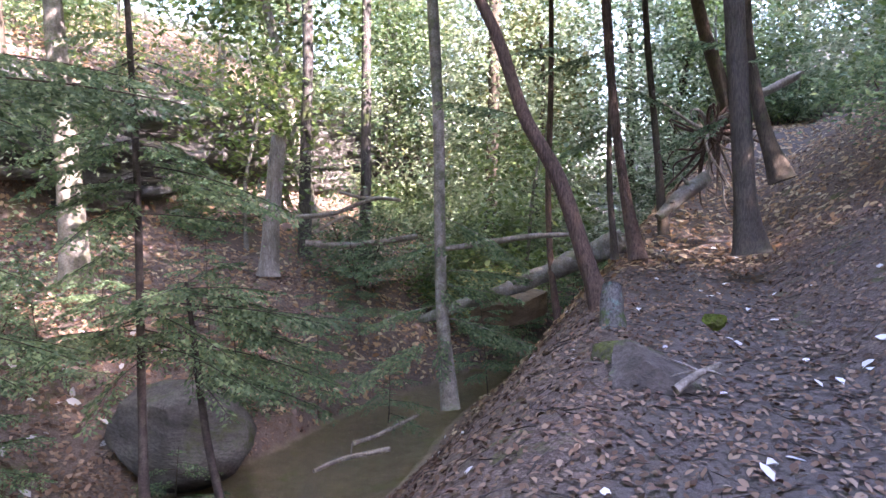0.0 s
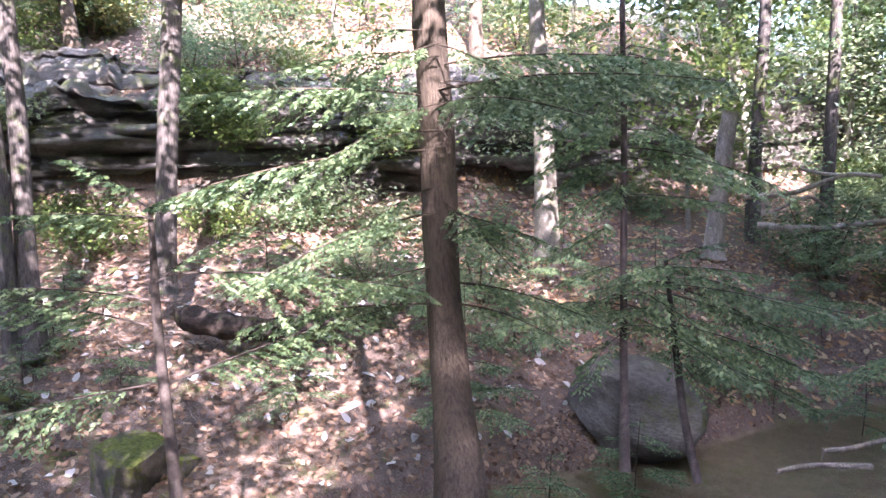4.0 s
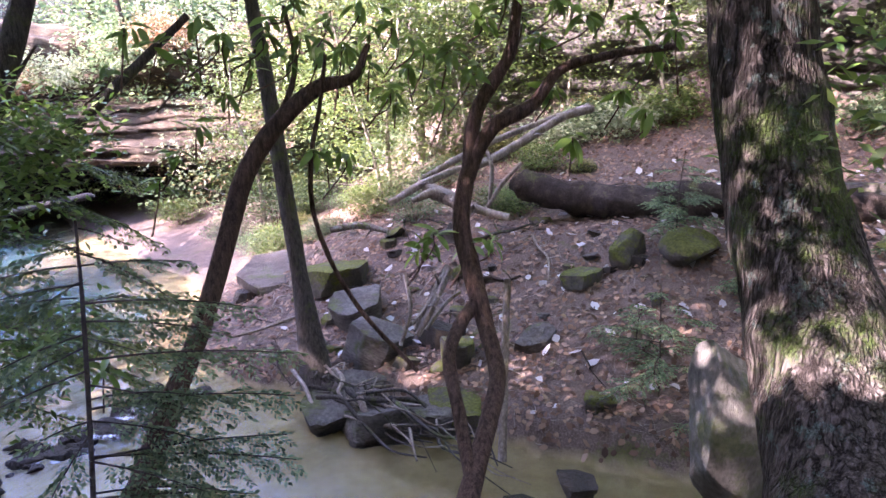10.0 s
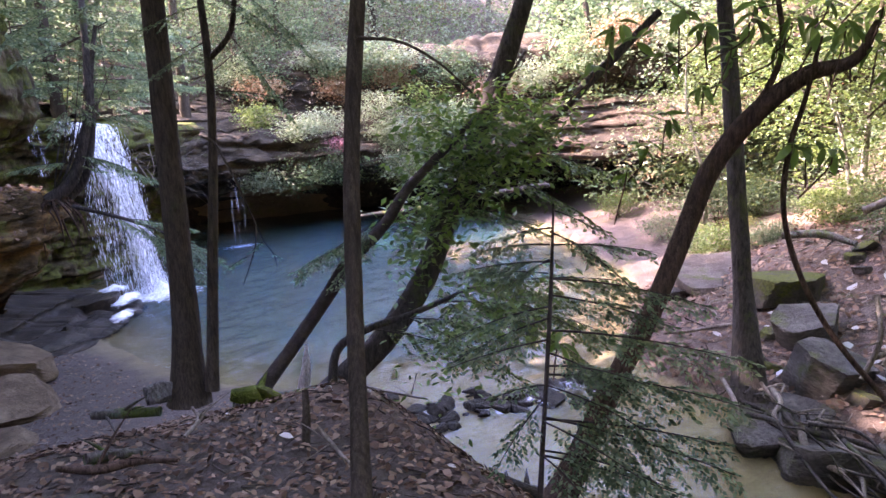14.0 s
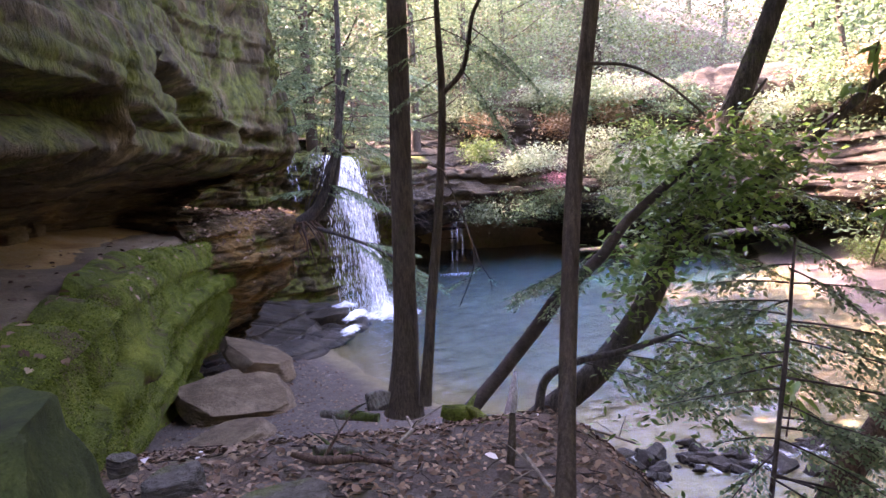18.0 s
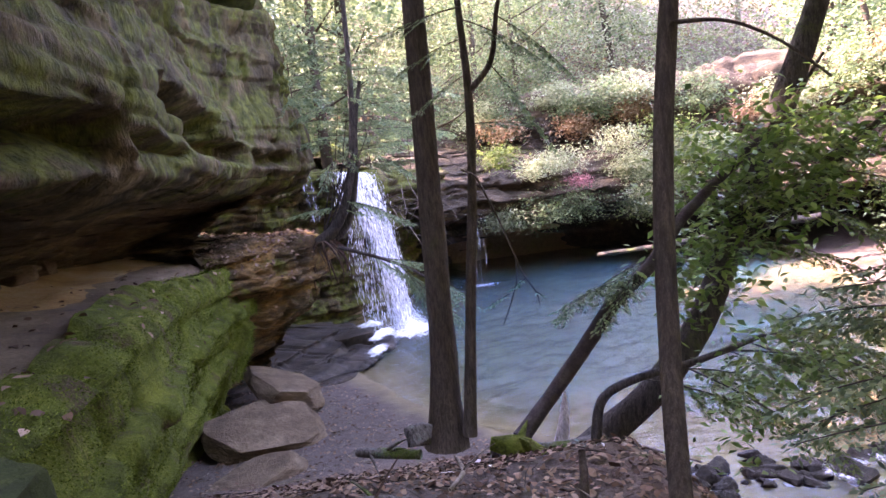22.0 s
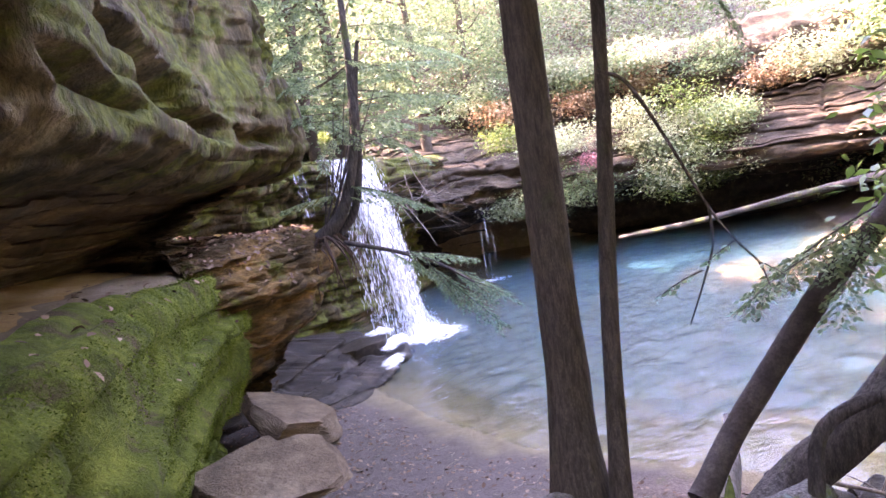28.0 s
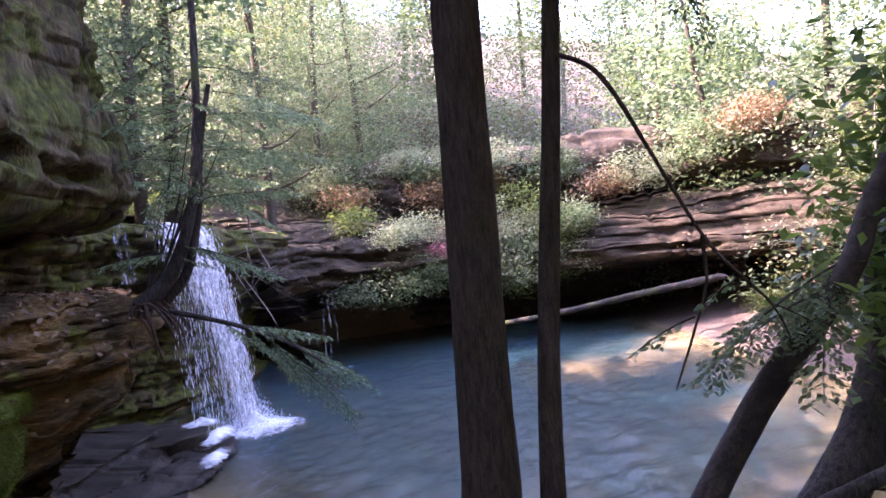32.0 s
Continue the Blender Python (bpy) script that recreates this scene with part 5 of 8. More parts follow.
twin_P = tree("maple_tree", "twin grey trunks growing together on the far bank", [(-11.13, 3.8, 1.93, 0.198), (-11.44, 3.96, 3.79, 0.15), (-11.56, 4.07, 5.78, 0.139), (-11.53, 4.06, 7.23, 0.127), (-11.5, 4.1, 9.09, 0.116)], M_BARKGREY, "tree", limbs=[[(-11.2, 3.56, 1.96, 0.157), (-11.42, 3.66, 3.82, 0.118), (-11.56, 3.73, 5.77, 0.108), (-11.71, 3.52, 7.12, 0.097), (-11.82, 3.57, 8.64, 0.087)]], seed=13, crown=("M_BROAD", 6, 4.4))
trunk_Q = tree("maple_tree", "grey trunk by the rock face", [(-10.78, 5.86, 2.7, 0.181), (-10.8, 6.09, 4.7, 0.18), (-10.73, 6.3, 6.78, 0.178), (-10.69, 6.49, 8.81, 0.166)], M_BARKGREY, "tree", limbs=[], seed=14, crown=("M_YELLOW", 6, 4.0))
birch_L = tree("birch_tree", "pale lichen-spotted trunk in the sun", [(-5.36, 9.97, 3.15, 0.198), (-5.41, 10.03, 4.43, 0.18), (-5.47, 10.08, 5.71, 0.162), (-5.51, 10.08, 6.87, 0.143), (-5.53, 10.08, 8.17, 0.125)], M_BARKPALE, "tree", limbs=[], seed=15, crown=("M_BROAD", 7, 4.4))
sap_M = tree("young_tree", "slim dark young hemlock above the creek", [(-2.07, 6.04, 1.64, 0.043), (-2.22, 6.35, 2.59, 0.04), (-2.34, 6.64, 3.9, 0.036), (-2.36, 6.72, 4.98, 0.033), (-2.34, 6.68, 6.29, 0.027), (-2.31, 6.61, 7.03, 0.021)], M_STEM, "tree", limbs=[[(-1.48, 6.33, 1.58, 0.045), (-1.68, 6.5, 2.17, 0.038), (-1.87, 6.74, 2.93, 0.031), (-2, 6.88, 3.59, 0.02)]], seed=16, leaf=0.06, gap=0.055, boughs=[
    ((-2.33, 6.71, 4.71), (-0.58, -0.75, -0.31), 0.97),
    ((-2.3, 6.7, 5.09), (0.88, 0.25, -0.40), 0.97),
    ((-2.35, 6.7, 4.28), (0.98, 0.17, -0.02), 1.05),
    ((-2.35, 6.69, 4), (-0.44, -0.88, -0.15), 0.86),
    ((-2.27, 6.69, 5.35), (-0.96, -0.24, -0.15), 0.67),
    ((-2.35, 6.63, 3.51), (0.96, 0.22, 0.14), 1.26),
    ((-2.33, 6.6, 3.29), (-0.29, -0.95, -0.12), 1.21),
    ((-2.32, 6.71, 4.93), (0.89, -0.46, 0.01), 0.73),
    ((-2.34, 6.71, 4.55), (0.01, -0.99, 0.17), 0.84),
    ((-2.3, 6.73, 5.68), (0.92, 0.25, -0.31), 0.84),
    ((-2.26, 6.69, 5.98), (-0.67, -0.75, -0.01), 0.76),
    ((-2.31, 6.51, 2.87), (-0.14, -0.98, -0.17), 0.90),
    ((-1.86, 6.74, 3.27), (0.98, 0.01, -0.18), 1.24),
    ((-1.85, 6.71, 3.11), (-0.59, -0.77, 0.26), 1.02),
    ((-1.95, 6.84, 3.48), (0.99, 0.10, -0.07), 1.04),
    ((-1.96, 6.85, 3.53), (-0.48, -0.88, 0.06), 0.78),
    ((-1.81, 6.66, 2.84), (0.97, -0.21, -0.16), 0.95),
    ((-1.84, 6.69, 3), (0.97, 0.18, -0.16), 1.40),
    ((-1.97, 6.85, 3.59), (0.85, -0.06, 0.52), 0.65),
    ((-2.3, 6.7, 5.18), (-0.39, -0.90, -0.16), 1.12),
    ((-2.24, 6.65, 5.68), (-0.75, 0.22, -0.63), 0.50),
    ((-2.36, 6.63, 3.57), (-0.38, -0.92, -0.06), 0.81),
    ((-2.28, 6.68, 5.37), (-0.98, -0.20, -0.03), 1.06),
    ((-2.35, 6.6, 3.38), (0.96, -0.14, -0.24), 1.06),
    ((-2.31, 6.71, 4.96), (0.30, 0.83, -0.46), 0.54),
    ((-2.34, 6.58, 3.23), (-0.85, -0.53, -0.09), 1.03),
    ((-2.35, 6.7, 4.37), (-0.25, -0.96, -0.10), 1.03),
    ((-2.34, 6.55, 3.07), (0.99, 0.04, -0.17), 1.14),
    ((-2.34, 6.56, 3.14), (0.12, 0.57, -0.81), 0.51),
    ((-2.35, 6.7, 4.36), (-0.16, -0.85, -0.50), 0.38),
    ((-2.27, 6.68, 5.4), (-0.02, -0.92, -0.39), 0.92),
    ((-2.23, 6.64, 5.73), (0.96, 0.25, -0.16), 0.37),
    ((-2.34, 6.71, 4.47), (-0.05, -0.90, -0.44), 0.76),
    ((-2.34, 6.71, 4.65), (-0.41, -0.88, -0.23), 0.87),
    ((-2.32, 6.71, 4.82), (0.92, 0.37, -0.13), 0.71),
    ((-2.34, 6.56, 3.16), (-0.47, -0.86, 0.21), 1.07),
    ((-2.36, 6.63, 3.57), (0.95, -0.32, -0.04), 0.50),
    ((-2.28, 6.68, 5.35), (-0.86, 0.36, 0.36), 0.14),
    ((-2.34, 6.57, 3.18), (0.72, 0.61, -0.33), 1.47),
    ((-2.22, 6.63, 5.81), (-0.87, -0.09, -0.49), 0.69),
    ((-2.34, 6.71, 4.66), (0.79, 0.59, -0.18), 1.37),
    ((-2.31, 6.7, 5.01), (-0.29, -0.94, -0.19), 0.97),
    ((-2.33, 6.71, 4.75), (0.99, -0.11, -0.08), 1.49),
    ((-2.23, 6.64, 5.74), (-0.56, -0.73, -0.39), 0.92),
    ((-2.31, 6.7, 5.02), (-0.63, -0.69, -0.35), 1.07),
    ((-1.86, 6.76, 3.39), (-0.49, -0.85, 0.18), 1.02),
    ((-1.84, 6.67, 2.94), (-0.74, -0.64, 0.20), 0.72),
    ((-1.86, 6.75, 3.35), (0.96, 0.27, -0.04), 1.51),
    ((-1.83, 6.65, 2.84), (0.08, -0.72, -0.69), 0.36),
    ((-1.86, 6.76, 3.36), (0.16, -0.94, 0.31), 0.26),
    ((-1.86, 6.75, 3.35), (0.95, 0.20, -0.25), 1.25),
    ((-1.86, 6.79, 3.57), (-0.26, -0.96, 0.08), 0.65),
    ((-1.86, 6.76, 3.37), (0.99, -0.15, 0.03), 1.27),
    ((-1.82, 6.62, 2.7), (0.79, -0.34, -0.51), 0.53),
    ((-1.83, 6.62, 2.72), (0.76, 0.40, -0.51), 0.65),
    ((-1.85, 6.71, 3.11), (-0.97, -0.22, 0.01), 0.89),
    ((-1.83, 6.62, 2.72), (0.93, 0.34, -0.15), 1.30)])
birch_S = tree("birch_tree", "slim mottled trunk at the water", [(0.23, 11.02, 0.92, 0.128), (0.09, 11.31, 2.39, 0.102), (0.05, 11.49, 3.87, 0.093), (0.05, 11.53, 5.71, 0.092), (0, 11.45, 7.49, 0.09), (-0.01, 11.4, 8.77, 0.08)], M_BARKPALE, "tree", limbs=[], seed=17, crown=("M_YELLOW", 7, 4.2), boughs=[
    ((0.06, 11.32, 2.39), (0.94, -0.31, -0.11), 1.55),
    ((0.06, 11.25, 2.03), (-0.87, -0.47, -0.14), 1.54),
    ((0.04, 11.36, 2.57), (-0.94, -0.34, -0.09), 1.29),
    ((0.06, 11.44, 3.12), (0.99, -0.09, 0.08), 1.40),
    ((0.04, 11.49, 3.59), (-0.95, -0.19, -0.26), 1.33),
    ((0.07, 11.52, 4.03), (0.89, -0.32, -0.33), 1.57),
    ((0.06, 11.41, 2.9), (0.99, 0.10, -0.11), 1.30),
    ((0.06, 11.33, 2.4), (0.94, 0.13, -0.33), 1.25),
    ((0.06, 11.49, 3.58), (0.00, -0.96, -0.28), 0.35),
    ((0.06, 11.28, 2.17), (0.38, -0.73, -0.58), 0.40),
    ((0.06, 11.25, 2.02), (0.11, -0.77, -0.63), 0.65),
    ((0.06, 11.43, 3.02), (0.72, 0.52, -0.46), 0.39),
    ((0.06, 11.42, 2.96), (0.40, -0.59, -0.71), 0.58)])
lean_U = tree("leaning_tree", "reddish trunk leaning over the creek", [(2.51, 9.96, 2.78, 0.158), (2.3, 10.07, 3.37, 0.12), (1.92, 10.27, 4.57, 0.113), (1.44, 10.34, 5.47, 0.097), (1.09, 10.38, 6.52, 0.089), (0.77, 10.4, 7.25, 0.081), (0.41, 10.5, 8.16, 0.073)], M_BARKRED, "tree", limbs=[], seed=18, crown=("M_BROAD", 5, 3.4), boughs=[
    ((1.44, 10.34, 5.47), (-0.94, -0.08, 0.33), 1.28),
    ((1.21, 10.41, 6.36), (0.91, -0.32, 0.27), 0.86)])
trunk_T = tree("maple_tree", "grey trunk standing beside the trail", [(4.68, 10.57, 3.47, 0.213), (4.6, 10.65, 4.28, 0.147), (4.53, 10.73, 5.5, 0.143), (4.39, 10.7, 7.09, 0.137), (4.3, 10.69, 8.25, 0.127)], M_BARK, "tree", limbs=[], seed=19, crown=("M_BROAD", 6, 3.2), boughs=[
    ((4.56, 10.82, 5.51), (-0.96, -0.09, -0.28), 1.11),
    ((4.49, 10.76, 6.15), (0.76, -0.56, 0.34), 0.97),
    ((4.46, 10.72, 6.46), (-0.95, 0.20, 0.25), 0.91)])
trunk_T2 = tree("maple_tree", "crooked dark trunk uphill of the trail", [(6.09, 13.2, 4.53, 0.183), (5.78, 13.37, 5.56, 0.123), (5.53, 13.47, 6.99, 0.103), (5.41, 13.41, 8.27, 0.091)], M_BARK, "tree", limbs=[], seed=20, crown=("M_HEMLOCK", 5, 2.8))
trunk_T3 = tree("maple_tree", "dark leaning trunk above the trail", [(6.07, 15.83, 5.41, 0.148), (5.67, 15.79, 6.87, 0.147), (5.31, 15.86, 8.09, 0.134), (5.13, 15.93, 9.19, 0.122)], M_BARK, "tree", limbs=[], seed=21, crown=("M_HEMLOCK", 5, 2.8))
trunk_Z = tree("young_tree", "slim trunk on the leafy bank", [(3.5, 12.82, 3.15, 0.133), (3.27, 13.03, 4.47, 0.093), (3.07, 13.07, 6, 0.082), (2.92, 13.05, 7.79, 0.076), (2.86, 12.92, 8.91, 0.064)], M_BARKRED, "tree", limbs=[], seed=22, crown=("M_BROAD", 4, 2.4), boughs=[
    ((3.11, 13.01, 5.49), (-0.96, -0.14, -0.25), 1.17),
    ((3.06, 13.03, 6.3), (0.86, -0.42, -0.28), 0.99),
    ((3.01, 13.04, 6.9), (-0.99, -0.05, -0.14), 1.22)])
trunk_Z2 = tree("young_tree", "thin trunk on the leafy bank", [(4.25, 14.23, 3.5, 0.09), (4.09, 14.28, 5.35, 0.067), (3.87, 14.23, 7.43, 0.061), (3.76, 14.11, 9.09, 0.049)], M_BARK, "tree", limbs=[], seed=23, crown=("M_HEMLOCK", 4, 2.0))
trunk_Z3 = tree("young_tree", "thin dark stem on the leafy bank", [(3.17, 13.38, 3.09, 0.064), (3.06, 13.46, 4.79, 0.053), (3.09, 13.44, 6.87, 0.047), (2.93, 13.32, 8.66, 0.041)], M_BARK, "tree", limbs=[], seed=24)
sap_bank = tree("young_tree", "thin stem rising from the water edge", [(2.21, 14.21, 1.37, 0.081), (2.03, 14.48, 2.86, 0.065), (1.98, 14.57, 4.49, 0.064), (2.03, 14.42, 6.54, 0.057), (2.03, 14.3, 8.82, 0.045)], M_BARKRED, "tree", limbs=[], seed=25, crown=("M_YELLOW", 3, 1.8))
snag_V = tree("dead_snag", "broken pale dead trunk by the rock", [(-5.13, 17.27, 2.26, 0.237), (-5.06, 17.42, 3.58, 0.222), (-4.9, 17.49, 5.05, 0.206), (-4.77, 17.49, 5.92, 0.191)], M_DEADWOOD, "dead tree", limbs=[], seed=26)
trunk_V2 = tree("young_tree", "distant slim trunk in the creek bend", [(-4.85, 19.49, 2.13, 0.183), (-4.8, 19.64, 5.11, 0.165), (-4.51, 19.36, 8.28, 0.152), (-4.44, 19.17, 11, 0.141)], M_BARKGREY, "tree", limbs=[], seed=27, crown=("M_BROAD", 5, 3.6))
trunk_V3 = tree("young_tree", "distant slim grey trunk in the creek bend", [(-3.4, 20.93, 2.12, 0.16), (-3.3, 21.08, 5.12, 0.159), (-3.19, 21.02, 8.55, 0.147), (-3.07, 20.97, 11.53, 0.136)], M_BARKGREY, "tree", limbs=[], seed=28, crown=("M_BROAD", 5, 3.6))
trunk_V4 = tree("maple_tree", "distant trunk behind the creek bend", [(0.37, 24.49, 2.51, 0.224), (0.54, 24.52, 6.14, 0.221), (0.64, 24.08, 9.38, 0.195), (0.68, 24.28, 12.45, 0.194)], M_BARK, "tree", limbs=[], seed=29, crown=("M_YELLOW", 4, 3.0))
fall_tree1 = tree("young_tree", "clump of small dark trees beside the waterfall", [(0.3, -15.7, 3.12, 0.12), (-0.1, -15.55, 3.5, 0.1), (-0.42, -15.42, 4.3, 0.082), (-0.58, -15.3, 5.2, 0.07), (-0.66, -15.1, 6.6, 0.055), (-0.7, -14.95, 8.9, 0.039)], M_BARKGREY, "tree", limbs=[[(0.1, -15.75, 3.08, 0.09), (-0.32, -15.6, 3.5, 0.075), (-0.56, -15.48, 4.4, 0.062), (-0.66, -15.4, 5.4, 0.05), (-0.85, -15.3, 6.3, 0.035)], [(-0.04, -15.31, 3.02, 0.043), (-0.81, -14.81, 2.76, 0.033), (-1.42, -14.27, 2.47, 0.027), (-1.81, -13.83, 2.16, 0.017)], [(0.31, -15.66, 3.14, 0.018), (-0.04, -15.59, 3.89, 0.013), (-0.29, -15.05, 4.63, 0.006)], [(0.29, -15.66, 3.14, 0.018), (-0.04, -15.59, 3.89, 0.013), (-0.32, -15.35, 4.6, 0.006)], [(0.3, -15.66, 3.14, 0.018), (-0.14, -15.59, 3.88, 0.013), (-0.55, -15.02, 5.16, 0.006)], [(0.28, -15.66, 3.14, 0.018), (-0.01, -15.6, 3.89, 0.013), (-0.37, -15.63, 5.77, 0.006)], [(0.28, -15.66, 3.14, 0.018), (-0.13, -15.59, 3.88, 0.013), (-0.49, -14.96, 5.59, 0.006)], [(0.22, -15.66, 3.14, 0.018), (-0.15, -15.59, 3.88, 0.013), (-0.77, -15.48, 5.33, 0.006)], [(0.18, -15.66, 3.13, 0.018), (-0.13, -15.59, 3.88, 0.013), (-0.6, -15.07, 4.99, 0.006)], [(0.25, -15.66, 3.14, 0.018), (0.09, -15.6, 3.89, 0.013), (-0.13, -15.75, 4.68, 0.006)], [(0.18, -15.66, 3.13, 0.018), (-0.13, -15.59, 3.88, 0.013), (-0.69, -15.24, 4.9, 0.006)], [(0.2, -15.66, 3.13, 0.018), (-0.22, -15.59, 3.88, 0.013), (-1.07, -15.43, 5.61, 0.006)]], seed=30, leaf=0.055, gap=0.06, crown=("M_BROAD", 2.5, 1.6), boughs=[
    ((-0.6, -15.0, 2.86), (-0.85, 0.3, -0.6), 1.0),
    ((-0.95, -14.7, 2.7), (-0.8, -0.2, -0.75), 0.9),
    ((-1.2, -14.45, 2.57), (-0.5, 0.6, -0.7), 0.8),
    ((-1.5, -14.2, 2.43), (-0.9, 0.1, -0.7), 0.8),
    ((-1.65, -14.0, 2.3), (-0.6, 0.7, -0.5), 0.8),
    ((-1.8, -13.85, 2.17), (-0.95, 0.2, -0.5), 0.8),
    ((-0.5, -15.4, 4.6), (-0.95, 0.2, 0.15), 1.5),
    ((-0.6, -15.3, 5.3), (-0.95, 0.0, 0.1), 1.9),
    ((-0.62, -15.2, 5.8), (-0.9, 0.4, 0.05), 1.8),
    ((-0.66, -15.1, 6.5), (-0.9, -0.3, 0.1), 2.0),
    ((-0.6, -15.3, 4.9), (-0.7, -0.6, 0.2), 1.4),
    ((-0.29, -15.36, 5.18), (0.93, 0.35, 0.09), 1.16),
    ((-0.39, -15.26, 6.1), (-0.88, 0.36, -0.32), 1.27),
    ((-0.42, -15.16, 6.76), (0.90, 0.42, 0.13), 0.99),
    ((-0.12, -15.49, 4.01), (-0.89, 0.38, -0.24), 1.61),
    ((-1.42, -14.27, 2.47), (-0.82, 0.45, -0.37), 1.12),
    ((-1.12, -14.55, 2.63), (-0.58, 0.49, -0.65), 1.63),
    ((-0.81, -14.81, 2.75), (-0.87, 0.48, -0.09), 1.34),
    ((-1.01, -18.11, 5.91), (-0.91, 0.36, -0.18), 1.79),
    ((-0.99, -18.21, 5.1), (-0.84, 0.38, -0.40), 1.52),
    ((-1.28, -17.9, 6.88), (-0.92, 0.36, -0.14), 2.11),
    ((-0.29, -15.29, 5.87), (0.97, 0.18, -0.16), 1.25),
    ((-0.19, -15.39, 3.78), (-0.95, -0.26, -0.16), 0.50),
    ((-0.2, -15.39, 3.98), (-0.97, 0.09, -0.22), 0.85),
    ((-0.28, -15.33, 5.56), (-0.77, -0.51, 0.38), 0.53),
    ((-0.34, -15.12, 6.96), (0.93, 0.35, 0.10), 0.96),
    ((-0.26, -15.36, 5.18), (-0.72, 0.26, -0.65), 0.57),
    ((-0.34, -15.09, 7.12), (0.69, 0.53, -0.50), 0.89),
    ((-0.2, -15.39, 3.84), (0.98, -0.21, 0.04), 1.13),
    ((-0.25, -15.37, 4.96), (-0.48, 0.78, -0.41), 0.76),
    ((-0.32, -15.17, 6.69), (0.69, -0.21, 0.69), 0.19),
    ((-0.33, -15.13, 6.92), (0.61, -0.51, 0.61), 0.43),
    ((-0.32, -15.18, 6.67), (0.34, 0.94, -0.06), 0.47),
    ((-0.27, -15.34, 5.45), (0.64, -0.70, 0.32), 0.37),
    ((-0.27, -15.34, 5.42), (-0.49, 0.87, -0.11), 0.37),
    ((-0.32, -15.19, 6.62), (0.84, 0.30, -0.45), 1.32),
    ((-0.24, -15.38, 4.84), (0.51, 0.73, -0.45), 0.93)])
log_far = tree("fallen_log", "pale fallen log lying across the pool edge", [(-9.25, -23.6, 0.974, 0.047), (-9.33, -23.4, 1.01, 0.063), (-10.3, -20.5, 1.46, 0.071), (-11.1, -18.1, 1.94, 0.083), (-11.7, -16.1, 2.3, 0.086), (-11.8, -15.7, 2.35, 0.034)], M_BARKGREY, "log", limbs=[], seed=31, flare=0.0)
log_fall = tree("fallen_log", "mossy fallen trunk reaching over the creek", [(-0.772, 15.2, 1.58, 0.076), (-0.63, 15.2, 1.63, 0.102), (1.15, 14.9, 2.31, 0.159), (2.32, 14.5, 2.86, 0.211), (3.26, 13.9, 3.37, 0.222), (3.4, 13.8, 3.45, 0.089)], M_BARKPALE, "log", limbs=[], seed=32, flare=0.0)
log_bank = tree("fallen_log", "rotten dark log with moss on the far bank", [(-12.5, -4.9, 2.74, 0.12), (-12.5, -4.6, 2.7, 0.27), (-12.6, -3.51, 2.44, 0.31), (-12.8, -2.33, 2.36, 0.33), (-12.9, -1.07, 2.45, 0.32), (-12.9, 1.35, 2.38, 0.222), (-12.9, 2.52, 2.35, 0.128), (-12.9, 2.7, 2.35, 0.051)], M_ROTTEN, "log", limbs=[], seed=33, flare=0.0)
log2 = tree("fallen_log", "dark fallen log in the brown leaves", [(-9.9, 5.73, 2.4, 0.151), (-9.84, 5.8, 2.38, 0.201), (-9.05, 6.64, 2.1, 0.219), (-8.35, 7.75, 2.11, 0.202), (-7.91, 8.73, 2.28, 0.154), (-7.84, 8.88, 2.31, 0.062)], M_ROTTEN, "log", limbs=[], seed=34, flare=0.0)
stick = tree("dead_stick", "pale upright dead stick in the bank", [(-6.96, -3.3, -0, 0.055), (-7.37, -3.4, 0.85, 0.05), (-7.8, -3.48, 2.09, 0.044)], M_DEADWOOD, "stick", limbs=[], seed=35, flare=0.0)
tree_R = tree("maple_tree", "bent grey trunk with bright green leaves", [(-11.33, -0.44, 2.23, 0.242), (-11.49, -0.56, 3.47, 0.116), (-11.51, -0.68, 5.15, 0.096), (-11.47, -0.83, 6.91, 0.084), (-11.45, -0.87, 8.18, 0.074)], M_BARKGREY, "tree", limbs=[], seed=36, crown=("M_BROAD", 6, 4.0))

# ---- the woods around ----
def wood_tree(seed, name, label, bark, crown_mat, height_, radius, clumps=70, per=34, leaf=0.17, low=0.35, arms=7):
    rs = np.random.RandomState(seed)
    ob = thing(name, label, "tree", (0, 0, -90), "trees of the wood")
    pts = [(0, 0, -0.5, radius * 1.3), (0.1 * rs.randn(), 0.1 * rs.randn(), height_ * 0.3, radius), (0.25 * rs.randn(), 0.25 * rs.randn(), height_ * 0.65, radius * 0.75), (0.4 * rs.randn(), 0.4 * rs.randn(), height_, radius * 0.3)]
    put("trunk", tube("trunk", pts, bark, 9, 18, 0.1, 0.3, seed), ob)
    for k in range(arms):
        z = height_ * (low + 0.5 * rs.rand())
        a = rs.rand() * 6.28
        L = 1.2 + 1.6 * rs.rand()
        put("limb", tube("limb", [(0, 0, z, radius * 0.35), (math.cos(a) * L * 0.5, math.sin(a) * L * 0.5, z + 0.3, radius * 0.22), (math.cos(a) * L, math.sin(a) * L, z + 0.5 + 0.5 * rs.rand(), radius * 0.08)], bark, 5, 8), ob)
    cr = put("crown", crown_mesh("crown", seed, crown_mat, clumps, per, leaf, 0.42, 2.3, height_ * (1 - low) * 0.52), ob)
    cr.location = (0, 0, height_ * (0.5 + low * 0.5))
    return ob


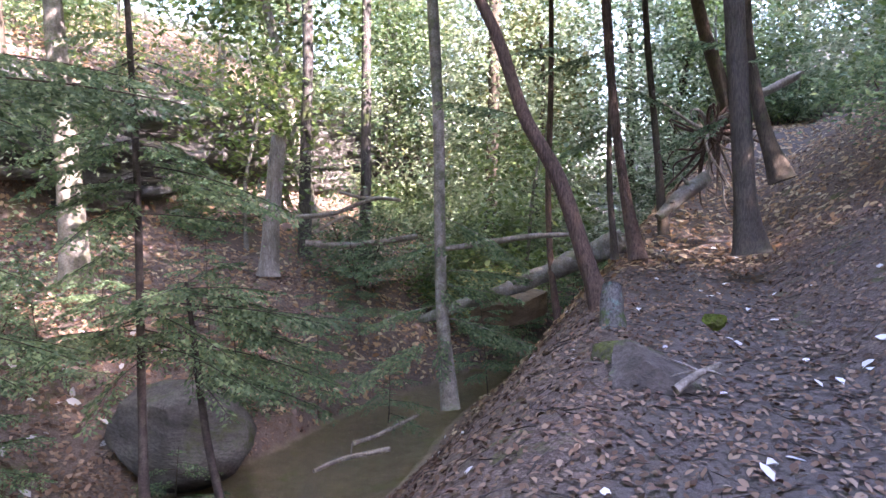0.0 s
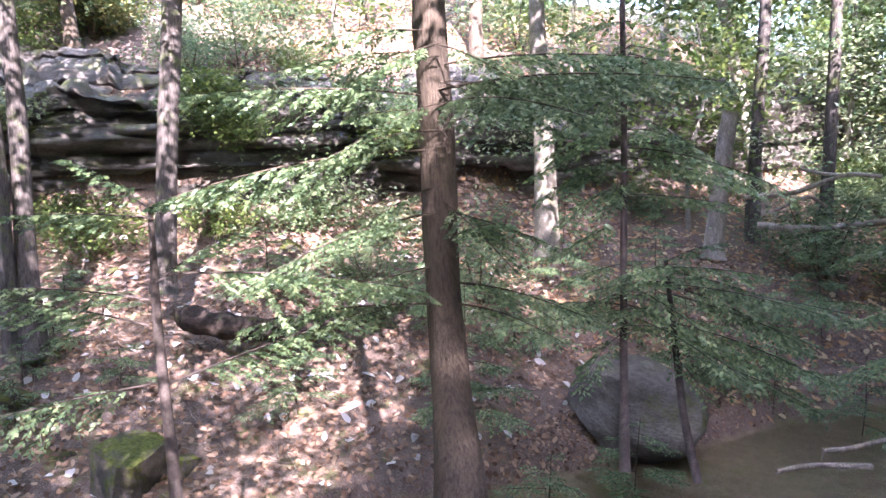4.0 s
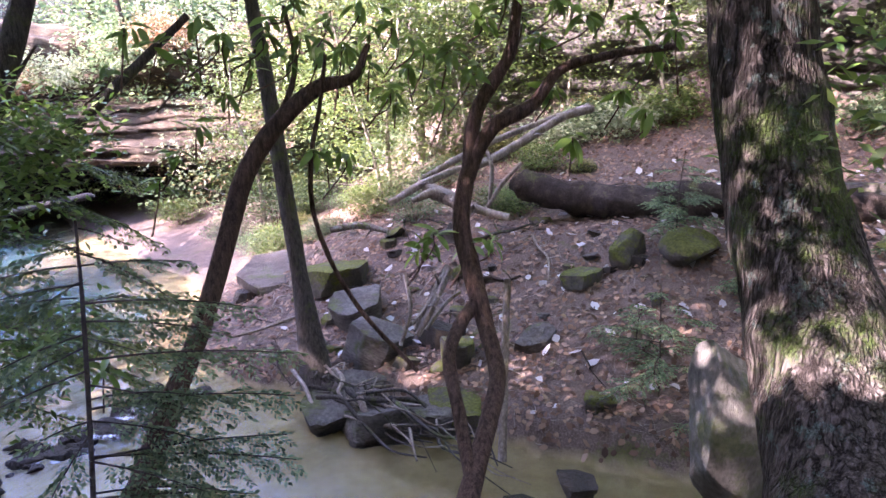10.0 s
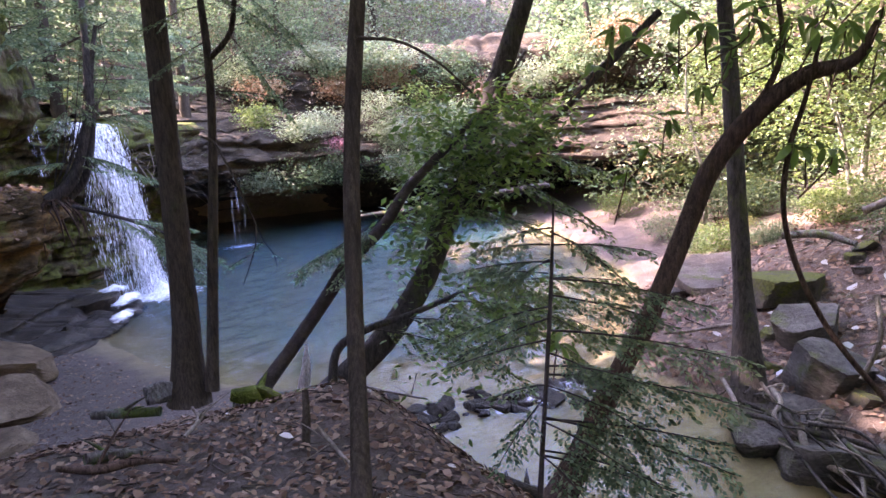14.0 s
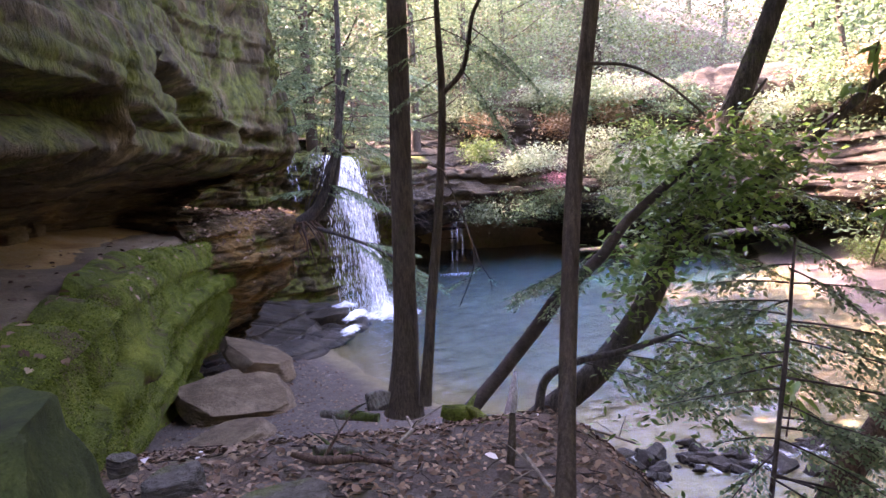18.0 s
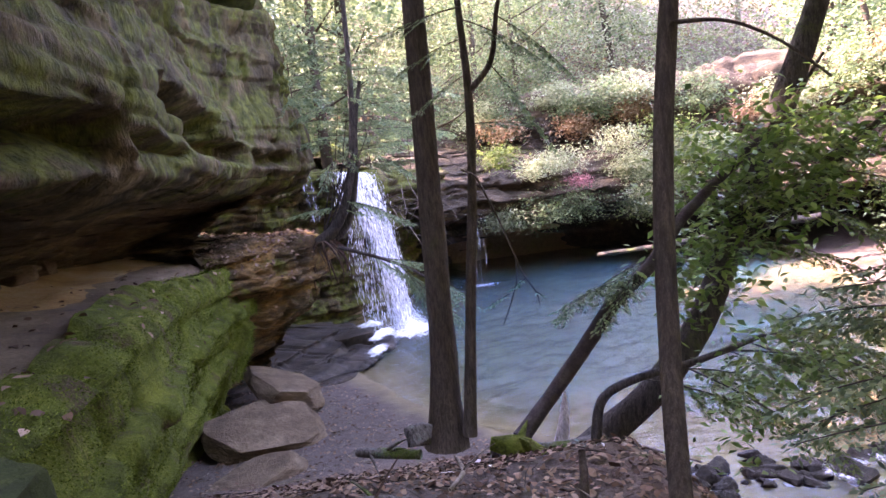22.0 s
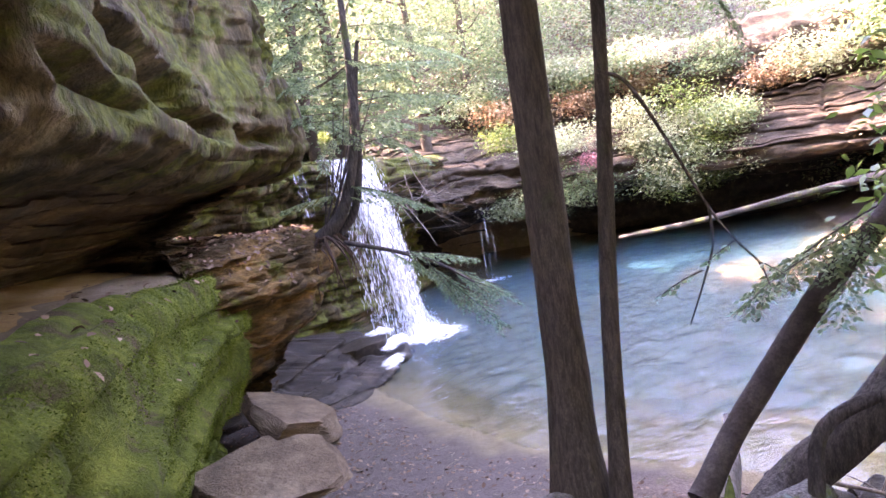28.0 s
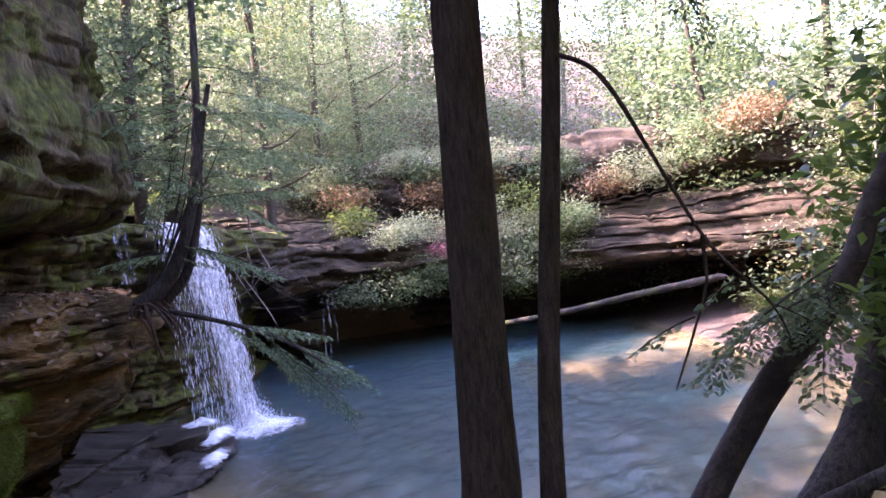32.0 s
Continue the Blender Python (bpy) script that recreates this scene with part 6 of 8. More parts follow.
def kinds(far):
    """Four kinds of tree; the far ones carry fewer, larger leaf sprays."""
    q, l, n_ = (0.45, 1.7, 3) if far else (1.0, 1.0, 7)
    return [
        wood_tree(31, "hemlock_tree", "tall green hemlock in the wood", M_BARK, M_HEMLOCK, 13.0, 0.16, 200, int(46 * q), 0.15 * l, 0.12, n_),
        wood_tree(32, "beech_tree", "grey-barked tree with green leaves in the wood", M_BARKPALE, M_BROAD, 12.0, 0.14, 170, int(44 * q), 0.15 * l, 0.2, n_),
        wood_tree(33, "maple_tree", "tree with yellowing autumn leaves in the wood", M_BARK, M_YELLOW, 11.0, 0.12, 150, int(44 * q), 0.15 * l, 0.2, n_),
        wood_tree(34, "young_tree", "slim young tree with light green leaves", M_BARKPALE, M_BROAD, 6.5, 0.06, 120, int(36 * q), 0.13 * l, 0.1, n_),
    ]


NEAR_KINDS, FAR_KINDS = kinds(False), kinds(True)


def shrub(seed, name, label, material, leaf):
    rs = np.random.RandomState(seed)
    ob = thing(name, label, "shrub", (0, 0, -90), "shrubs of the wood")
    for k in range(5):
        a = rs.rand() * 6.28
        put("stem", tube("stem", [(0, 0, -0.2, 0.018), (0.25 * math.cos(a), 0.25 * math.sin(a), 0.5, 0.014), (0.6 * math.cos(a), 0.6 * math.sin(a), 1.0 + 0.4 * rs.rand(), 0.006)], M_BARKRED, 5, 8), ob)
    cr = put("foliage", crown_mesh("foliage", seed, material, 60, 40, leaf, 0.3, 1.0, 0.6), ob)
    cr.location = (0, 0, 0.85)
    return ob


BUSHES = [shrub(41, "shrub", "green leafy undergrowth shrub on the slope", M_BROAD, 0.11), shrub(42, "hemlock_bush", "low feathery green hemlock growth", M_HEMLOCK, 0.09), shrub(43, "shrub", "yellow-green undergrowth shrub on the slope", M_YELLOW, 0.14)]


def blocked(x, y):
    """Places kept free: the water, the trail, the open banks by the trail."""
    if h1(x, y) < 0.25:
        return True
    if (x - 0.4) ** 2 + (y + 2) ** 2 < 81:
        return True
    if -3 < y < 26 and -2.5 < x - np.interp(y, STN, BANK_X) < (4.6 if y > 6 else 3.2):
        return True
    if -7 < x < 2.5 and 8 < y < 17:
        return True
    if -17 < x < -4 and -20 < y < 9:
        return True
    if -4 < x < 3.5 and -26 < y < -4:
        return True
    return False


def open_slope(x, y):
    """The thinly wooded slope above the dark rock face upstream."""
    return -0.80 < math.atan2(x, y + 2) < -0.17 and y > 8


rs = np.random.RandomState(5)
placed = []
for k in range(4000):
    a, r = rs.rand() * 2 * math.pi, 9 + 48 * rs.rand() ** 0.8
    x, y = r * math.cos(a), r * math.sin(a) - 2
    if blocked(x, y) or (open_slope(x, y) and (k % 3 == 0 or math.hypot(x, y) < 19)) or any((x - q[0]) ** 2 + (y - q[1]) ** 2 < (1.9 + 0.025 * r) ** 2 for q in placed):
        continue
    placed.append((x, y))
    if len(placed) > 250:
        break
for k, (x, y) in enumerate(placed):
    src = (NEAR_KINDS if math.hypot(x, y + 2) < 19 else FAR_KINDS)[int(rs.choice(4, p=[0.36, 0.26, 0.16, 0.22]))]
    m = pose(x, y, h1(x, y) - 0.05, 4 * rs.randn(), 4 * rs.randn(), 360 * rs.rand())
    c = copy_thing(src, m)
    s = 0.75 + 0.5 * rs.rand()
    c.scale = (s, s, s)
n = 0
for k in range(3000):
    a, r = rs.rand() * 2 * math.pi, 11 + 28 * rs.rand()
    x, y = r * math.cos(a), r * math.sin(a) - 2
    if blocked(x, y) or (open_slope(x, y) and k % 3):
        continue
    c = copy_thing(BUSHES[int(rs.choice(3, p=[0.36, 0.6, 0.04]))], pose(x, y, h1(x, y), 0, 0, 360 * rs.rand()))
    s = 0.7 + 0.9 * rs.rand()
    c.scale = (s, s, s * 0.9)
    n += 1
    if n > 330:
        break
for k in range(28):
    x, y = -12.8 - 5.0 * rs.rand(), -15.5 + 14.0 * rs.rand()
    if h1(x, y) < 0.3:
        continue
    c = copy_thing(BUSHES[(0, 1, 2, 1, 0)[k % 5]], pose(x, y, h1(x, y) - 0.1, 0, 0, 360 * rs.rand()))
    s = 0.28 + 0.4 * rs.rand()
    c.scale = (s, s, s * 0.9)
for k in range(9):
    x, y = -13.0 - 4.5 * rs.rand(), -15.0 + 13.0 * rs.rand()
    if h1(x, y) < 0.3:
        continue
    c = copy_thing(NEAR_KINDS[3], pose(x, y, h1(x, y) - 0.05, 5 * rs.randn(), 5 * rs.randn(), 360 * rs.rand()))
    s = 0.6 + 0.4 * rs.rand()
    c.scale = (s, s, s)
for src in NEAR_KINDS + FAR_KINDS + BUSHES:
    for o in (*src.children_recursive, src):
        bpy.data.objects.remove(o)

for seed_, x_, y_, s_ in ((35, 2.2, -19.6, 1.15), (36, -0.2, -24.2, 1.1), (37, -4.6, -29.4, 1.2), (40, -7.6, -33.0, 1.15), (41, -10.5, -35.5, 1.2), (38, 4.4, -22.6, 1.2), (39, 1.6, -27.0, 1.15)):
    c = wood_tree(seed_, "hemlock_tree", "green hemlock on the ledge above the waterfall", M_BARK, M_HEMLOCK, 12.0, 0.13, 210, 60, 0.11, 0.06)
    c.location = (x_, y_, 4.5)
    c.scale = (s_, s_, s_)


# added trees, out of view, that block the sun from the far bank
for k, (x_, y_, z_, s_) in enumerate(((3.6, -16.0, 9.8, 1.0), (6.6, -17.6, 11.6, 1.2), (5.8, -20.2, 9.4, 1.1))):
    c = wood_tree(310 + k, "hemlock_tree", "unseen hemlock added on the cliff top to shade the far bank", M_BARK, M_HEMLOCK, 13.0, 0.17, 190, 40, 0.22, 0.15)
    c.location = (x_, y_, z_)
    c.scale = (s_ * 1.15, s_ * 1.15, s_)
# unseen beeches, put up the hill only to throw shade on the trail
for k, (x_, y_, s_) in enumerate(((13.0, 0.0, 1.1), (16.5, 0.5, 1.2), (12.0, -3.6, 1.1))):
    c = wood_tree(330 + k, "beech_tree", "unseen beech added on the hill to shade the trail", M_BARKPALE, M_BROAD, 13.0, 0.17, 190, 40, 0.22, 0.2)
    c.location = (x_, y_, h1(x_, y_))
    c.scale = (s_ * 1.15, s_ * 1.15, s_)


# ---- waterfall ----
def waterfall():
    rs = np.random.RandomState(9)
    ob = thing("waterfall", "white waterfall dropping off the ledge into the pool", "waterfall")
    lip_a, lip_b = np.array((0.3, -19.5, 4.72)), np.array((-1.25, -20.9, 4.6))
    sd = (lip_b - lip_a) / np.linalg.norm(lip_b - lip_a)
    out = np.array((-0.72, 0.62, 0))

    def sheet(name, lo, hi, lo2, hi2, reach, foot, k, back=0.0, mat=None):
        """A torn curtain between two lip places, narrowing or spreading to the foot."""
        nu, nv = 22, 40
        v = []
        for t in np.linspace(0, 1, nv):
            for s in np.linspace(0, 1, nu):
                u = (lo + (hi - lo) * s) * (1 - t) + (lo2 + (hi2 - lo2) * s) * t
                p = lip_a * (1 - u) + lip_b * u
                w = 0.10 * (fbm(np.array(s * 7 + k), np.array(t * 1.5), np.array(k * 1.0), 3))
                fall = (4.66 - foot) * t ** 1.6
                v.append(p + out * (reach * t ** 0.8 + w - back) - np.array((0, 0, fall)))
        put(name, mesh_of(name, v, grid_faces(nv, nu), mat or M_FOAM), ob)

    sheet("main_stream", 0.34, 0.96, 0.72, 1.06, 1.0, 0.05, 1.0)
    sheet("main_stream", 0.42, 0.92, 0.76, 1.02, 1.1, 0.05, 4.0)
    sheet("main_stream", 0.50, 0.86, 0.80, 1.00, 0.95, 0.05, 7.0)
    sheet("main_stream", 0.30, 0.70, 0.70, 0.94, 0.85, 0.1, 9.0)
    sheet("side_stream", 0.16, 0.42, 0.30, 0.62, 0.6, 0.3, 12.0, mat=M_VEIL)
    sheet("side_stream", 0.26, 0.52, 0.44, 0.74, 0.7, 0.2, 14.0, mat=M_VEIL)
    sheet("side_stream", -0.26, -0.10, -0.26, -0.10, 0.30, 3.35, 15.0, mat=M_VEIL)
    sheet("side_stream", 0.90, 1.06, 1.02, 1.20, 0.8, 0.1, 18.0, mat=M_VEIL)
    # drops torn off the curtain
    n = 1500
    u, t = 0.15 + 0.95 * rs.rand(n), rs.rand(n) ** 0.6
    p = lip_a + np.outer(u, lip_b - lip_a) + np.outer((0.7 + 0.5 * rs.rand(n)) * t ** 0.8, out)
    p[:, 2] = 4.6 - 4.5 * t ** 1.6 + 0.1 * rs.randn(n)
    q = leaf_quads(rs, p, np.tile((0, 0, -1.0), (n, 1)) + rs.randn(n, 3) * 0.08, rs.randn(n, 3), 0.14, 0.012)
    put("spray", quads("spray", q, M_FROTH), ob)["kind"] = "stuff"
    # splash at the foot, and froth spreading over the pool
    n = 2600
    p = np.array((-1.85, -20.2, 0.02)) + rs.randn(n, 3) * np.array((0.30, 0.34, 0.0))
    p[:, 2] = 0.03 + np.abs(rs.randn(n)) * 0.30 * np.exp(-((p[:, 0] + 1.85) ** 2 + (p[:, 1] + 20.2) ** 2) * 2.2)
    put("splash", quads("splash", leaf_quads(rs, p, rs.randn(n, 3) * (1, 1, 0.8), rs.randn(n, 3), 0.035, 0.025), M_FROTH), ob)["kind"] = "stuff"

    def froth(name, cx, cy, z, rx, ry, turn, hump, dense):
        """A round or long patch of froth, thin at its rim."""
        v, th = [], []
        for r in np.linspace(0.001, 1, 18):
            for a in np.arange(36) * 2 * math.pi / 36:
                x, y = rx * r * math.cos(a), ry * r * math.sin(a)
                v.append((cx + x * math.cos(turn) - y * math.sin(turn), cy + x * math.sin(turn) + y * math.cos(turn), z + hump * (1 - r) ** 2))
                th.append(dense * (1 - r ** 1.4))
        me = mesh_of(name, v, grid_faces(18, 36, True), M_FOAMSHEET)
        me.attributes.new("thick", "FLOAT", "POINT").data.foreach_set("value", np.array(th, np.float32))
        put(name, me, ob)

    froth("foam", -1.95, -20.05, 0.02, 1.25, 1.05, 0.4, 0.22, 0.62)
    froth("foam", -1.9, -20.1, 0.05, 0.7, 0.6, 0.0, 0.35, 0.6)
    froth("ledge_stream", -0.95, -18.9, 0.30, 0.38, 1.1, -0.35, 0.16, 0.6)
    froth("ledge_stream", -0.75, -17.9, 0.14, 0.30, 0.8, -0.3, 0.12, 0.6)
    froth("ledge_stream", -0.75, -19.7, 0.42, 0.5, 0.5, 0.0, 0.15, 0.6)
    # thin second fall by the cave
    ob2 = thing("small_waterfall", "thin trickle of water falling before the cave", "waterfall")
    for k in range(3):
        v = [(-5.75 + 0.2 * k + 0.10 * s + 0.02 * math.sin(t * 9 + k), -26.2 + 0.1 * s, 2.6 - 2.6 * t) for t in np.linspace(0, 1, 20) for s in (0, 0.5, 1)]
        put("stream", mesh_of("stream", v, grid_faces(20, 3), M_VEIL), ob2)
    n = 260
    p = np.array((-5.5, -26.1, 0.02)) + rs.randn(n, 3) * np.array((0.3, 0.16, 0.0))
    put("splash", quads("splash", leaf_quads(rs, p, rs.randn(n, 3) * (1, 1, 0.1), np.tile((0, 0, 1.0), (n, 1)), 0.05, 0.04), M_FROTH), ob2)["kind"] = "stuff"
    return ob


waterfall()


# ---- stones, litter ----
def stones(name, n, where, size, material, label, group, seed, flat=0.6):
    rs = np.random.RandomState(seed)
    src = [boulder(name, (0, 0, -80), (1, 1, flat), (0, 0, 0), material, label, seed + k, category="stone") for k in range(3)]
    for k in range(n):
        x, y, z = where(rs)
        s = size[0] + (size[1] - size[0]) * rs.rand() ** 1.6
        c = copy_thing(src[k % 3], pose(x, y, z + s * 0.1, 12 * rs.randn(), 12 * rs.randn(), 360 * rs.rand()))
        c.scale = (s, s * (0.7 + 0.5 * rs.rand()), s * (0.6 + 0.5 * rs.rand()))
        c["group"] = group
    for o in src:
        bpy.data.objects.remove(o)


def riffle(rs):
    t = rs.rand()
    x = -2.9 - 4.6 * t
    y = -9.15 + 0.5 * t * t + 0.28 * rs.randn()
    return x, y, -0.03


def west_bank(rs):
    while True:
        x, y = -8 - 7 * rs.rand(), -8 + 18 * rs.rand()
        z = h1(x, y)
        if z > 0.2:
            return x, y, z


stones("riffle_stone", 90, riffle, (0.08, 0.26), M_DARKROCK, "wet black stone in the riffle", "stones across the creek", 51)
stones("mossy_stone", 40, west_bank, (0.12, 0.38), M_MOSSROCK, "mossy stone among fallen leaves", "stones of the far bank", 61)


def litter(name, n, box, leaf, material, label, seed, lift=0.012, test=None):
    rs = np.random.RandomState(seed)
    x = box[0] + (box[1] - box[0]) * rs.rand(n)
    y = box[2] + (box[3] - box[2]) * rs.rand(n)
    z = height(x, y)
    ok = z > 0.05
    x, y, z = x[ok], y[ok], z[ok]
    e = 0.08
    nx, ny = (height(x - e, y) - height(x + e, y)) / (2 * e), (height(x, y - e) - height(x, y + e)) / (2 * e)
    nr = np.stack([nx, ny, 1 + 0 * nx], 1) + rs.randn(len(x), 3) * 0.25
    nr /= np.linalg.norm(nr, axis=1)[:, None]
    d = np.cross(nr, rs.randn(len(x), 3))
    q = oval_leaves(rs, np.stack([x, y, z + lift + 0.02 * rs.rand(len(x))], 1), d, nr, leaf, leaf * 0.62)
    return tagged(put(name, quads(name, q, material)), label, "leaves", kind="stuff")


litter("leaf_litter", 105000, (-5, 13, -9, 21), 0.07, M_LITTER, "brown fallen leaves covering the near bank", 71)
litter("leaf_litter_far", 42000, (-17, -4, -12, 18), 0.11, M_LITTER, "brown fallen leaves covering the far bank", 72)
litter("pale_leaves", 700, (-15, -5, -8, 14), 0.20, M_PALELEAF, "large pale fallen leaves lying on the far bank", 73)
litter("pale_leaves_trail", 260, (-3, 7, -8, 14), 0.11, M_PALELEAF, "pale dry fallen leaves lying on the trail", 74)
litter("leaf_litter_platform", 9000, (-2.6, 3.2, -8.4, -0.5), 0.05, M_LITTER, "brown fallen leaves strewn over the trail platform", 77)
litter("leaf_litter_beach", 5000, (-3.6, 3.2, -19, -8.5), 0.07, M_LITTER, "brown fallen leaves scattered on the beach", 75)
litter("leaf_litter_slope", 26000, (-24, 12, 12, 34), 0.16, M_RUSSET, "russet fallen leaves on the creek slopes", 76)


def twig_litter(name, n, box, length, material, label, seed):
    """Thin broken twigs strewn over the ground."""
    rs = np.random.RandomState(seed)
    x, y = box[0] + (box[1] - box[0]) * rs.rand(n), box[2] + (box[3] - box[2]) * rs.rand(n)
    z = height(x, y)
    ok = z > 0.05
    x, y, z = x[ok], y[ok], z[ok]
    n = len(x)
    a = rs.rand(n) * 2 * math.pi
    L = length * (0.3 + rs.rand(n) ** 2)
    ex, ey = x + L * np.cos(a), y + L * np.sin(a)
    p, e = np.stack([x, y, z + 0.015], 1), np.stack([ex, ey, height(ex, ey) + 0.02 + 0.03 * rs.rand(n)], 1)
    m_ = (p + e) / 2 + rs.randn(n, 3) * np.array((0.02, 0.02, 0.006))
    w = 0.003 + 0.004 * rs.rand(n)[:, None]
    sd = np.stack([-np.sin(a), np.cos(a), 0 * a], 1) * w
    up = np.array((0, 0, 1.0)) * w
    faces = []
    for q0, q1 in ((sd, up), (up, -sd), (-sd, -up), (-up, sd)):
        faces += [np.stack([p + q0, m_ + q0, m_ + q1, p + q1], 1), np.stack([m_ + q0, e + q0 * 0.4, e + q1 * 0.4, m_ + q1], 1)]
    return tagged(put(name, quads(name, np.concatenate(faces), material)), label, "twigs", kind="stuff")


twig_litter("twig_litter", 1500, (-2.6, 3.4, -8.6, 0.5), 0.3, M_STEM, "thin dark twigs strewn over the trail platform", 171)
twig_litter("twig_litter_trail", 1300, (-0.5, 8, 2, 13), 0.3, M_STEM, "thin dark twigs strewn over the trail", 172)
twig_litter("twig_litter_far", 2600, (-15, -7, -12, 9), 0.5, M_DEADWOOD, "thin grey twigs strewn over the far bank", 173)
twig_litter("twig_litter_beach", 350, (-2.5, 3, -17, -8.5), 0.25, M_DEADWOOD, "thin grey twigs on the beach", 174)


def leaf_cloud(name, n_clumps, per, leaf, material, label, seed, region, lift, spread=0.55):
    """Understorey of the wood as one body of many small leaves in ragged sprays."""
    rs = np.random.RandomState(seed)
    c = []
    while len(c) < n_clumps:
        a, r = region[0] + (region[1] - region[0]) * rs.rand(), region[2] + (region[3] - region[2]) * rs.rand()
        x, y = r * math.sin(a), r * math.cos(a) - 2
        if not blocked(x, y) and not (open_slope(x, y) and rs.rand() < 0.45):
            c.append((x, y, r))
    c = np.array(c)
    z = height(c[:, 0], c[:, 1]) + lift[0] + (lift[1] - lift[0]) * rs.rand(n_clumps) ** 1.3
    grow = np.repeat(c[:, 2] / 24.0, per)[:, None]
    p = np.repeat(np.stack([c[:, 0], c[:, 1], z], 1), per, 0) + rs.randn(n_clumps * per, 3) * np.array((spread, spread, spread * 0.4)) * (0.5 + 0.5 * grow)
    d_ = rs.randn(len(p), 3) * np.array((1, 1, 0.4)) - np.array((0, 0, 0.25))
    q = leaf_quads(rs, p, d_, np.array((0, 0, 1.0)) + rs.randn(len(p), 3) * 0.6, 1.0, 0.5)
    q = p[:, None, :] + (q - p[:, None, :]) * (leaf * (0.5 + 0.5 * grow))[:, :, None]
    return tagged(put(name, quads(name, q, material)), label, "foliage", kind="stuff")


PI = math.pi
# the paler clouds have sunlight painted into their leaf colour
leaf_cloud("far_foliage_green", 1500, 60, 0.16, M_HEMLOCK, "green hemlock sprays filling the wood behind the creek", 81, (-0.75 * PI, 0.45 * PI, 15, 44), (0.3, 9))
leaf_cloud("far_foliage_pale", 1500, 60, 0.18, M_SUNPALED, "green leaves filling the far hillside, paled as if sunlit", 82, (-0.5 * PI, -1.25 * PI, 22, 52), (0.3, 8))
leaf_cloud("far_foliage_leafy", 1100, 60, 0.16, M_SUNPALED, "green leaves of the wood beyond the trail, paled as if sunlit", 83, (-0.35 * PI, 0.4 * PI, 15, 46), (0.3, 10))
leaf_cloud("far_foliage_russet", 420, 50, 0.17, M_RUSSET, "russet autumn leaves on the far hillside", 84, (-0.3 * PI, -1.25 * PI, 22, 50), (0.2, 4))
leaf_cloud("far_foliage_yellow", 260, 50, 0.15, M_YELLOW, "yellow turning leaves among the green wood", 85, (-1.2 * PI, 0.4 * PI, 16, 44), (1.0, 9))

leaf_cloud("far_foliage_north", 1000, 60, 0.17, M_SUNPALED, "green leaves of the wood up the creek", 86, (-0.12 * PI, 0.25 * PI, 24, 60), (0.3, 15))
leaf_cloud("far_foliage_valley", 700, 60, 0.17, M_HEMLOCK, "green hemlock sprays of the wood up the creek", 87, (-0.12 * PI, 0.25 * PI, 22, 55), (0.3, 12))
leaf_cloud("far_foliage_south", 1000, 60, 0.16, M_BROAD, "green leaves of the wood above the waterfall", 88, (-0.6 * PI, -1.2 * PI, 30, 50), (0.3, 12))

leaf_cloud("far_foliage_trail", 1900, 60, 0.18, M_SUNPALED, "green leaves of the wood beyond the trail's bend", 89, (-0.02 * PI, 0.17 * PI, 26, 38), (0.3, 20), 0.9)

leaf_cloud("far_foliage_bend", 2000, 60, 0.17, M_SUNPALED, "green leaves of the wood closing the valley upstream, paled as if sunlit", 92, (-0.15 * PI, 0.09 * PI, 38, 56), (0.5, 26), 1.1)

leaf_cloud("far_foliage_hill", 1700, 60, 0.15, M_SUNPALED, "undergrowth on the hill above the cave, paled as if sunlit", 90, (-0.55 * PI, -1.12 * PI, 31, 47), (0.2, 6), 0.8)


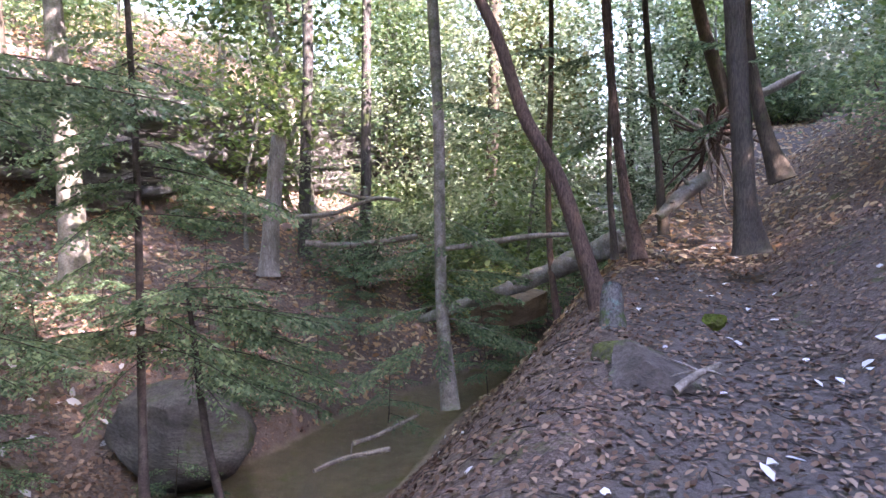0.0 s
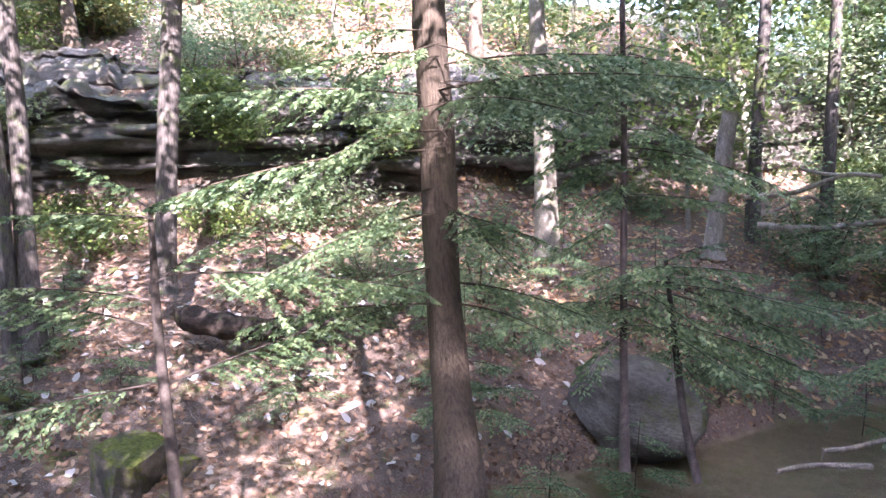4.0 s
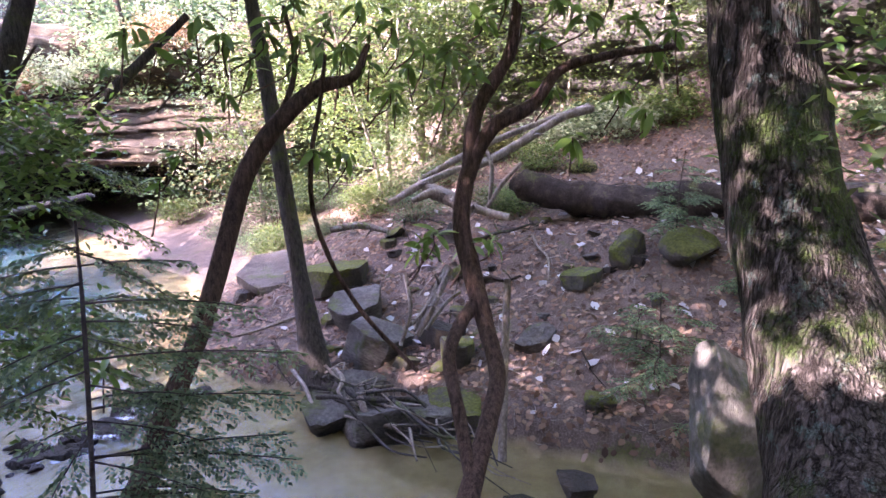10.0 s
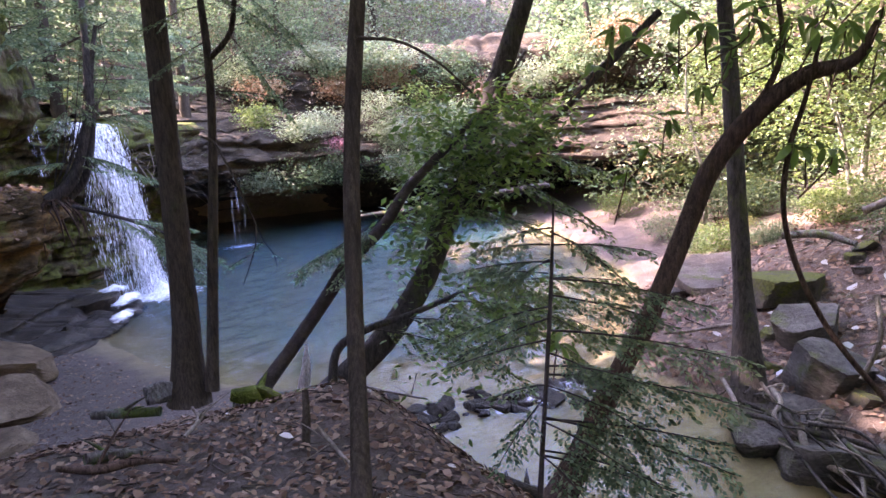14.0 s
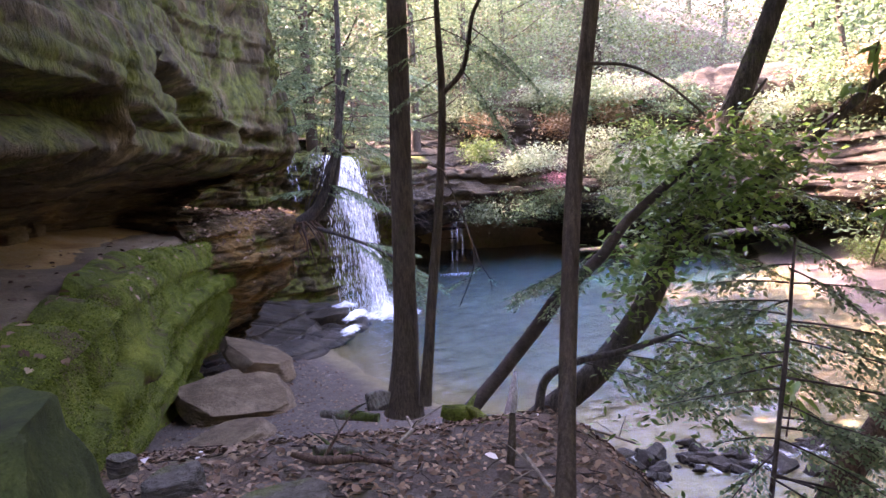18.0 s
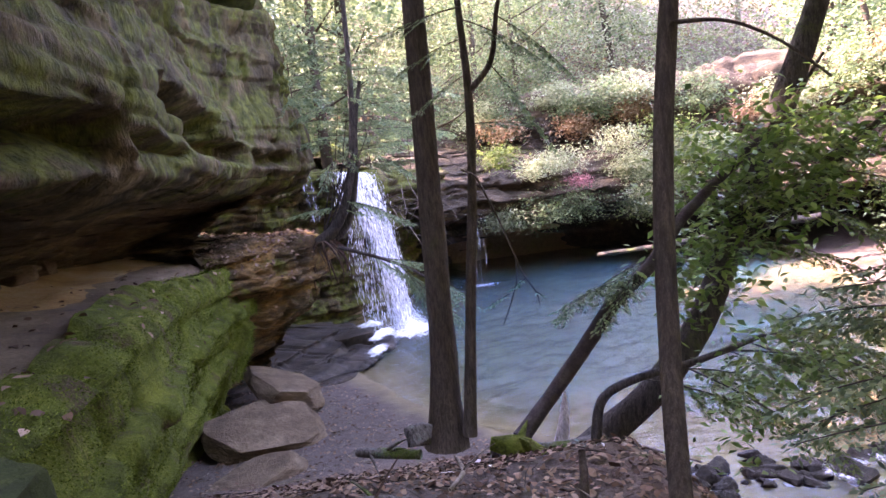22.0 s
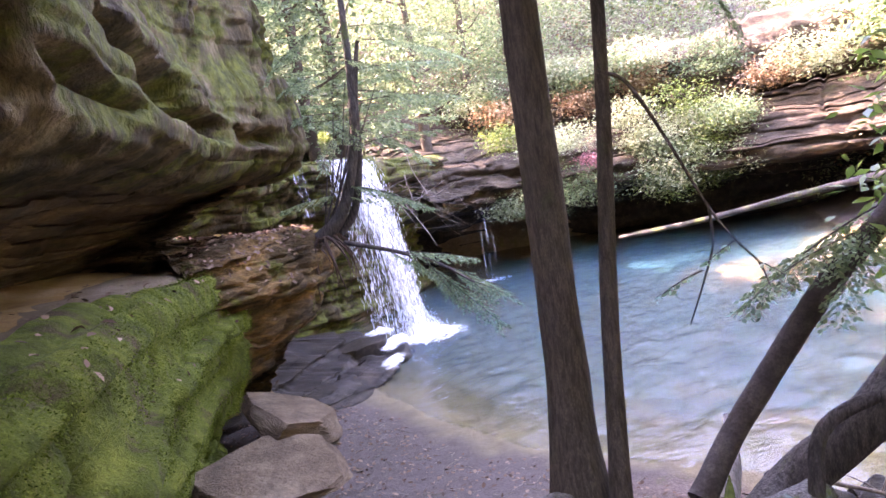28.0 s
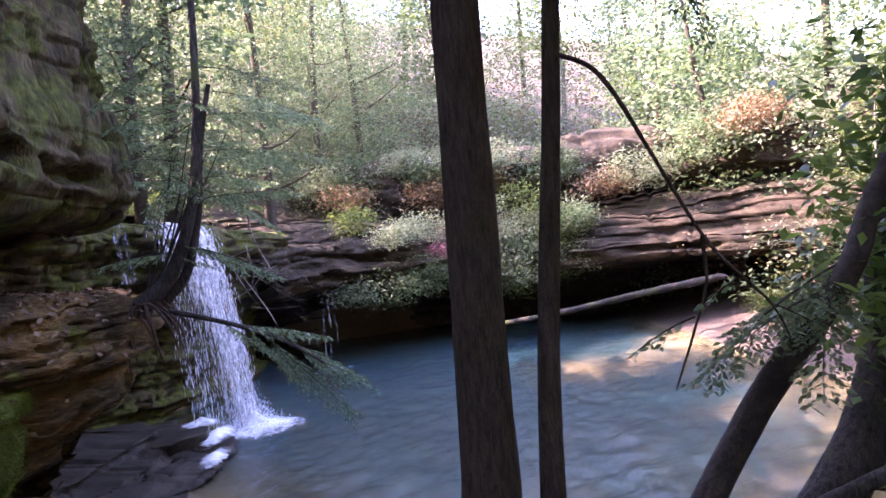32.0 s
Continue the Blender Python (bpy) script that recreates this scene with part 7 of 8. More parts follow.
def cave_shrubs():
    """Bushes that hang over the cave's ledge."""
    rs = np.random.RandomState(91)
    for k in range(32):
        u = rs.rand()
        x, y = -4.6 - 10.5 * u, -25.4 - 1.6 * math.sin(u * 3.1) + 0.9 * rs.randn() * 0.5
        z = 2.3 + 3.0 * rs.rand() ** 1.5
        # every other shrub gets the leaf colour brightened to look sunlit
        mat = (M_SUNPALED, M_BROAD, M_SUNPALED, M_HEMLOCK)[k % 4]
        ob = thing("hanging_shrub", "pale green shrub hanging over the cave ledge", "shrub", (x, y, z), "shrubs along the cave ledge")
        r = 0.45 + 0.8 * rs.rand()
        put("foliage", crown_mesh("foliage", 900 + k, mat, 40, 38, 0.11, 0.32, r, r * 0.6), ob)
        for q in range(3):
            a = rs.rand() * 6.28
            put("stem", tube("stem", [(-0.1 * math.cos(a), -0.6, 0.1, 0.02), (0.2 * math.cos(a), -0.2, 0.2, 0.013), (0.5 * r * math.cos(a), 0.4 * r, -0.2, 0.005)], M_BARKRED, 5, 8), ob)
    for k in range(16):
        u = k / 15
        x, y = float(np.interp(u, [0, 0.25, 0.6, 1], [-7.6, -10.5, -14, -21])), float(np.interp(u, [0, 0.25, 0.6, 1], [-33.0, -30.6, -28.8, -19.5]))
        ob = thing("ledge_shrub", "pale green shrub on the upper ledge", "shrub", (x + 0.4 * rs.randn(), y + 0.3, 5.6 + 1.8 * rs.rand()), "shrubs along the upper ledge")
        r = 0.8 + 0.7 * rs.rand()
        put("foliage", crown_mesh("foliage", 1000 + k, (M_SUNPALED, M_HEMLOCK, M_RUSSET)[k % 3], 50, 38, 0.14, 0.32, r, r * 0.6), ob)
        put("stem", tube("stem", [(0, -0.8, -0.3, 0.02), (0, -0.3, 0.0, 0.013), (0.1, 0.1, 0.1, 0.006)], M_BARKRED, 5, 8), ob)
    ob = thing("red_shrub", "small shrub with red autumn leaves on the ledge", "shrub", (-9.6, -25.6, 3.7))
    put("foliage", crown_mesh("foliage", 977, M_RED, 16, 26, 0.10, 0.16, 0.5, 0.3), ob)
    put("stem", tube("stem", [(0, -0.8, -0.2, 0.02), (0, -0.3, 0.0, 0.013), (0.1, 0.1, 0.1, 0.006)], M_BARKRED, 5, 8), ob)

    for k in range(22):
        y = -7 + 26 * rs.rand()
        x = float(np.interp(y, [-10, -4, 2, 6, 10, 14, 18, 24], [-18.3, -17.5, -17.3, -15.9, -13.4, -11.5, -8.5, -6.5])) + 0.5 + 0.9 * rs.rand()
        z = (h1(x, y) + 0.4) if k % 2 else 5.6 + 1.4 * rs.rand()
        ob = thing("rock_shrub", "green shrub growing on the rock face", "shrub", (x, y, z), "shrubs on the rock face")
        r = 0.5 + 0.6 * rs.rand()
        put("foliage", crown_mesh("foliage", 940 + k, (M_BROAD, M_HEMLOCK, M_SUNPALED)[k % 3], 44, 36, 0.12, 0.28, r, r * 0.6), ob)
        put("stem", tube("stem", [(-0.7, 0, -0.5, 0.02), (-0.3, 0, -0.1, 0.013), (0.1, 0.1, 0.1, 0.006)], M_BARKRED, 5, 8), ob)


cave_shrubs()


def riffle_water():
    """White water between the stones of the riffle."""
    rs = np.random.RandomState(151)
    ob = thing("riffle_water", "small white water running between the riffle stones", "white water")
    for k in range(14):
        t = 0.1 + 0.8 * rs.rand()
        cx, cy, rx, ry, turn = -2.9 - 4.6 * t, -8.95 + 0.5 * t * t + 0.25 * rs.randn(), 0.12 + 0.12 * rs.rand(), 0.2 + 0.25 * rs.rand(), rs.rand()
        v, th = [], []
        for r in np.linspace(0.001, 1, 10):
            for a in np.arange(20) * 2 * math.pi / 20:
                x, y = rx * r * math.cos(a), ry * r * math.sin(a)
                v.append((cx + x * math.cos(turn) - y * math.sin(turn), cy + x * math.sin(turn) + y * math.cos(turn), 0.012 + 0.05 * (1 - r) ** 2))
                th.append(0.22 * (1 - r ** 1.4))
        me = mesh_of("foam", v, grid_faces(10, 20, True), M_FOAMSHEET)
        me.attributes.new("thick", "FLOAT", "POINT").data.foreach_set("value", np.array(th, np.float32))
        put("foam", me, ob)


riffle_water()


def seedling(seed, n, tall, label, leaf=0.045):
    """A hemlock seedling: thin stem, tiers of flat feathery boughs."""
    rs = np.random.RandomState(seed)
    ob = thing("hemlock_seedling", label, "young tree", (0, 0, -70), "hemlock seedlings of the banks")
    put("stem", tube("stem", [(0, 0, -0.1, 0.014), (0.03, 0.02, tall * 0.5, 0.010), (0.05, -0.03, tall, 0.004)], M_BARK, 6, 10), ob)
    for k in range(n):
        a, z = k * 2.4 + rs.rand(), tall * (0.2 + 0.78 * k / n)
        sp, lq = bough(rs, (0, 0, z), (math.cos(a), math.sin(a), 0.15), (0.35 + 0.75 * (1 - k / n)) * (0.7 + 0.4 * rs.rand()) * min(1.0, tall), 0.18, leaf, 0.5, 0.055)
        br = put("bough", tube("bough", sp, M_BARK, 4, 6, 0.05), ob)
        put("foliage", quads("foliage", lq, M_HEMLOCK), br)
    return ob


SEEDLINGS = [seedling(101, 9, 0.7, "low feathery hemlock seedling on the leafy bank"), seedling(102, 14, 1.5, "feathery young hemlock on the creek bank"), seedling(103, 22, 2.6, "dense feathery young hemlock on the creek bank", 0.06)]


def plant_seedlings(spots):
    rs = np.random.RandomState(104)
    for kind_, x, y in spots:
        copy_thing(SEEDLINGS[kind_], pose(x, y, h1(x, y), 3 * rs.randn(), 3 * rs.randn(), 360 * rs.rand()))


rs = np.random.RandomState(105)
SPOTS = []
while len(SPOTS) < 34:
    x, y = -6.6 - 7.5 * rs.rand(), -3 + 14 * rs.rand()
    if h1(x, y) > 0.25:
        SPOTS.append((0 if rs.rand() < 0.72 else 1, x, y))
plant_seedlings(SPOTS)
plant_seedlings([(2, -2.5, 12.7), (1, -1.2, 13.0), (2, 0.7, 14.4), (1, -3.0, 8.2), (1, -3.4, 6.7), (2, -3.6, 11.6), (2, -2.4, 15.9), (1, 1.1, 17.4), (2, -5.6, 8.0), (2, -5.0, 13.5), (1, -6.5, 10.5), (2, 4.4, 20.5), (2, 5.2, 22.5), (2, 3.2, 22.0), (2, 2.2, 19.8), (1, 1.6, 16.0), (2, -0.6, 19.0), (2, -2.6, 18.4), (2, -6.8, 12.6), (2, -7.6, 9.4)])
rs = np.random.RandomState(106)
for x, y, z, s in [(0.6, -22.3, 4.6, 1.9), (-1.6, -24.0, 4.6, 1.5), (1.8, -20.9, 4.6, 2.2), (-3.2, -26.0, 4.7, 1.6), (2.6, -23.0, 4.7, 2.4), (1.3, -18.6, 4.5, 1.2), (-0.4, -25.5, 4.7, 2.0), (3.6, -20.6, 4.8, 2.2)]:
    c = copy_thing(SEEDLINGS[2], pose(x, y, z, 0, 0, 360 * rs.rand()))
    c.scale = (s, s, s)
for src in SEEDLINGS:
    for o in (*src.children_recursive, src):
        bpy.data.objects.remove(o)


def moss_blades(rock, count, low, high, thin, seed):
    """Shaggy moss over a rock."""
    rs = np.random.RandomState(seed)
    src = bpy.data.objects[rock]
    me = src.data
    n = len(me.vertices)
    co, no = np.empty(n * 3), np.empty(n * 3)
    me.vertices.foreach_get("co", co)
    me.vertices.foreach_get("normal", no)
    turn = np.array(src.matrix_basis)
    co, no = co.reshape(-1, 3) @ turn[:3, :3].T + turn[:3, 3], no.reshape(-1, 3) @ turn[:3, :3].T
    k = rs.randint(0, n, count)
    p, nr = co[k] + rs.randn(len(k), 3) * 0.025, no[k]
    ok = (p[:, 2] > low) & (p[:, 2] < high) & (fbm(p[:, 0] * 1.1, p[:, 1] * 1.1, p[:, 2] * 0.8, 4) > thin)
    p, nr = p[ok], nr[ok]
    d_ = nr * 0.55 + np.array((0, 0, -0.6)) + rs.randn(len(p), 3) * 0.45
    tagged(put("moss_tufts", quads("moss_tufts", leaf_quads(rs, p, d_, nr + rs.randn(len(p), 3) * 0.4, 0.024, 0.008), M_MOSSBLADE)), "shaggy green moss hanging on the rock", "moss", kind="stuff")


moss_blades("rock_ledge", 170000, 0.9, 3.16, -0.2, 111)


def exposed_roots():
    """Roots washed bare along the foot of the far bank, spreading from the grey trunk."""
    rs = np.random.RandomState(121)
    ob = thing("exposed_roots", "tangled bare grey roots along the far bank's foot", "roots", (-7.9, -6.5, 0.1))
    for k in range(40):
        L = 0.6 + 1.9 * rs.rand()
        side = 1 if k < 33 else -1
        y0 = 0.5 * rs.randn() * 0.3 + (1.6 * rs.rand() if k > 8 else 0)
        x0, z0 = 0.1 + 0.28 * y0 + 0.16 * rs.randn(), 0.04 + 0.26 * rs.rand()
        r = 0.010 + 0.034 * rs.rand() ** 2
        pts = []
        for s in np.linspace(0, 1, 6):
            y = y0 + side * L * s
            pts.append((x0 + 0.42 * (y - y0) + 0.14 * rs.randn(), y + 0.05 * rs.randn(), max(-0.1, z0 + 0.04 * y - 0.25 * s * s + 0.07 * rs.randn()), r * (1.15 - 0.85 * s)))
        put("root", tube("root", pts, (M_BARKGREY, M_DEADWOOD, M_BARKGREY)[k % 3], 7, 26, 0.12, 0, k), ob)


exposed_roots()


def litter_on(name, rock, n, leaf, material, label, seed, box=None):
    """Fallen leaves on the flat tops of a rock."""
    rs = np.random.RandomState(seed)
    me = bpy.data.objects[rock].data
    m_ = len(me.vertices)
    co, no = np.empty(m_ * 3), np.empty(m_ * 3)
    me.vertices.foreach_get("co", co)
    me.vertices.foreach_get("normal", no)
    co, no = co.reshape(-1, 3), no.reshape(-1, 3)
    top = np.where(no[:, 2] > 0.55)[0]
    if box:
        c = co[top]
        top = top[(c[:, 0] > box[0]) & (c[:, 0] < box[1]) & (c[:, 1] > box[2]) & (c[:, 1] < box[3])]
    k = top[rs.randint(0, len(top), n)]
    p = co[k] + rs.randn(n, 3) * (0.05, 0.05, 0.0) + no[k] * 0.012
    d_ = np.cross(no[k], rs.randn(n, 3))
    tagged(put(name, quads(name, oval_leaves(rs, p, d_, no[k] + rs.randn(n, 3) * 0.3, leaf, leaf * 0.62), material)), label, "leaves", kind="stuff")


litter_on("leaf_litter_shelf", "rock_shelf", 2600, 0.085, M_LITTER, "brown fallen leaves heaped on the shelf", 131)
litter_on("leaf_litter_path", "ledge_path", 380, 0.08, M_LITTER, "few fallen leaves on the sandy path", 132)
litter_on("leaf_litter_ledge", "rock_ledge", 160, 0.10, M_LITTER, "fallen leaves caught on the mossy ledge", 133)


def hanging_roots(at):
    """Reddish roots that hang over the shelf's end below the slanting trees."""
    rs = np.random.RandomState(141)
    ob = thing("hanging_roots", "reddish tree roots hanging over the shelf's end", "roots", at)
    for k in range(22):
        a = rs.rand() * 6.28
        L, r = 0.35 + 0.8 * rs.rand(), 0.008 + 0.028 * rs.rand() ** 2
        x, y = 0.35 * math.cos(a), 0.45 * math.sin(a)
        put("root", tube("root", [(0.1 * rs.randn(), 0.1 * rs.randn(), 0.06, r * 1.2), (x * 0.7, y * 0.7, 0.05 * rs.randn(), r), (x * 1.15 - 0.1, y * 1.15 + 0.1, -L * 0.45, r * 0.7), (x * 1.2 - 0.15 + 0.08 * rs.randn(), y * 1.2 + 0.1, -L, 0.004)], M_BARKRED, 6, 14, 0.1, 0, k), ob)


hanging_roots((0.22, -15.66, 3.09))


def dead_brush(at, n, spread, label, seed):
    """A tangle of thin grey dead branches."""
    rs = np.random.RandomState(seed)
    ob = thing("dead_brush", label, "brush", at)
    for k in range(n):
        p = rs.randn(3) * np.array(spread) * 0.35
        v = rs.randn(3) * (1, 1, 0.7) + np.array((-0.3, 0.4, -0.3))
        v /= np.linalg.norm(v)
        L, r = 0.6 + 1.0 * rs.rand(), 0.005 + 0.011 * rs.rand() ** 2
        w = rs.randn(3) * 0.14
        put("branch", tube("branch", [(*p, r), (*(p + v * L * 0.5 + w), r * 0.7), (*(p + v * L), 0.003)], (M_DEADWOOD, M_BARKGREY)[k % 2], 5, 9, 0.06, 0, k), ob)


dead_brush((-1.9, -20.9, 3.7), 34, (1.6, 1.2, 1.2), "tangle of grey dead branches beside the waterfall", 161)
dead_brush((-3.4, -23.6, 3.2), 26, (1.6, 1.2, 0.9), "tangle of grey dead branches over the cave's edge", 162)
dead_brush((-9.6, -29.3, 5.6), 30, (2.6, 1.6, 1.2), "bleached dead branches on the sunlit ledge", 163)

for k in range(11):
    y_ = -5.4 - 0.85 * k
    slab("path_block", (4.35 + 0.12 * math.sin(k * 2.3), y_, 3.52 + 0.04 * math.sin(k * 1.7)), (0.22 + 0.08 * math.sin(k * 3.1), 0.34, 0.13 + 0.04 * math.sin(k * 5.0)), (0, 0, 12 * math.sin(k * 4.0)), M_ROCK, "sandstone block at the inner edge of the path", 700.0 + k)


def fallen(name, label, pts, material, seed):
    """A dead limb with a few broken twigs."""
    rs = np.random.RandomState(seed)
    cat = {"dead_stump": "stump", "rotten_stump": "stump", "upright_root": "root"}.get(name, "branch")
    ob = thing(name, label, cat, pts[0][:3])
    o = np.array([*pts[0][:3], 0])
    put("limb", tube("limb", np.array(pts) - o, material, 8, 18, 0.16, 0, seed), ob)
    c = curve_pts(pts, 20) - o
    for k in range(3 if cat == "branch" else 0):
        p = c[4 + int(12 * rs.rand())]
        v = rs.randn(3) * (1, 1, 0.4) + np.array((0, 0, 0.25))
        v = v / np.linalg.norm(v) * (0.15 + 0.3 * rs.rand())
        put("twig", tube("twig", [(*p[:3], p[3] * 0.45), (*(p[:3] + v * 0.5), p[3] * 0.3), (*(p[:3] + v + (0, 0, -0.03)), 0.003)], material, 5, 7), ob)
    return ob


def root_ball(at, r):
    """The upturned roots of a blown-down tree: soil heart and many bare roots."""
    rs = np.random.RandomState(88)
    ob = thing("upturned_root_ball", "upturned roots of a fallen tree by the trail", "roots", at)
    for k in range(46):
        v = rs.randn(3)
        v /= np.linalg.norm(v)
        v[2] -= 0.25
        L = r * (0.6 + 0.9 * rs.rand())
        b = v * L + rs.randn(3) * 0.2
        put("root", tube("root", [(0, 0, 0, 0.05), (*(v * L * 0.5 + rs.randn(3) * 0.08), 0.03), (*b, 0.018), (*(b + np.array((rs.randn() * 0.15, rs.randn() * 0.15, -0.3))), 0.005)], M_BARKRED if k % 3 else M_DEADWOOD, 6, 12, 0.1, 0, k), ob)
    return ob

# ---- fallen wood and rocks ----
root_ball((5.19, 14.62, 5.52), 0.75)
fallen("fallen_branch", "pale fallen branch above the bank", [(-7.97, -4.89, 1.16, 0.057), (-8.27, -4.78, 1.52, 0.064), (-8.66, -4.68, 1.98, 0.050)], M_DEADWOOD, 301)
fallen("fallen_branch", "grey fallen branch lying on the far bank", [(-7.90, -5.07, 1.21, 0.032), (-8.05, -4.87, 1.37, 0.035), (-8.43, -4.76, 1.68, 0.025)], M_DEADWOOD, 302)
fallen("fallen_branch", "pale broken log end on the far bank", [(-11.17, -6.15, 2.77, 0.138), (-11.14, -5.66, 2.62, 0.151), (-10.97, -5.18, 2.42, 0.128)], M_DEADWOOD, 303)
fallen("fallen_branch", "weathered branch heaped by the log", [(-10.72, -6.70, 2.55, 0.062), (-11.13, -6.20, 2.87, 0.074), (-11.74, -5.64, 3.13, 0.065)], M_DEADWOOD, 304)
fallen("fallen_branch", "weathered branch heaped by the log", [(-10.74, -6.25, 2.61, 0.046), (-11.06, -5.83, 2.73, 0.104), (-11.19, -5.12, 2.41, 0.083), (-11.17, -4.52, 2.29, 0.061)], M_DEADWOOD, 305)
fallen("fallen_branch", "long grey branch leaning on the slope", [(-11.60, -6.41, 2.92, 0.065), (-12.26, -5.47, 3.47, 0.067), (-12.94, -4.38, 3.92, 0.057), (-13.44, -3.56, 4.21, 0.046)], M_DEADWOOD, 306)
fallen("fallen_branch", "long grey branch leaning on the slope", [(-11.91, -5.71, 3.00, 0.077), (-12.43, -4.94, 3.40, 0.089), (-13.02, -4.05, 3.97, 0.090), (-13.45, -3.50, 4.14, 0.080)], M_DEADWOOD, 307)
fallen("fallen_branch", "thin forked stick by the log", [(-10.88, -4.84, 2.51, 0.040), (-11.02, -4.61, 2.90, 0.040), (-11.26, -4.31, 3.26, 0.030)], M_DEADWOOD, 308)
fallen("fallen_branch", "thin forked stick by the log", [(-10.91, -4.80, 2.61, 0.040), (-10.99, -4.78, 3.20, 0.040), (-11.08, -4.90, 3.50, 0.030)], M_DEADWOOD, 309)
fallen("fallen_branch", "pale dead stick in the bank", [(-7.85, -4.82, 1.16, 0.047), (-8.14, -4.71, 1.49, 0.048), (-8.56, -4.59, 1.96, 0.041)], M_DEADWOOD, 310)
fallen("fallen_branch", "thin dead stick lying on the bank", [(-7.62, -4.97, 1.07, 0.031), (-7.91, -4.95, 1.50, 0.031), (-8.19, -5.15, 1.95, 0.028)], M_DEADWOOD, 311)
fallen("fallen_branch", "thin dead stick lying on the bank", [(-7.76, -4.64, 1.29, 0.027), (-8.06, -4.46, 1.61, 0.027), (-8.27, -4.33, 1.72, 0.024)], M_DEADWOOD, 312)
fallen("fallen_branch", "dark branch lying on the sandy flat", [(-11.45, -8.51, 1.83, 0.067), (-11.78, -8.00, 1.90, 0.076), (-11.87, -7.37, 1.78, 0.053)], M_BARKMOSS, 313)
fallen("fallen_branch", "pale bleached limb fallen across the creek", [(-0.05, 13.47, 3.31, 0.050), (0.72, 13.54, 3.41, 0.061), (1.60, 13.35, 3.55, 0.054), (2.32, 13.12, 3.60, 0.042)], M_DEADWOOD, 314)
fallen("fallen_branch", "bleached dead branch on the far bank", [(-3.93, 16.73, 3.18, 0.085), (-3.13, 16.96, 3.09, 0.086), (-2.02, 17.22, 3.16, 0.079), (-1.17, 17.37, 3.28, 0.072)], M_DEADWOOD, 315)
fallen("fallen_branch", "bleached dead branch with twigs", [(-4.19, 16.68, 3.83, 0.056), (-3.25, 16.97, 3.90, 0.057), (-2.28, 17.22, 4.25, 0.050), (-1.58, 17.35, 4.20, 0.043)], M_DEADWOOD, 316)
fallen("fallen_branch", "bleached dead branch with twigs", [(-3.67, 16.83, 3.46, 0.043), (-2.98, 17.04, 3.80, 0.043), (-2.57, 17.13, 3.57, 0.036)], M_DEADWOOD, 317)
fallen("fallen_branch", "bleached dead branch with twigs", [(-3.11, 17.02, 4.44, 0.043), (-2.56, 17.16, 4.29, 0.043), (-1.72, 17.33, 4.24, 0.036)], M_DEADWOOD, 318)
fallen("fallen_branch", "stick lying in the shallow water", [(-1.32, 10.71, 0.43, 0.036), (-1.01, 11.01, 0.45, 0.037), (-0.46, 12.08, 0.44, 0.030)], M_DEADWOOD, 319)
fallen("fallen_branch", "stick lying in the shallow water", [(-1.69, 9.79, 0.36, 0.033), (-1.34, 10.24, 0.38, 0.039), (-0.72, 10.70, 0.36, 0.045)], M_DEADWOOD, 320)
fallen("fallen_branch", "grey log edging the trail uphill", [(7.29, 18.48, 6.63, 0.101), (7.88, 18.23, 6.93, 0.106), (8.40, 18.21, 7.19, 0.084)], M_DEADWOOD, 321)
fallen("fallen_branch", "stick on the leafy bank", [(0.59, 6.35, 1.77, 0.026), (0.95, 6.40, 1.80, 0.023), (1.20, 6.51, 1.79, 0.018)], M_BARK, 322)
fallen("fallen_branch", "weathered root across the leafy bank", [(2.58, 6.09, 2.80, 0.042), (2.76, 6.18, 2.90, 0.033), (2.98, 6.25, 2.98, 0.024)], M_DEADWOOD, 323)
fallen("fallen_branch", "small stick on the leafy bank", [(1.31, 6.27, 1.99, 0.020), (1.48, 6.38, 2.01, 0.023), (1.61, 6.51, 2.06, 0.015)], M_DEADWOOD, 324)
fallen("dead_stump", "short dead stub on the bank edge", [(-1.00, -4.98, 2.23, 0.030), (-1.04, -5.04, 2.40, 0.026), (-1.08, -5.15, 2.54, 0.021)], M_BARK, 325)
fallen("dead_stump", "white broken stub at the water edge", [(-1.84, -7.78, 1.40, 0.07), (-1.92, -7.83, 1.65, 0.055), (-1.99, -7.95, 1.9, 0.015)], M_BLEACHED, 326)
fallen("fallen_branch", "dark rotten log at the platform edge", [(0.17, -7.11, 1.97, 0.037), (-0.06, -6.99, 1.97, 0.047), (-0.34, -6.86, 1.96, 0.042)], M_BARKMOSS, 327)
fallen("fallen_branch", "bare root across the trail platform", [(0.38, -5.23, 2.41, 0.018), (0.18, -5.12, 2.39, 0.029), (-0.03, -5.11, 2.38, 0.024), (-0.24, -4.98, 2.38, 0.013)], M_BARKRED, 328)
fallen("fallen_branch", "thin stick on the trail platform", [(-0.34, -5.48, 2.29, 0.012), (-0.47, -5.68, 2.30, 0.017), (-0.48, -6.00, 2.27, 0.011)], M_DEADWOOD, 329)
fallen("fallen_branch", "thin stick on the bank edge", [(-1.10, -4.99, 2.33, 0.013), (-1.06, -4.57, 2.38, 0.012), (-1.04, -4.23, 2.41, 0.009)], M_DEADWOOD, 330)
fallen("fallen_branch", "thin stick lying in the water edge", [(-2.81, -8.41, 1.05, 0.017), (-3.10, -8.24, 0.95, 0.017), (-3.45, -7.92, 0.88, 0.013)], M_DEADWOOD, 331)
fallen("fallen_branch", "log lying at the edge of the platform", [(0.24, -5.54, 2.29, 0.037), (0.01, -5.62, 2.22, 0.035), (-0.24, -5.67, 2.13, 0.026)], M_BARKMOSS, 332)
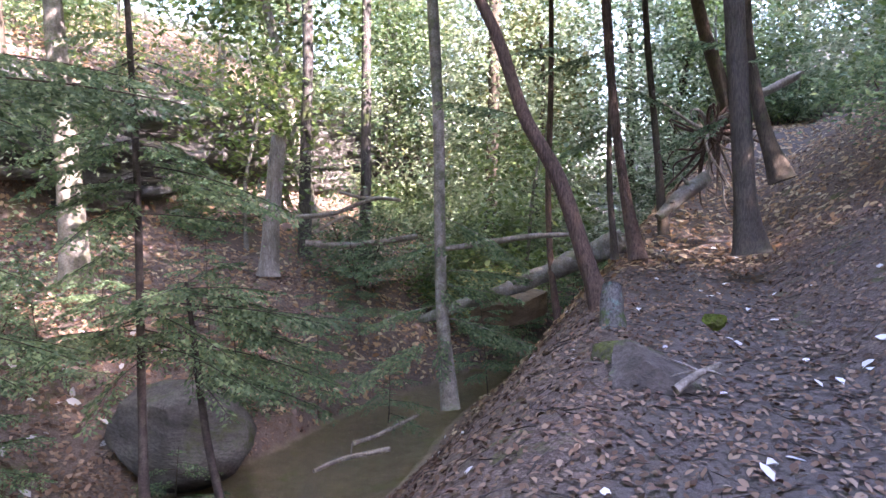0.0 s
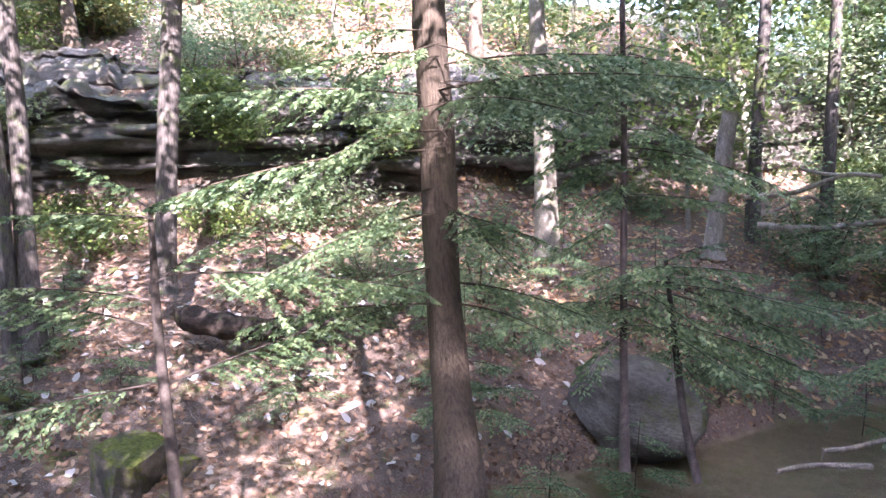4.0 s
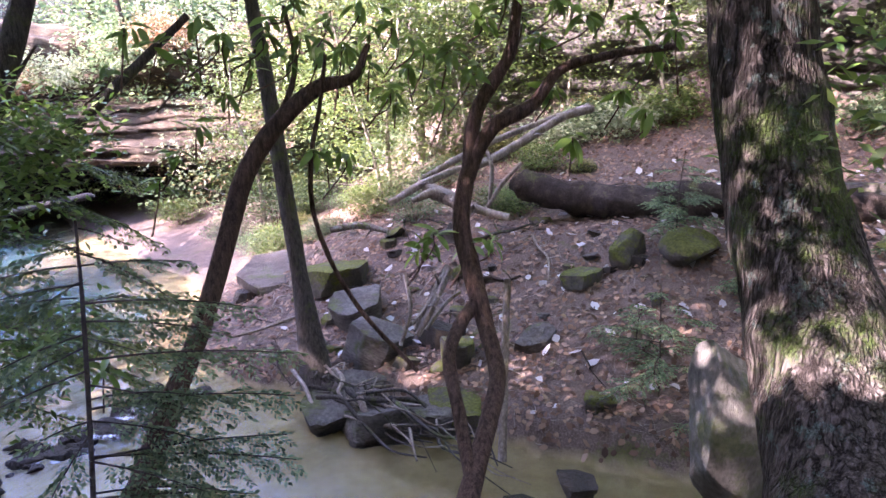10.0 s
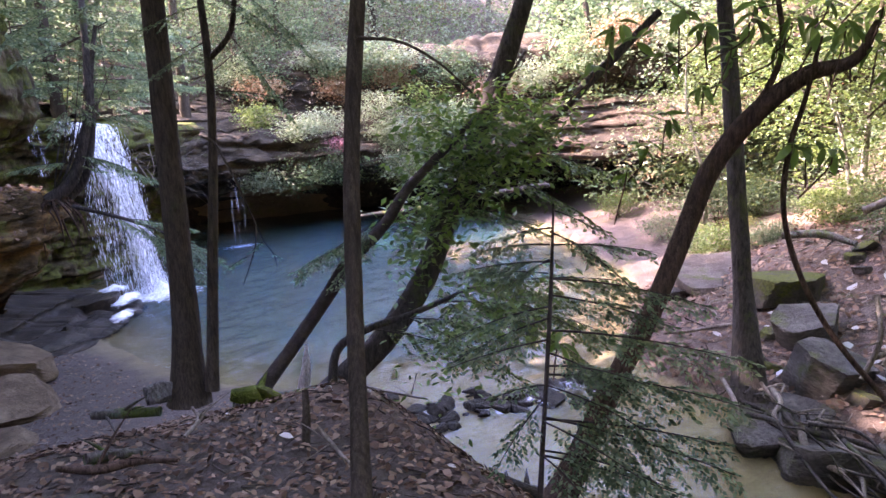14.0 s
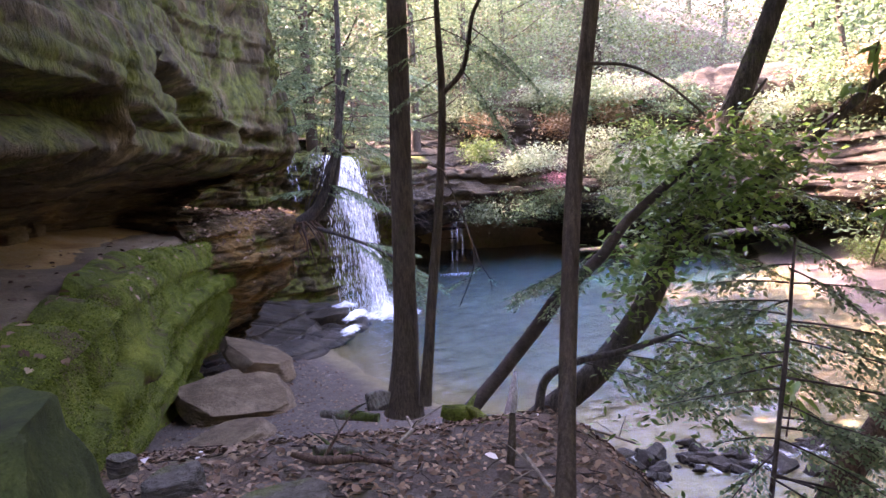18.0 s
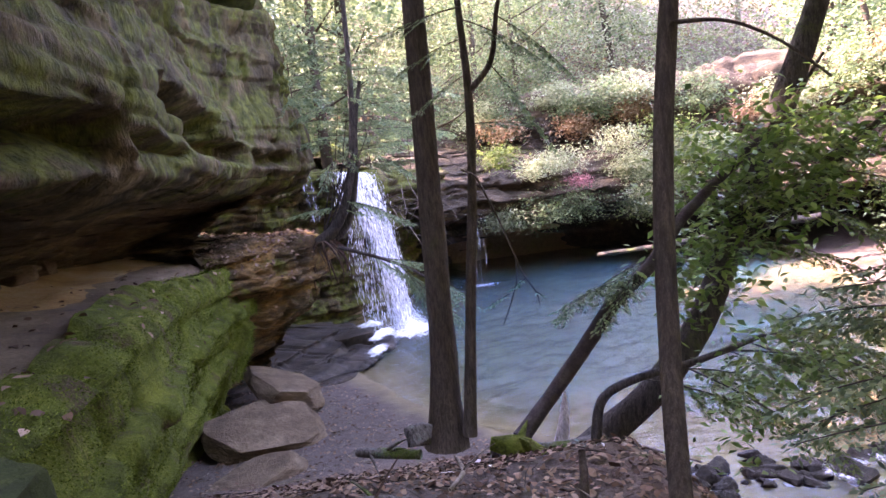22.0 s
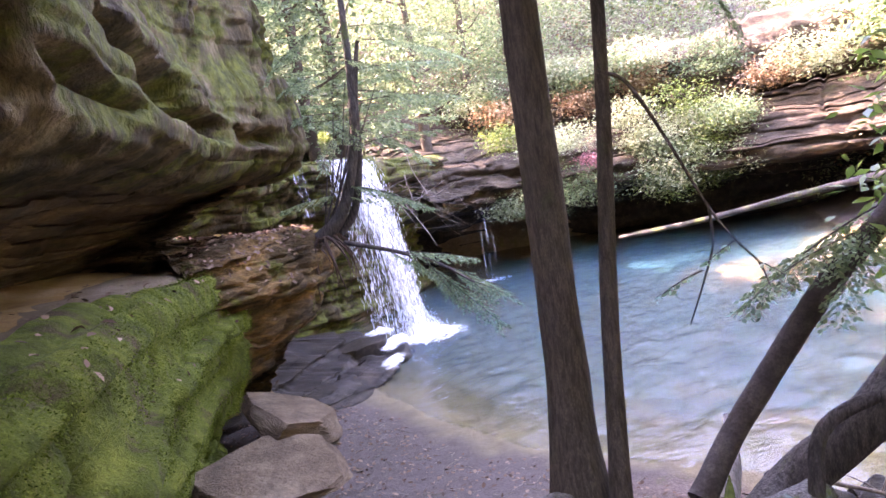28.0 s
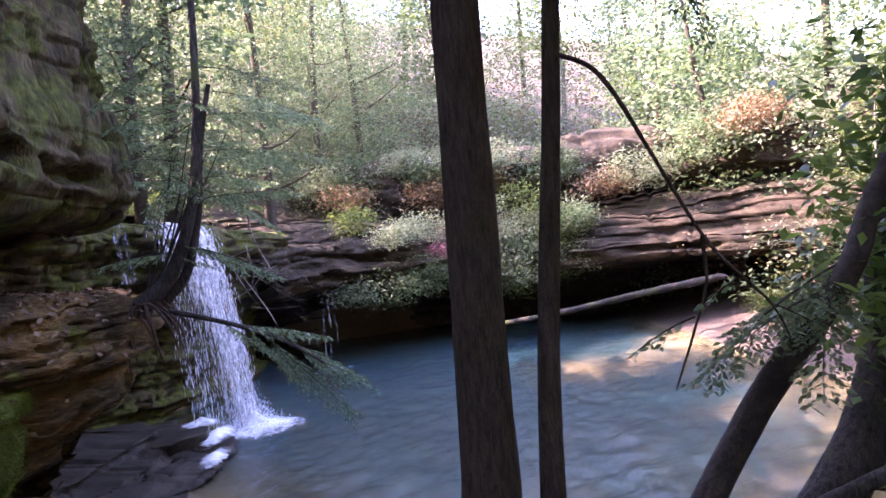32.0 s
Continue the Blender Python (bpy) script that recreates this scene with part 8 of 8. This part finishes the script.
fallen("fallen_branch", "dark waterlogged log in the creek", [(-2.85, -5.60, 1.09, 0.076), (-2.99, -5.32, 1.05, 0.085), (-3.13, -5.09, 1.07, 0.054)], M_DARKROCK, 333)
fallen("fallen_branch", "dark waterlogged stump in the creek", [(-2.51, -6.05, 1.06, 0.047), (-2.62, -5.95, 1.01, 0.068), (-2.66, -5.79, 1.00, 0.041)], M_DARKROCK, 334)
fallen("fallen_branch", "mossy trunk base lying at the bank", [(-0.89, -6.70, 2.02, 0.057), (-1.11, -6.63, 1.97, 0.103), (-1.29, -6.44, 1.90, 0.075)], M_MOSS, 335)
fallen("fallen_branch", "lower limb of the leaning tree along the bank", [(-0.99, -7.15, 1.74, 0.045), (-1.34, -7.13, 1.66, 0.103), (-1.70, -7.11, 1.62, 0.126), (-2.07, -7.20, 1.61, 0.115)], M_BARKMOSS, 336)
fallen("fallen_branch", "trunk lying along the bank crest", [(4.04, 13.79, 3.86, 0.087), (4.46, 14.01, 4.21, 0.132), (5.06, 14.28, 4.61, 0.156)], M_BARKPALE, 337)
fallen("rotten_stump", "mossy broken stump on the bank crest", [(2.42, 8.44, 2.42, 0.187), (2.45, 8.74, 2.83, 0.165), (2.48, 9.02, 3.24, 0.120)], M_BARKMOSS, 338)
def bank_debris():
    """Drift sticks, broken limbs and flat stones strewn over the far bank."""
    rs = np.random.RandomState(404)
    for k in range(40):
        x, y = -8.6 - 5.6 * rs.rand(), -11.0 + 9.0 * rs.rand()
        if h1(x, y) < 0.12:
            continue
        a, L, r = (0.9 + 0.5 * rs.randn()) if k % 3 else 6.28 * rs.rand(), 0.5 + 1.6 * rs.rand() ** 2, 0.012 + 0.035 * rs.rand() ** 2
        pts = []
        for t in (0, 0.35, 0.7, 1.0):
            px_, py_ = x + L * t * math.cos(a) + 0.06 * rs.randn(), y + L * t * math.sin(a) + 0.06 * rs.randn()
            pts.append((px_, py_, h1(px_, py_) + r * 0.8 + 0.02 + 0.05 * rs.rand(), r * (1.1 - 0.6 * t)))
        fallen("fallen_branch", "weathered drift stick lying on the far bank", pts, (M_DEADWOOD, M_BARKGREY, M_ROTTEN)[k % 3], 420 + k)
    for k in range(34):
        x, y = -8.4 - 5.4 * rs.rand(), -11.5 + 10.0 * rs.rand()
        if h1(x, y) < 0.1:
            continue
        q = 0.12 + 0.3 * rs.rand() ** 2
        slab("bank_stone", (x, y, h1(x, y) + q * 0.12), (q, q * (0.6 + 0.4 * rs.rand()), q * 0.35), (6 * rs.randn(), 6 * rs.randn(), 360 * rs.rand()), (M_GREYROCK, M_MOSSROCK, M_DARKROCK)[k % 3], "flat stone lying on the far bank", 520.0 + k)


bank_debris()
boulder("tall_rock", (-5.31, -0.83, 1.69), (0.34, 0.5, 0.85), (6, 8, 40), M_LICHEN, "tall grey lichened rock at the creek edge", 339.0, category="rock")
boulder("mossy_stone", (-11.12, -2.42, 1.79), (0.35, 0.3, 0.38), (0, 20, 0), M_MOSSROCK, "mossy leaning stone below the log", 340.0, category="rock")
boulder("mossy_stone", (-11.43, -1.5, 1.86), (0.75, 0.5, 0.35), (0, 0, 10), M_MOSSROCK, "wide mossy stone below the log", 341.0, category="rock")
slab("bank_rock", (-7.42, -5.15, h1(-7.42, -5.15) + 0.08), (0.6, 0.7, 0.24), (6, -12, 10), M_GREYROCK, "grey tilted rock on the bank", 342.0, category="rock")
slab("bank_rock", (-7.64, -5.93, h1(-7.64, -5.93) + 0.09), (0.8, 0.6, 0.25), (0, 8, 10), M_GREYROCK, "long flat rock on the bank", 343.0, category="rock")
slab("bank_rock", (-7.61, -4.49, h1(-7.61, -4.49) + 0.09), (0.4, 0.35, 0.25), (0, 8, 50), M_GREYROCK, "grey rock among the roots", 344.0, category="rock")
slab("bank_rock", (-7.71, -4.25, h1(-7.71, -4.25) + 0.09), (0.42, 0.4, 0.26), (0, 0, 20), M_MOSSROCK, "mossy rock in the roots", 345.0, category="rock")
slab("bank_rock", (-6.8, -2.34, h1(-6.8, -2.34) + 0.06), (0.3, 0.22, 0.09), (0, 0, 20), M_DARKROCK, "low dark rock at the water", 346.0, category="rock")
slab("bank_rock", (-6.28, -2.86, h1(-6.28, -2.86) + 0.05), (0.18, 0.2, 0.08), (0, 0, 20), M_DARKROCK, "dark wet rock at the water", 347.0, category="rock")
boulder("mossy_boulder", (-14.73, 3.77, 2.85), (0.5, 0.5, 0.42), (0, 0, 20), M_MOSSROCK, "bright mossy boulder among leaves", 348.0, category="rock")
boulder("mossy_stone", (-12.11, 2.57, 1.71), (0.42, 0.4, 0.25), (0, 0, 50), M_MOSSROCK, "low mossy stone among leaves", 349.0, category="rock")
boulder("mossy_stone", (-11.89, 1.45, 1.87), (0.3, 0.3, 0.2), (0, 0, 10), M_MOSSROCK, "low mossy stone among leaves", 350.0, category="rock")
boulder("mossy_stone", (-10.74, 1.73, 1.5), (0.28, 0.5, 0.12), (0, 0, 10), M_MOSSROCK, "flat mossy stone among leaves", 351.0, category="rock")
slab("bank_rock", (-15.58, 3.31, h1(-15.58, 3.31) + 0.09), (0.6, 0.5, 0.25), (0, 0, 10), M_GREYROCK, "grey rock jutting from the slope", 352.0, category="rock")
slab("bank_rock", (-17.03, 3.93, h1(-17.03, 3.93) + 0.14), (1.2, 0.8, 0.4), (0, 0, 60), M_GREYROCK, "wide grey rock below the rock face", 353.0, category="rock")
slab("bank_rock", (-13.4, 1.69, h1(-13.4, 1.69) + 0.12), (0.9, 0.6, 0.35), (0, 0, 20), M_GREYROCK, "dark rock by the rotten log", 354.0, category="rock")
slab("creek_rock", (1.14, 15.84, 1.71), (0.95, 0.8, 0.25), (0, -6, 20), M_ROCK, "flat brown rock in the creek", 355.0, category="rock")
boulder("moss_cushion", (3.09, 6.81, 3.24), (0.11, 0.1, 0.1), (0, 0, 0), M_MOSS, "small cushion of green moss", 356.0, category="rock")
boulder("moss_cushion", (1.98, 6.39, 2.4), (0.1, 0.09, 0.09), (0, 0, 0), M_MOSS, "small cushion of green moss", 357.0, category="rock")
slab("trail_rock", (0.36, -4.2, 2.57), (0.24, 0.2, 0.07), (4, 0, 20), M_GREYROCK, "flat rock set in the trail", 358.0, category="rock")
slab("trail_rock", (1.01, -4.77, 2.52), (0.17, 0.13, 0.05), (0, 0, 20), M_GREYROCK, "flat rock set in the trail", 359.0, category="rock")
slab("trail_rock", (1.31, -4.95, 2.59), (0.08, 0.08, 0.05), (0, 0, 20), M_GREYROCK, "small stone on the trail", 360.0, category="rock")
boulder("rotten_stump", (-0.35, -7.0, 2.05), (0.15, 0.13, 0.12), (0, 0, 20), M_BARKMOSS, "rotten stump lump beside the trunk", 361.0, category="rock")
boulder("earth_bank", (2.52, 6.59, 2.65), (0.5, 0.62, 0.42), (8, 12, 30), M_EARTH, "bare earth bank below the trail edge", 362.0, category="rock")
boulder("earth_bank", (2.23, 7.12, 2.48), (0.3, 0.45, 0.5), (0, 0, 30), M_MOSSROCK, "mossy edge of the earth bank", 363.0, category="rock")
slab("wet_rock", (-0.25, -18.95, 0.2), (0.6, 0.6, 0.24), (0, 0, 40), M_DARKROCK, "wet dark rock below the waterfall", 364.0, category="rock")


def leaf_blade(name, length, width, material):
    """One long oval leaf, folded along its rib and bent down to its tip."""
    v, n = [], 7
    for i in range(n):
        t = i / (n - 1)
        w = width * 0.5 * max(0.04, math.sin(math.pi * min(1, t * 0.97 + 0.02)) ** 0.75)
        z = -0.22 * length * t * t
        v += [(length * t, -w, z + w * 0.35), (length * t, 0, z), (length * t, w, z + w * 0.35)]
    return mesh_of(name, v, grid_faces(n, 3), material)


BLADES = [leaf_blade("leaf", L, L * 0.33, M_RHODO) for L in (0.10, 0.125, 0.15)]


def whorls(ob, tips, leaf, count, spread, seed):
    """Leaves round branch tips, too many to count: one part."""
    rs = np.random.RandomState(seed)
    out = []
    for tip in tips:
        c = np.array(tip) - np.array(ob.location) + rs.randn(count, 3) * spread
        a = np.arange(count) * 2.4 + rs.rand() * 6
        d = np.stack([np.cos(a), np.sin(a), -0.25 + 0.5 * rs.randn(count)], 1)
        nr = np.stack([-0.4 * np.cos(a), -0.4 * np.sin(a), 1 + 0 * a], 1) + rs.randn(count, 3) * 0.4
        out.append(leaf_quads(rs, c, d, nr, leaf, leaf * 0.42))
    put("leaves", quads("leaves", np.vstack(out), M_RHODO), ob)["kind"] = "stuff"


def blade_whorls(ob, tips, count, seed):
    """Whorls of single glossy leaves at branch tips, on short twigs."""
    rs = np.random.RandomState(seed)
    o = np.array(ob.location)
    for tip in tips:
        c = np.array(tip) - o
        put("twig", tube("twig", [(*(c + rs.randn(3) * 0.06 + (0.08, -0.05, -0.22)), 0.006), (*(c + (0.02, 0, -0.09)), 0.005), (*c, 0.004)], ob_bark(ob), 5, 6), ob)
        r0 = rs.rand() * 360
        for k in range(count):
            lf = put("leaf", BLADES[rs.randint(3)], ob)
            lf.matrix_local = pose(*(c + rs.randn(3) * 0.02), 25 * rs.randn(), 18 + 28 * rs.randn(), r0 + 137.5 * k + 15 * rs.randn())


def ob_bark(ob):
    return M_BARKRED

# ---- glossy leaf whorls ----
blade_whorls(rhodo_F, [(-3.05, -3.64, 4.70), (-3.45, -3.75, 4.52), (-3.46, -3.46, 4.59), (-3.42, -3.21, 4.65), (-3.83, -3.24, 4.70), (-3.75, -3.06, 4.55), (-3.67, -2.89, 4.41), (-4.02, -3.02, 4.33), (-3.91, -2.86, 4.53), (-3.80, -2.70, 4.60), (-3.69, -2.59, 4.44), (-3.75, -3.29, 4.58), (-3.49, -3.39, 4.71), (-3.24, -3.48, 4.71), (-3.97, -2.96, 4.69), (-3.96, -2.64, 4.33), (-3.17, -3.70, 4.39), (-3.79, -3.44, 4.03), (-3.71, -3.25, 3.98), (-2.43, -4.17, 2.84)], 7, 7)
blade_whorls(rhodo_F, [(-2.61, -3.87, 4.73), (-2.97, -4.03, 4.68), (-2.98, -3.82, 4.58), (-2.99, -3.55, 4.69), (-3.42, -3.58, 4.82), (-3.39, -3.35, 4.90), (-3.37, -3.12, 4.79), (-3.77, -3.12, 4.93), (-3.74, -2.88, 4.81), (-3.67, -2.71, 4.67), (-3.48, -2.78, 4.37), (-3.33, -3.65, 4.62), (-3.02, -3.75, 4.79), (-3.38, -3.03, 4.63), (-3.77, -3.06, 4.76), (-2.72, -4.14, 4.55), (-2.83, -3.83, 4.06), (-3.18, -3.99, 4.20), (-3.49, -3.35, 4.04), (-2.78, -3.93, 3.91)], 7, 8)
blade_whorls(rhodo_H, [(-3.34, -2.47, 3.56), (-3.72, -2.41, 3.42), (-3.64, -2.23, 3.48), (-3.34, -2.55, 3.46), (-3.94, -2.11, 4.79), (-3.84, -1.87, 4.86), (-3.75, -1.69, 4.74), (-4.09, -1.62, 4.91), (-3.99, -1.47, 4.72), (-3.66, -2.12, 4.88), (-3.50, -2.21, 4.75), (-3.94, -2.00, 4.65), (-3.62, -2.47, 4.59), (-3.54, -2.30, 4.48), (-4.11, -1.38, 4.57), (-3.97, -1.39, 4.20), (-3.75, -1.76, 4.08), (-4.15, -1.56, 4.34), (-3.92, -1.93, 4.38), (-3.87, -1.23, 4.64)], 12, 7)
whorls(oak_moss, [(-2.97, -0.52, 4.46), (-3.25, -0.43, 4.32), (-3.13, -0.45, 4.18), (-3.00, -0.42, 4.06), (-3.27, -0.45, 3.91), (-3.15, -0.41, 4.53)], 0.09, 15, 0.08, 10)
whorls(tree_R, [(-10.22, -0.84, 6.50), (-11.27, -0.77, 6.22), (-10.99, 0.02, 5.11), (-10.59, 0.21, 4.66), (-11.56, -0.22, 4.34), (-11.14, 0.06, 3.89), (-10.70, -0.67, 4.70), (-11.62, -0.87, 5.59), (-11.24, -0.59, 3.67), (-10.80, -0.23, 3.24), (-10.35, -0.86, 3.28), (-11.40, 0.19, 3.59)], 0.25, 16, 0.25, 10)
whorls(lean_G, [(-3.05, -7.04, 4.24), (-3.54, -7.46, 4.00), (-3.58, -7.13, 4.29), (-3.62, -6.80, 4.17), (-4.13, -7.19, 4.22), (-4.13, -6.86, 4.32), (-4.13, -6.54, 4.26), (-4.59, -6.95, 3.98), (-4.27, -6.86, 3.82), (-3.96, -6.77, 3.95), (-3.65, -6.66, 3.85), (-3.49, -7.48, 3.71), (-3.21, -7.30, 3.44), (-2.93, -7.12, 3.19), (-3.47, -7.54, 3.28), (-3.59, -7.20, 3.55), (-3.00, -7.12, 2.89), (-3.44, -7.59, 2.91), (-4.49, -6.70, 4.31), (-3.67, -6.95, 3.73), (-3.26, -6.84, 3.26), (-3.9, -7.0, 4.05), (-3.4, -7.2, 3.85), (-3.8, -6.7, 3.6)], 0.12, 120, 0.2, 6)
whorls(lean_G, [(-2.63, -5.58, 2.53), (-2.98, -5.99, 2.57), (-2.63, -5.81, 2.21), (-2.35, -5.66, 2.11), (-3.11, -5.94, 2.42), (-3.12, -5.75, 2.67), (-2.89, -5.70, 2.88), (-2.94, -6.19, 2.56), (-3.25, -5.70, 2.53), (-2.96, -5.56, 2.36), (-3.12, -5.34, 2.82), (-3.30, -5.86, 2.87), (-2.58, -5.92, 2.42)], 0.09, 50, 0.2, 7)
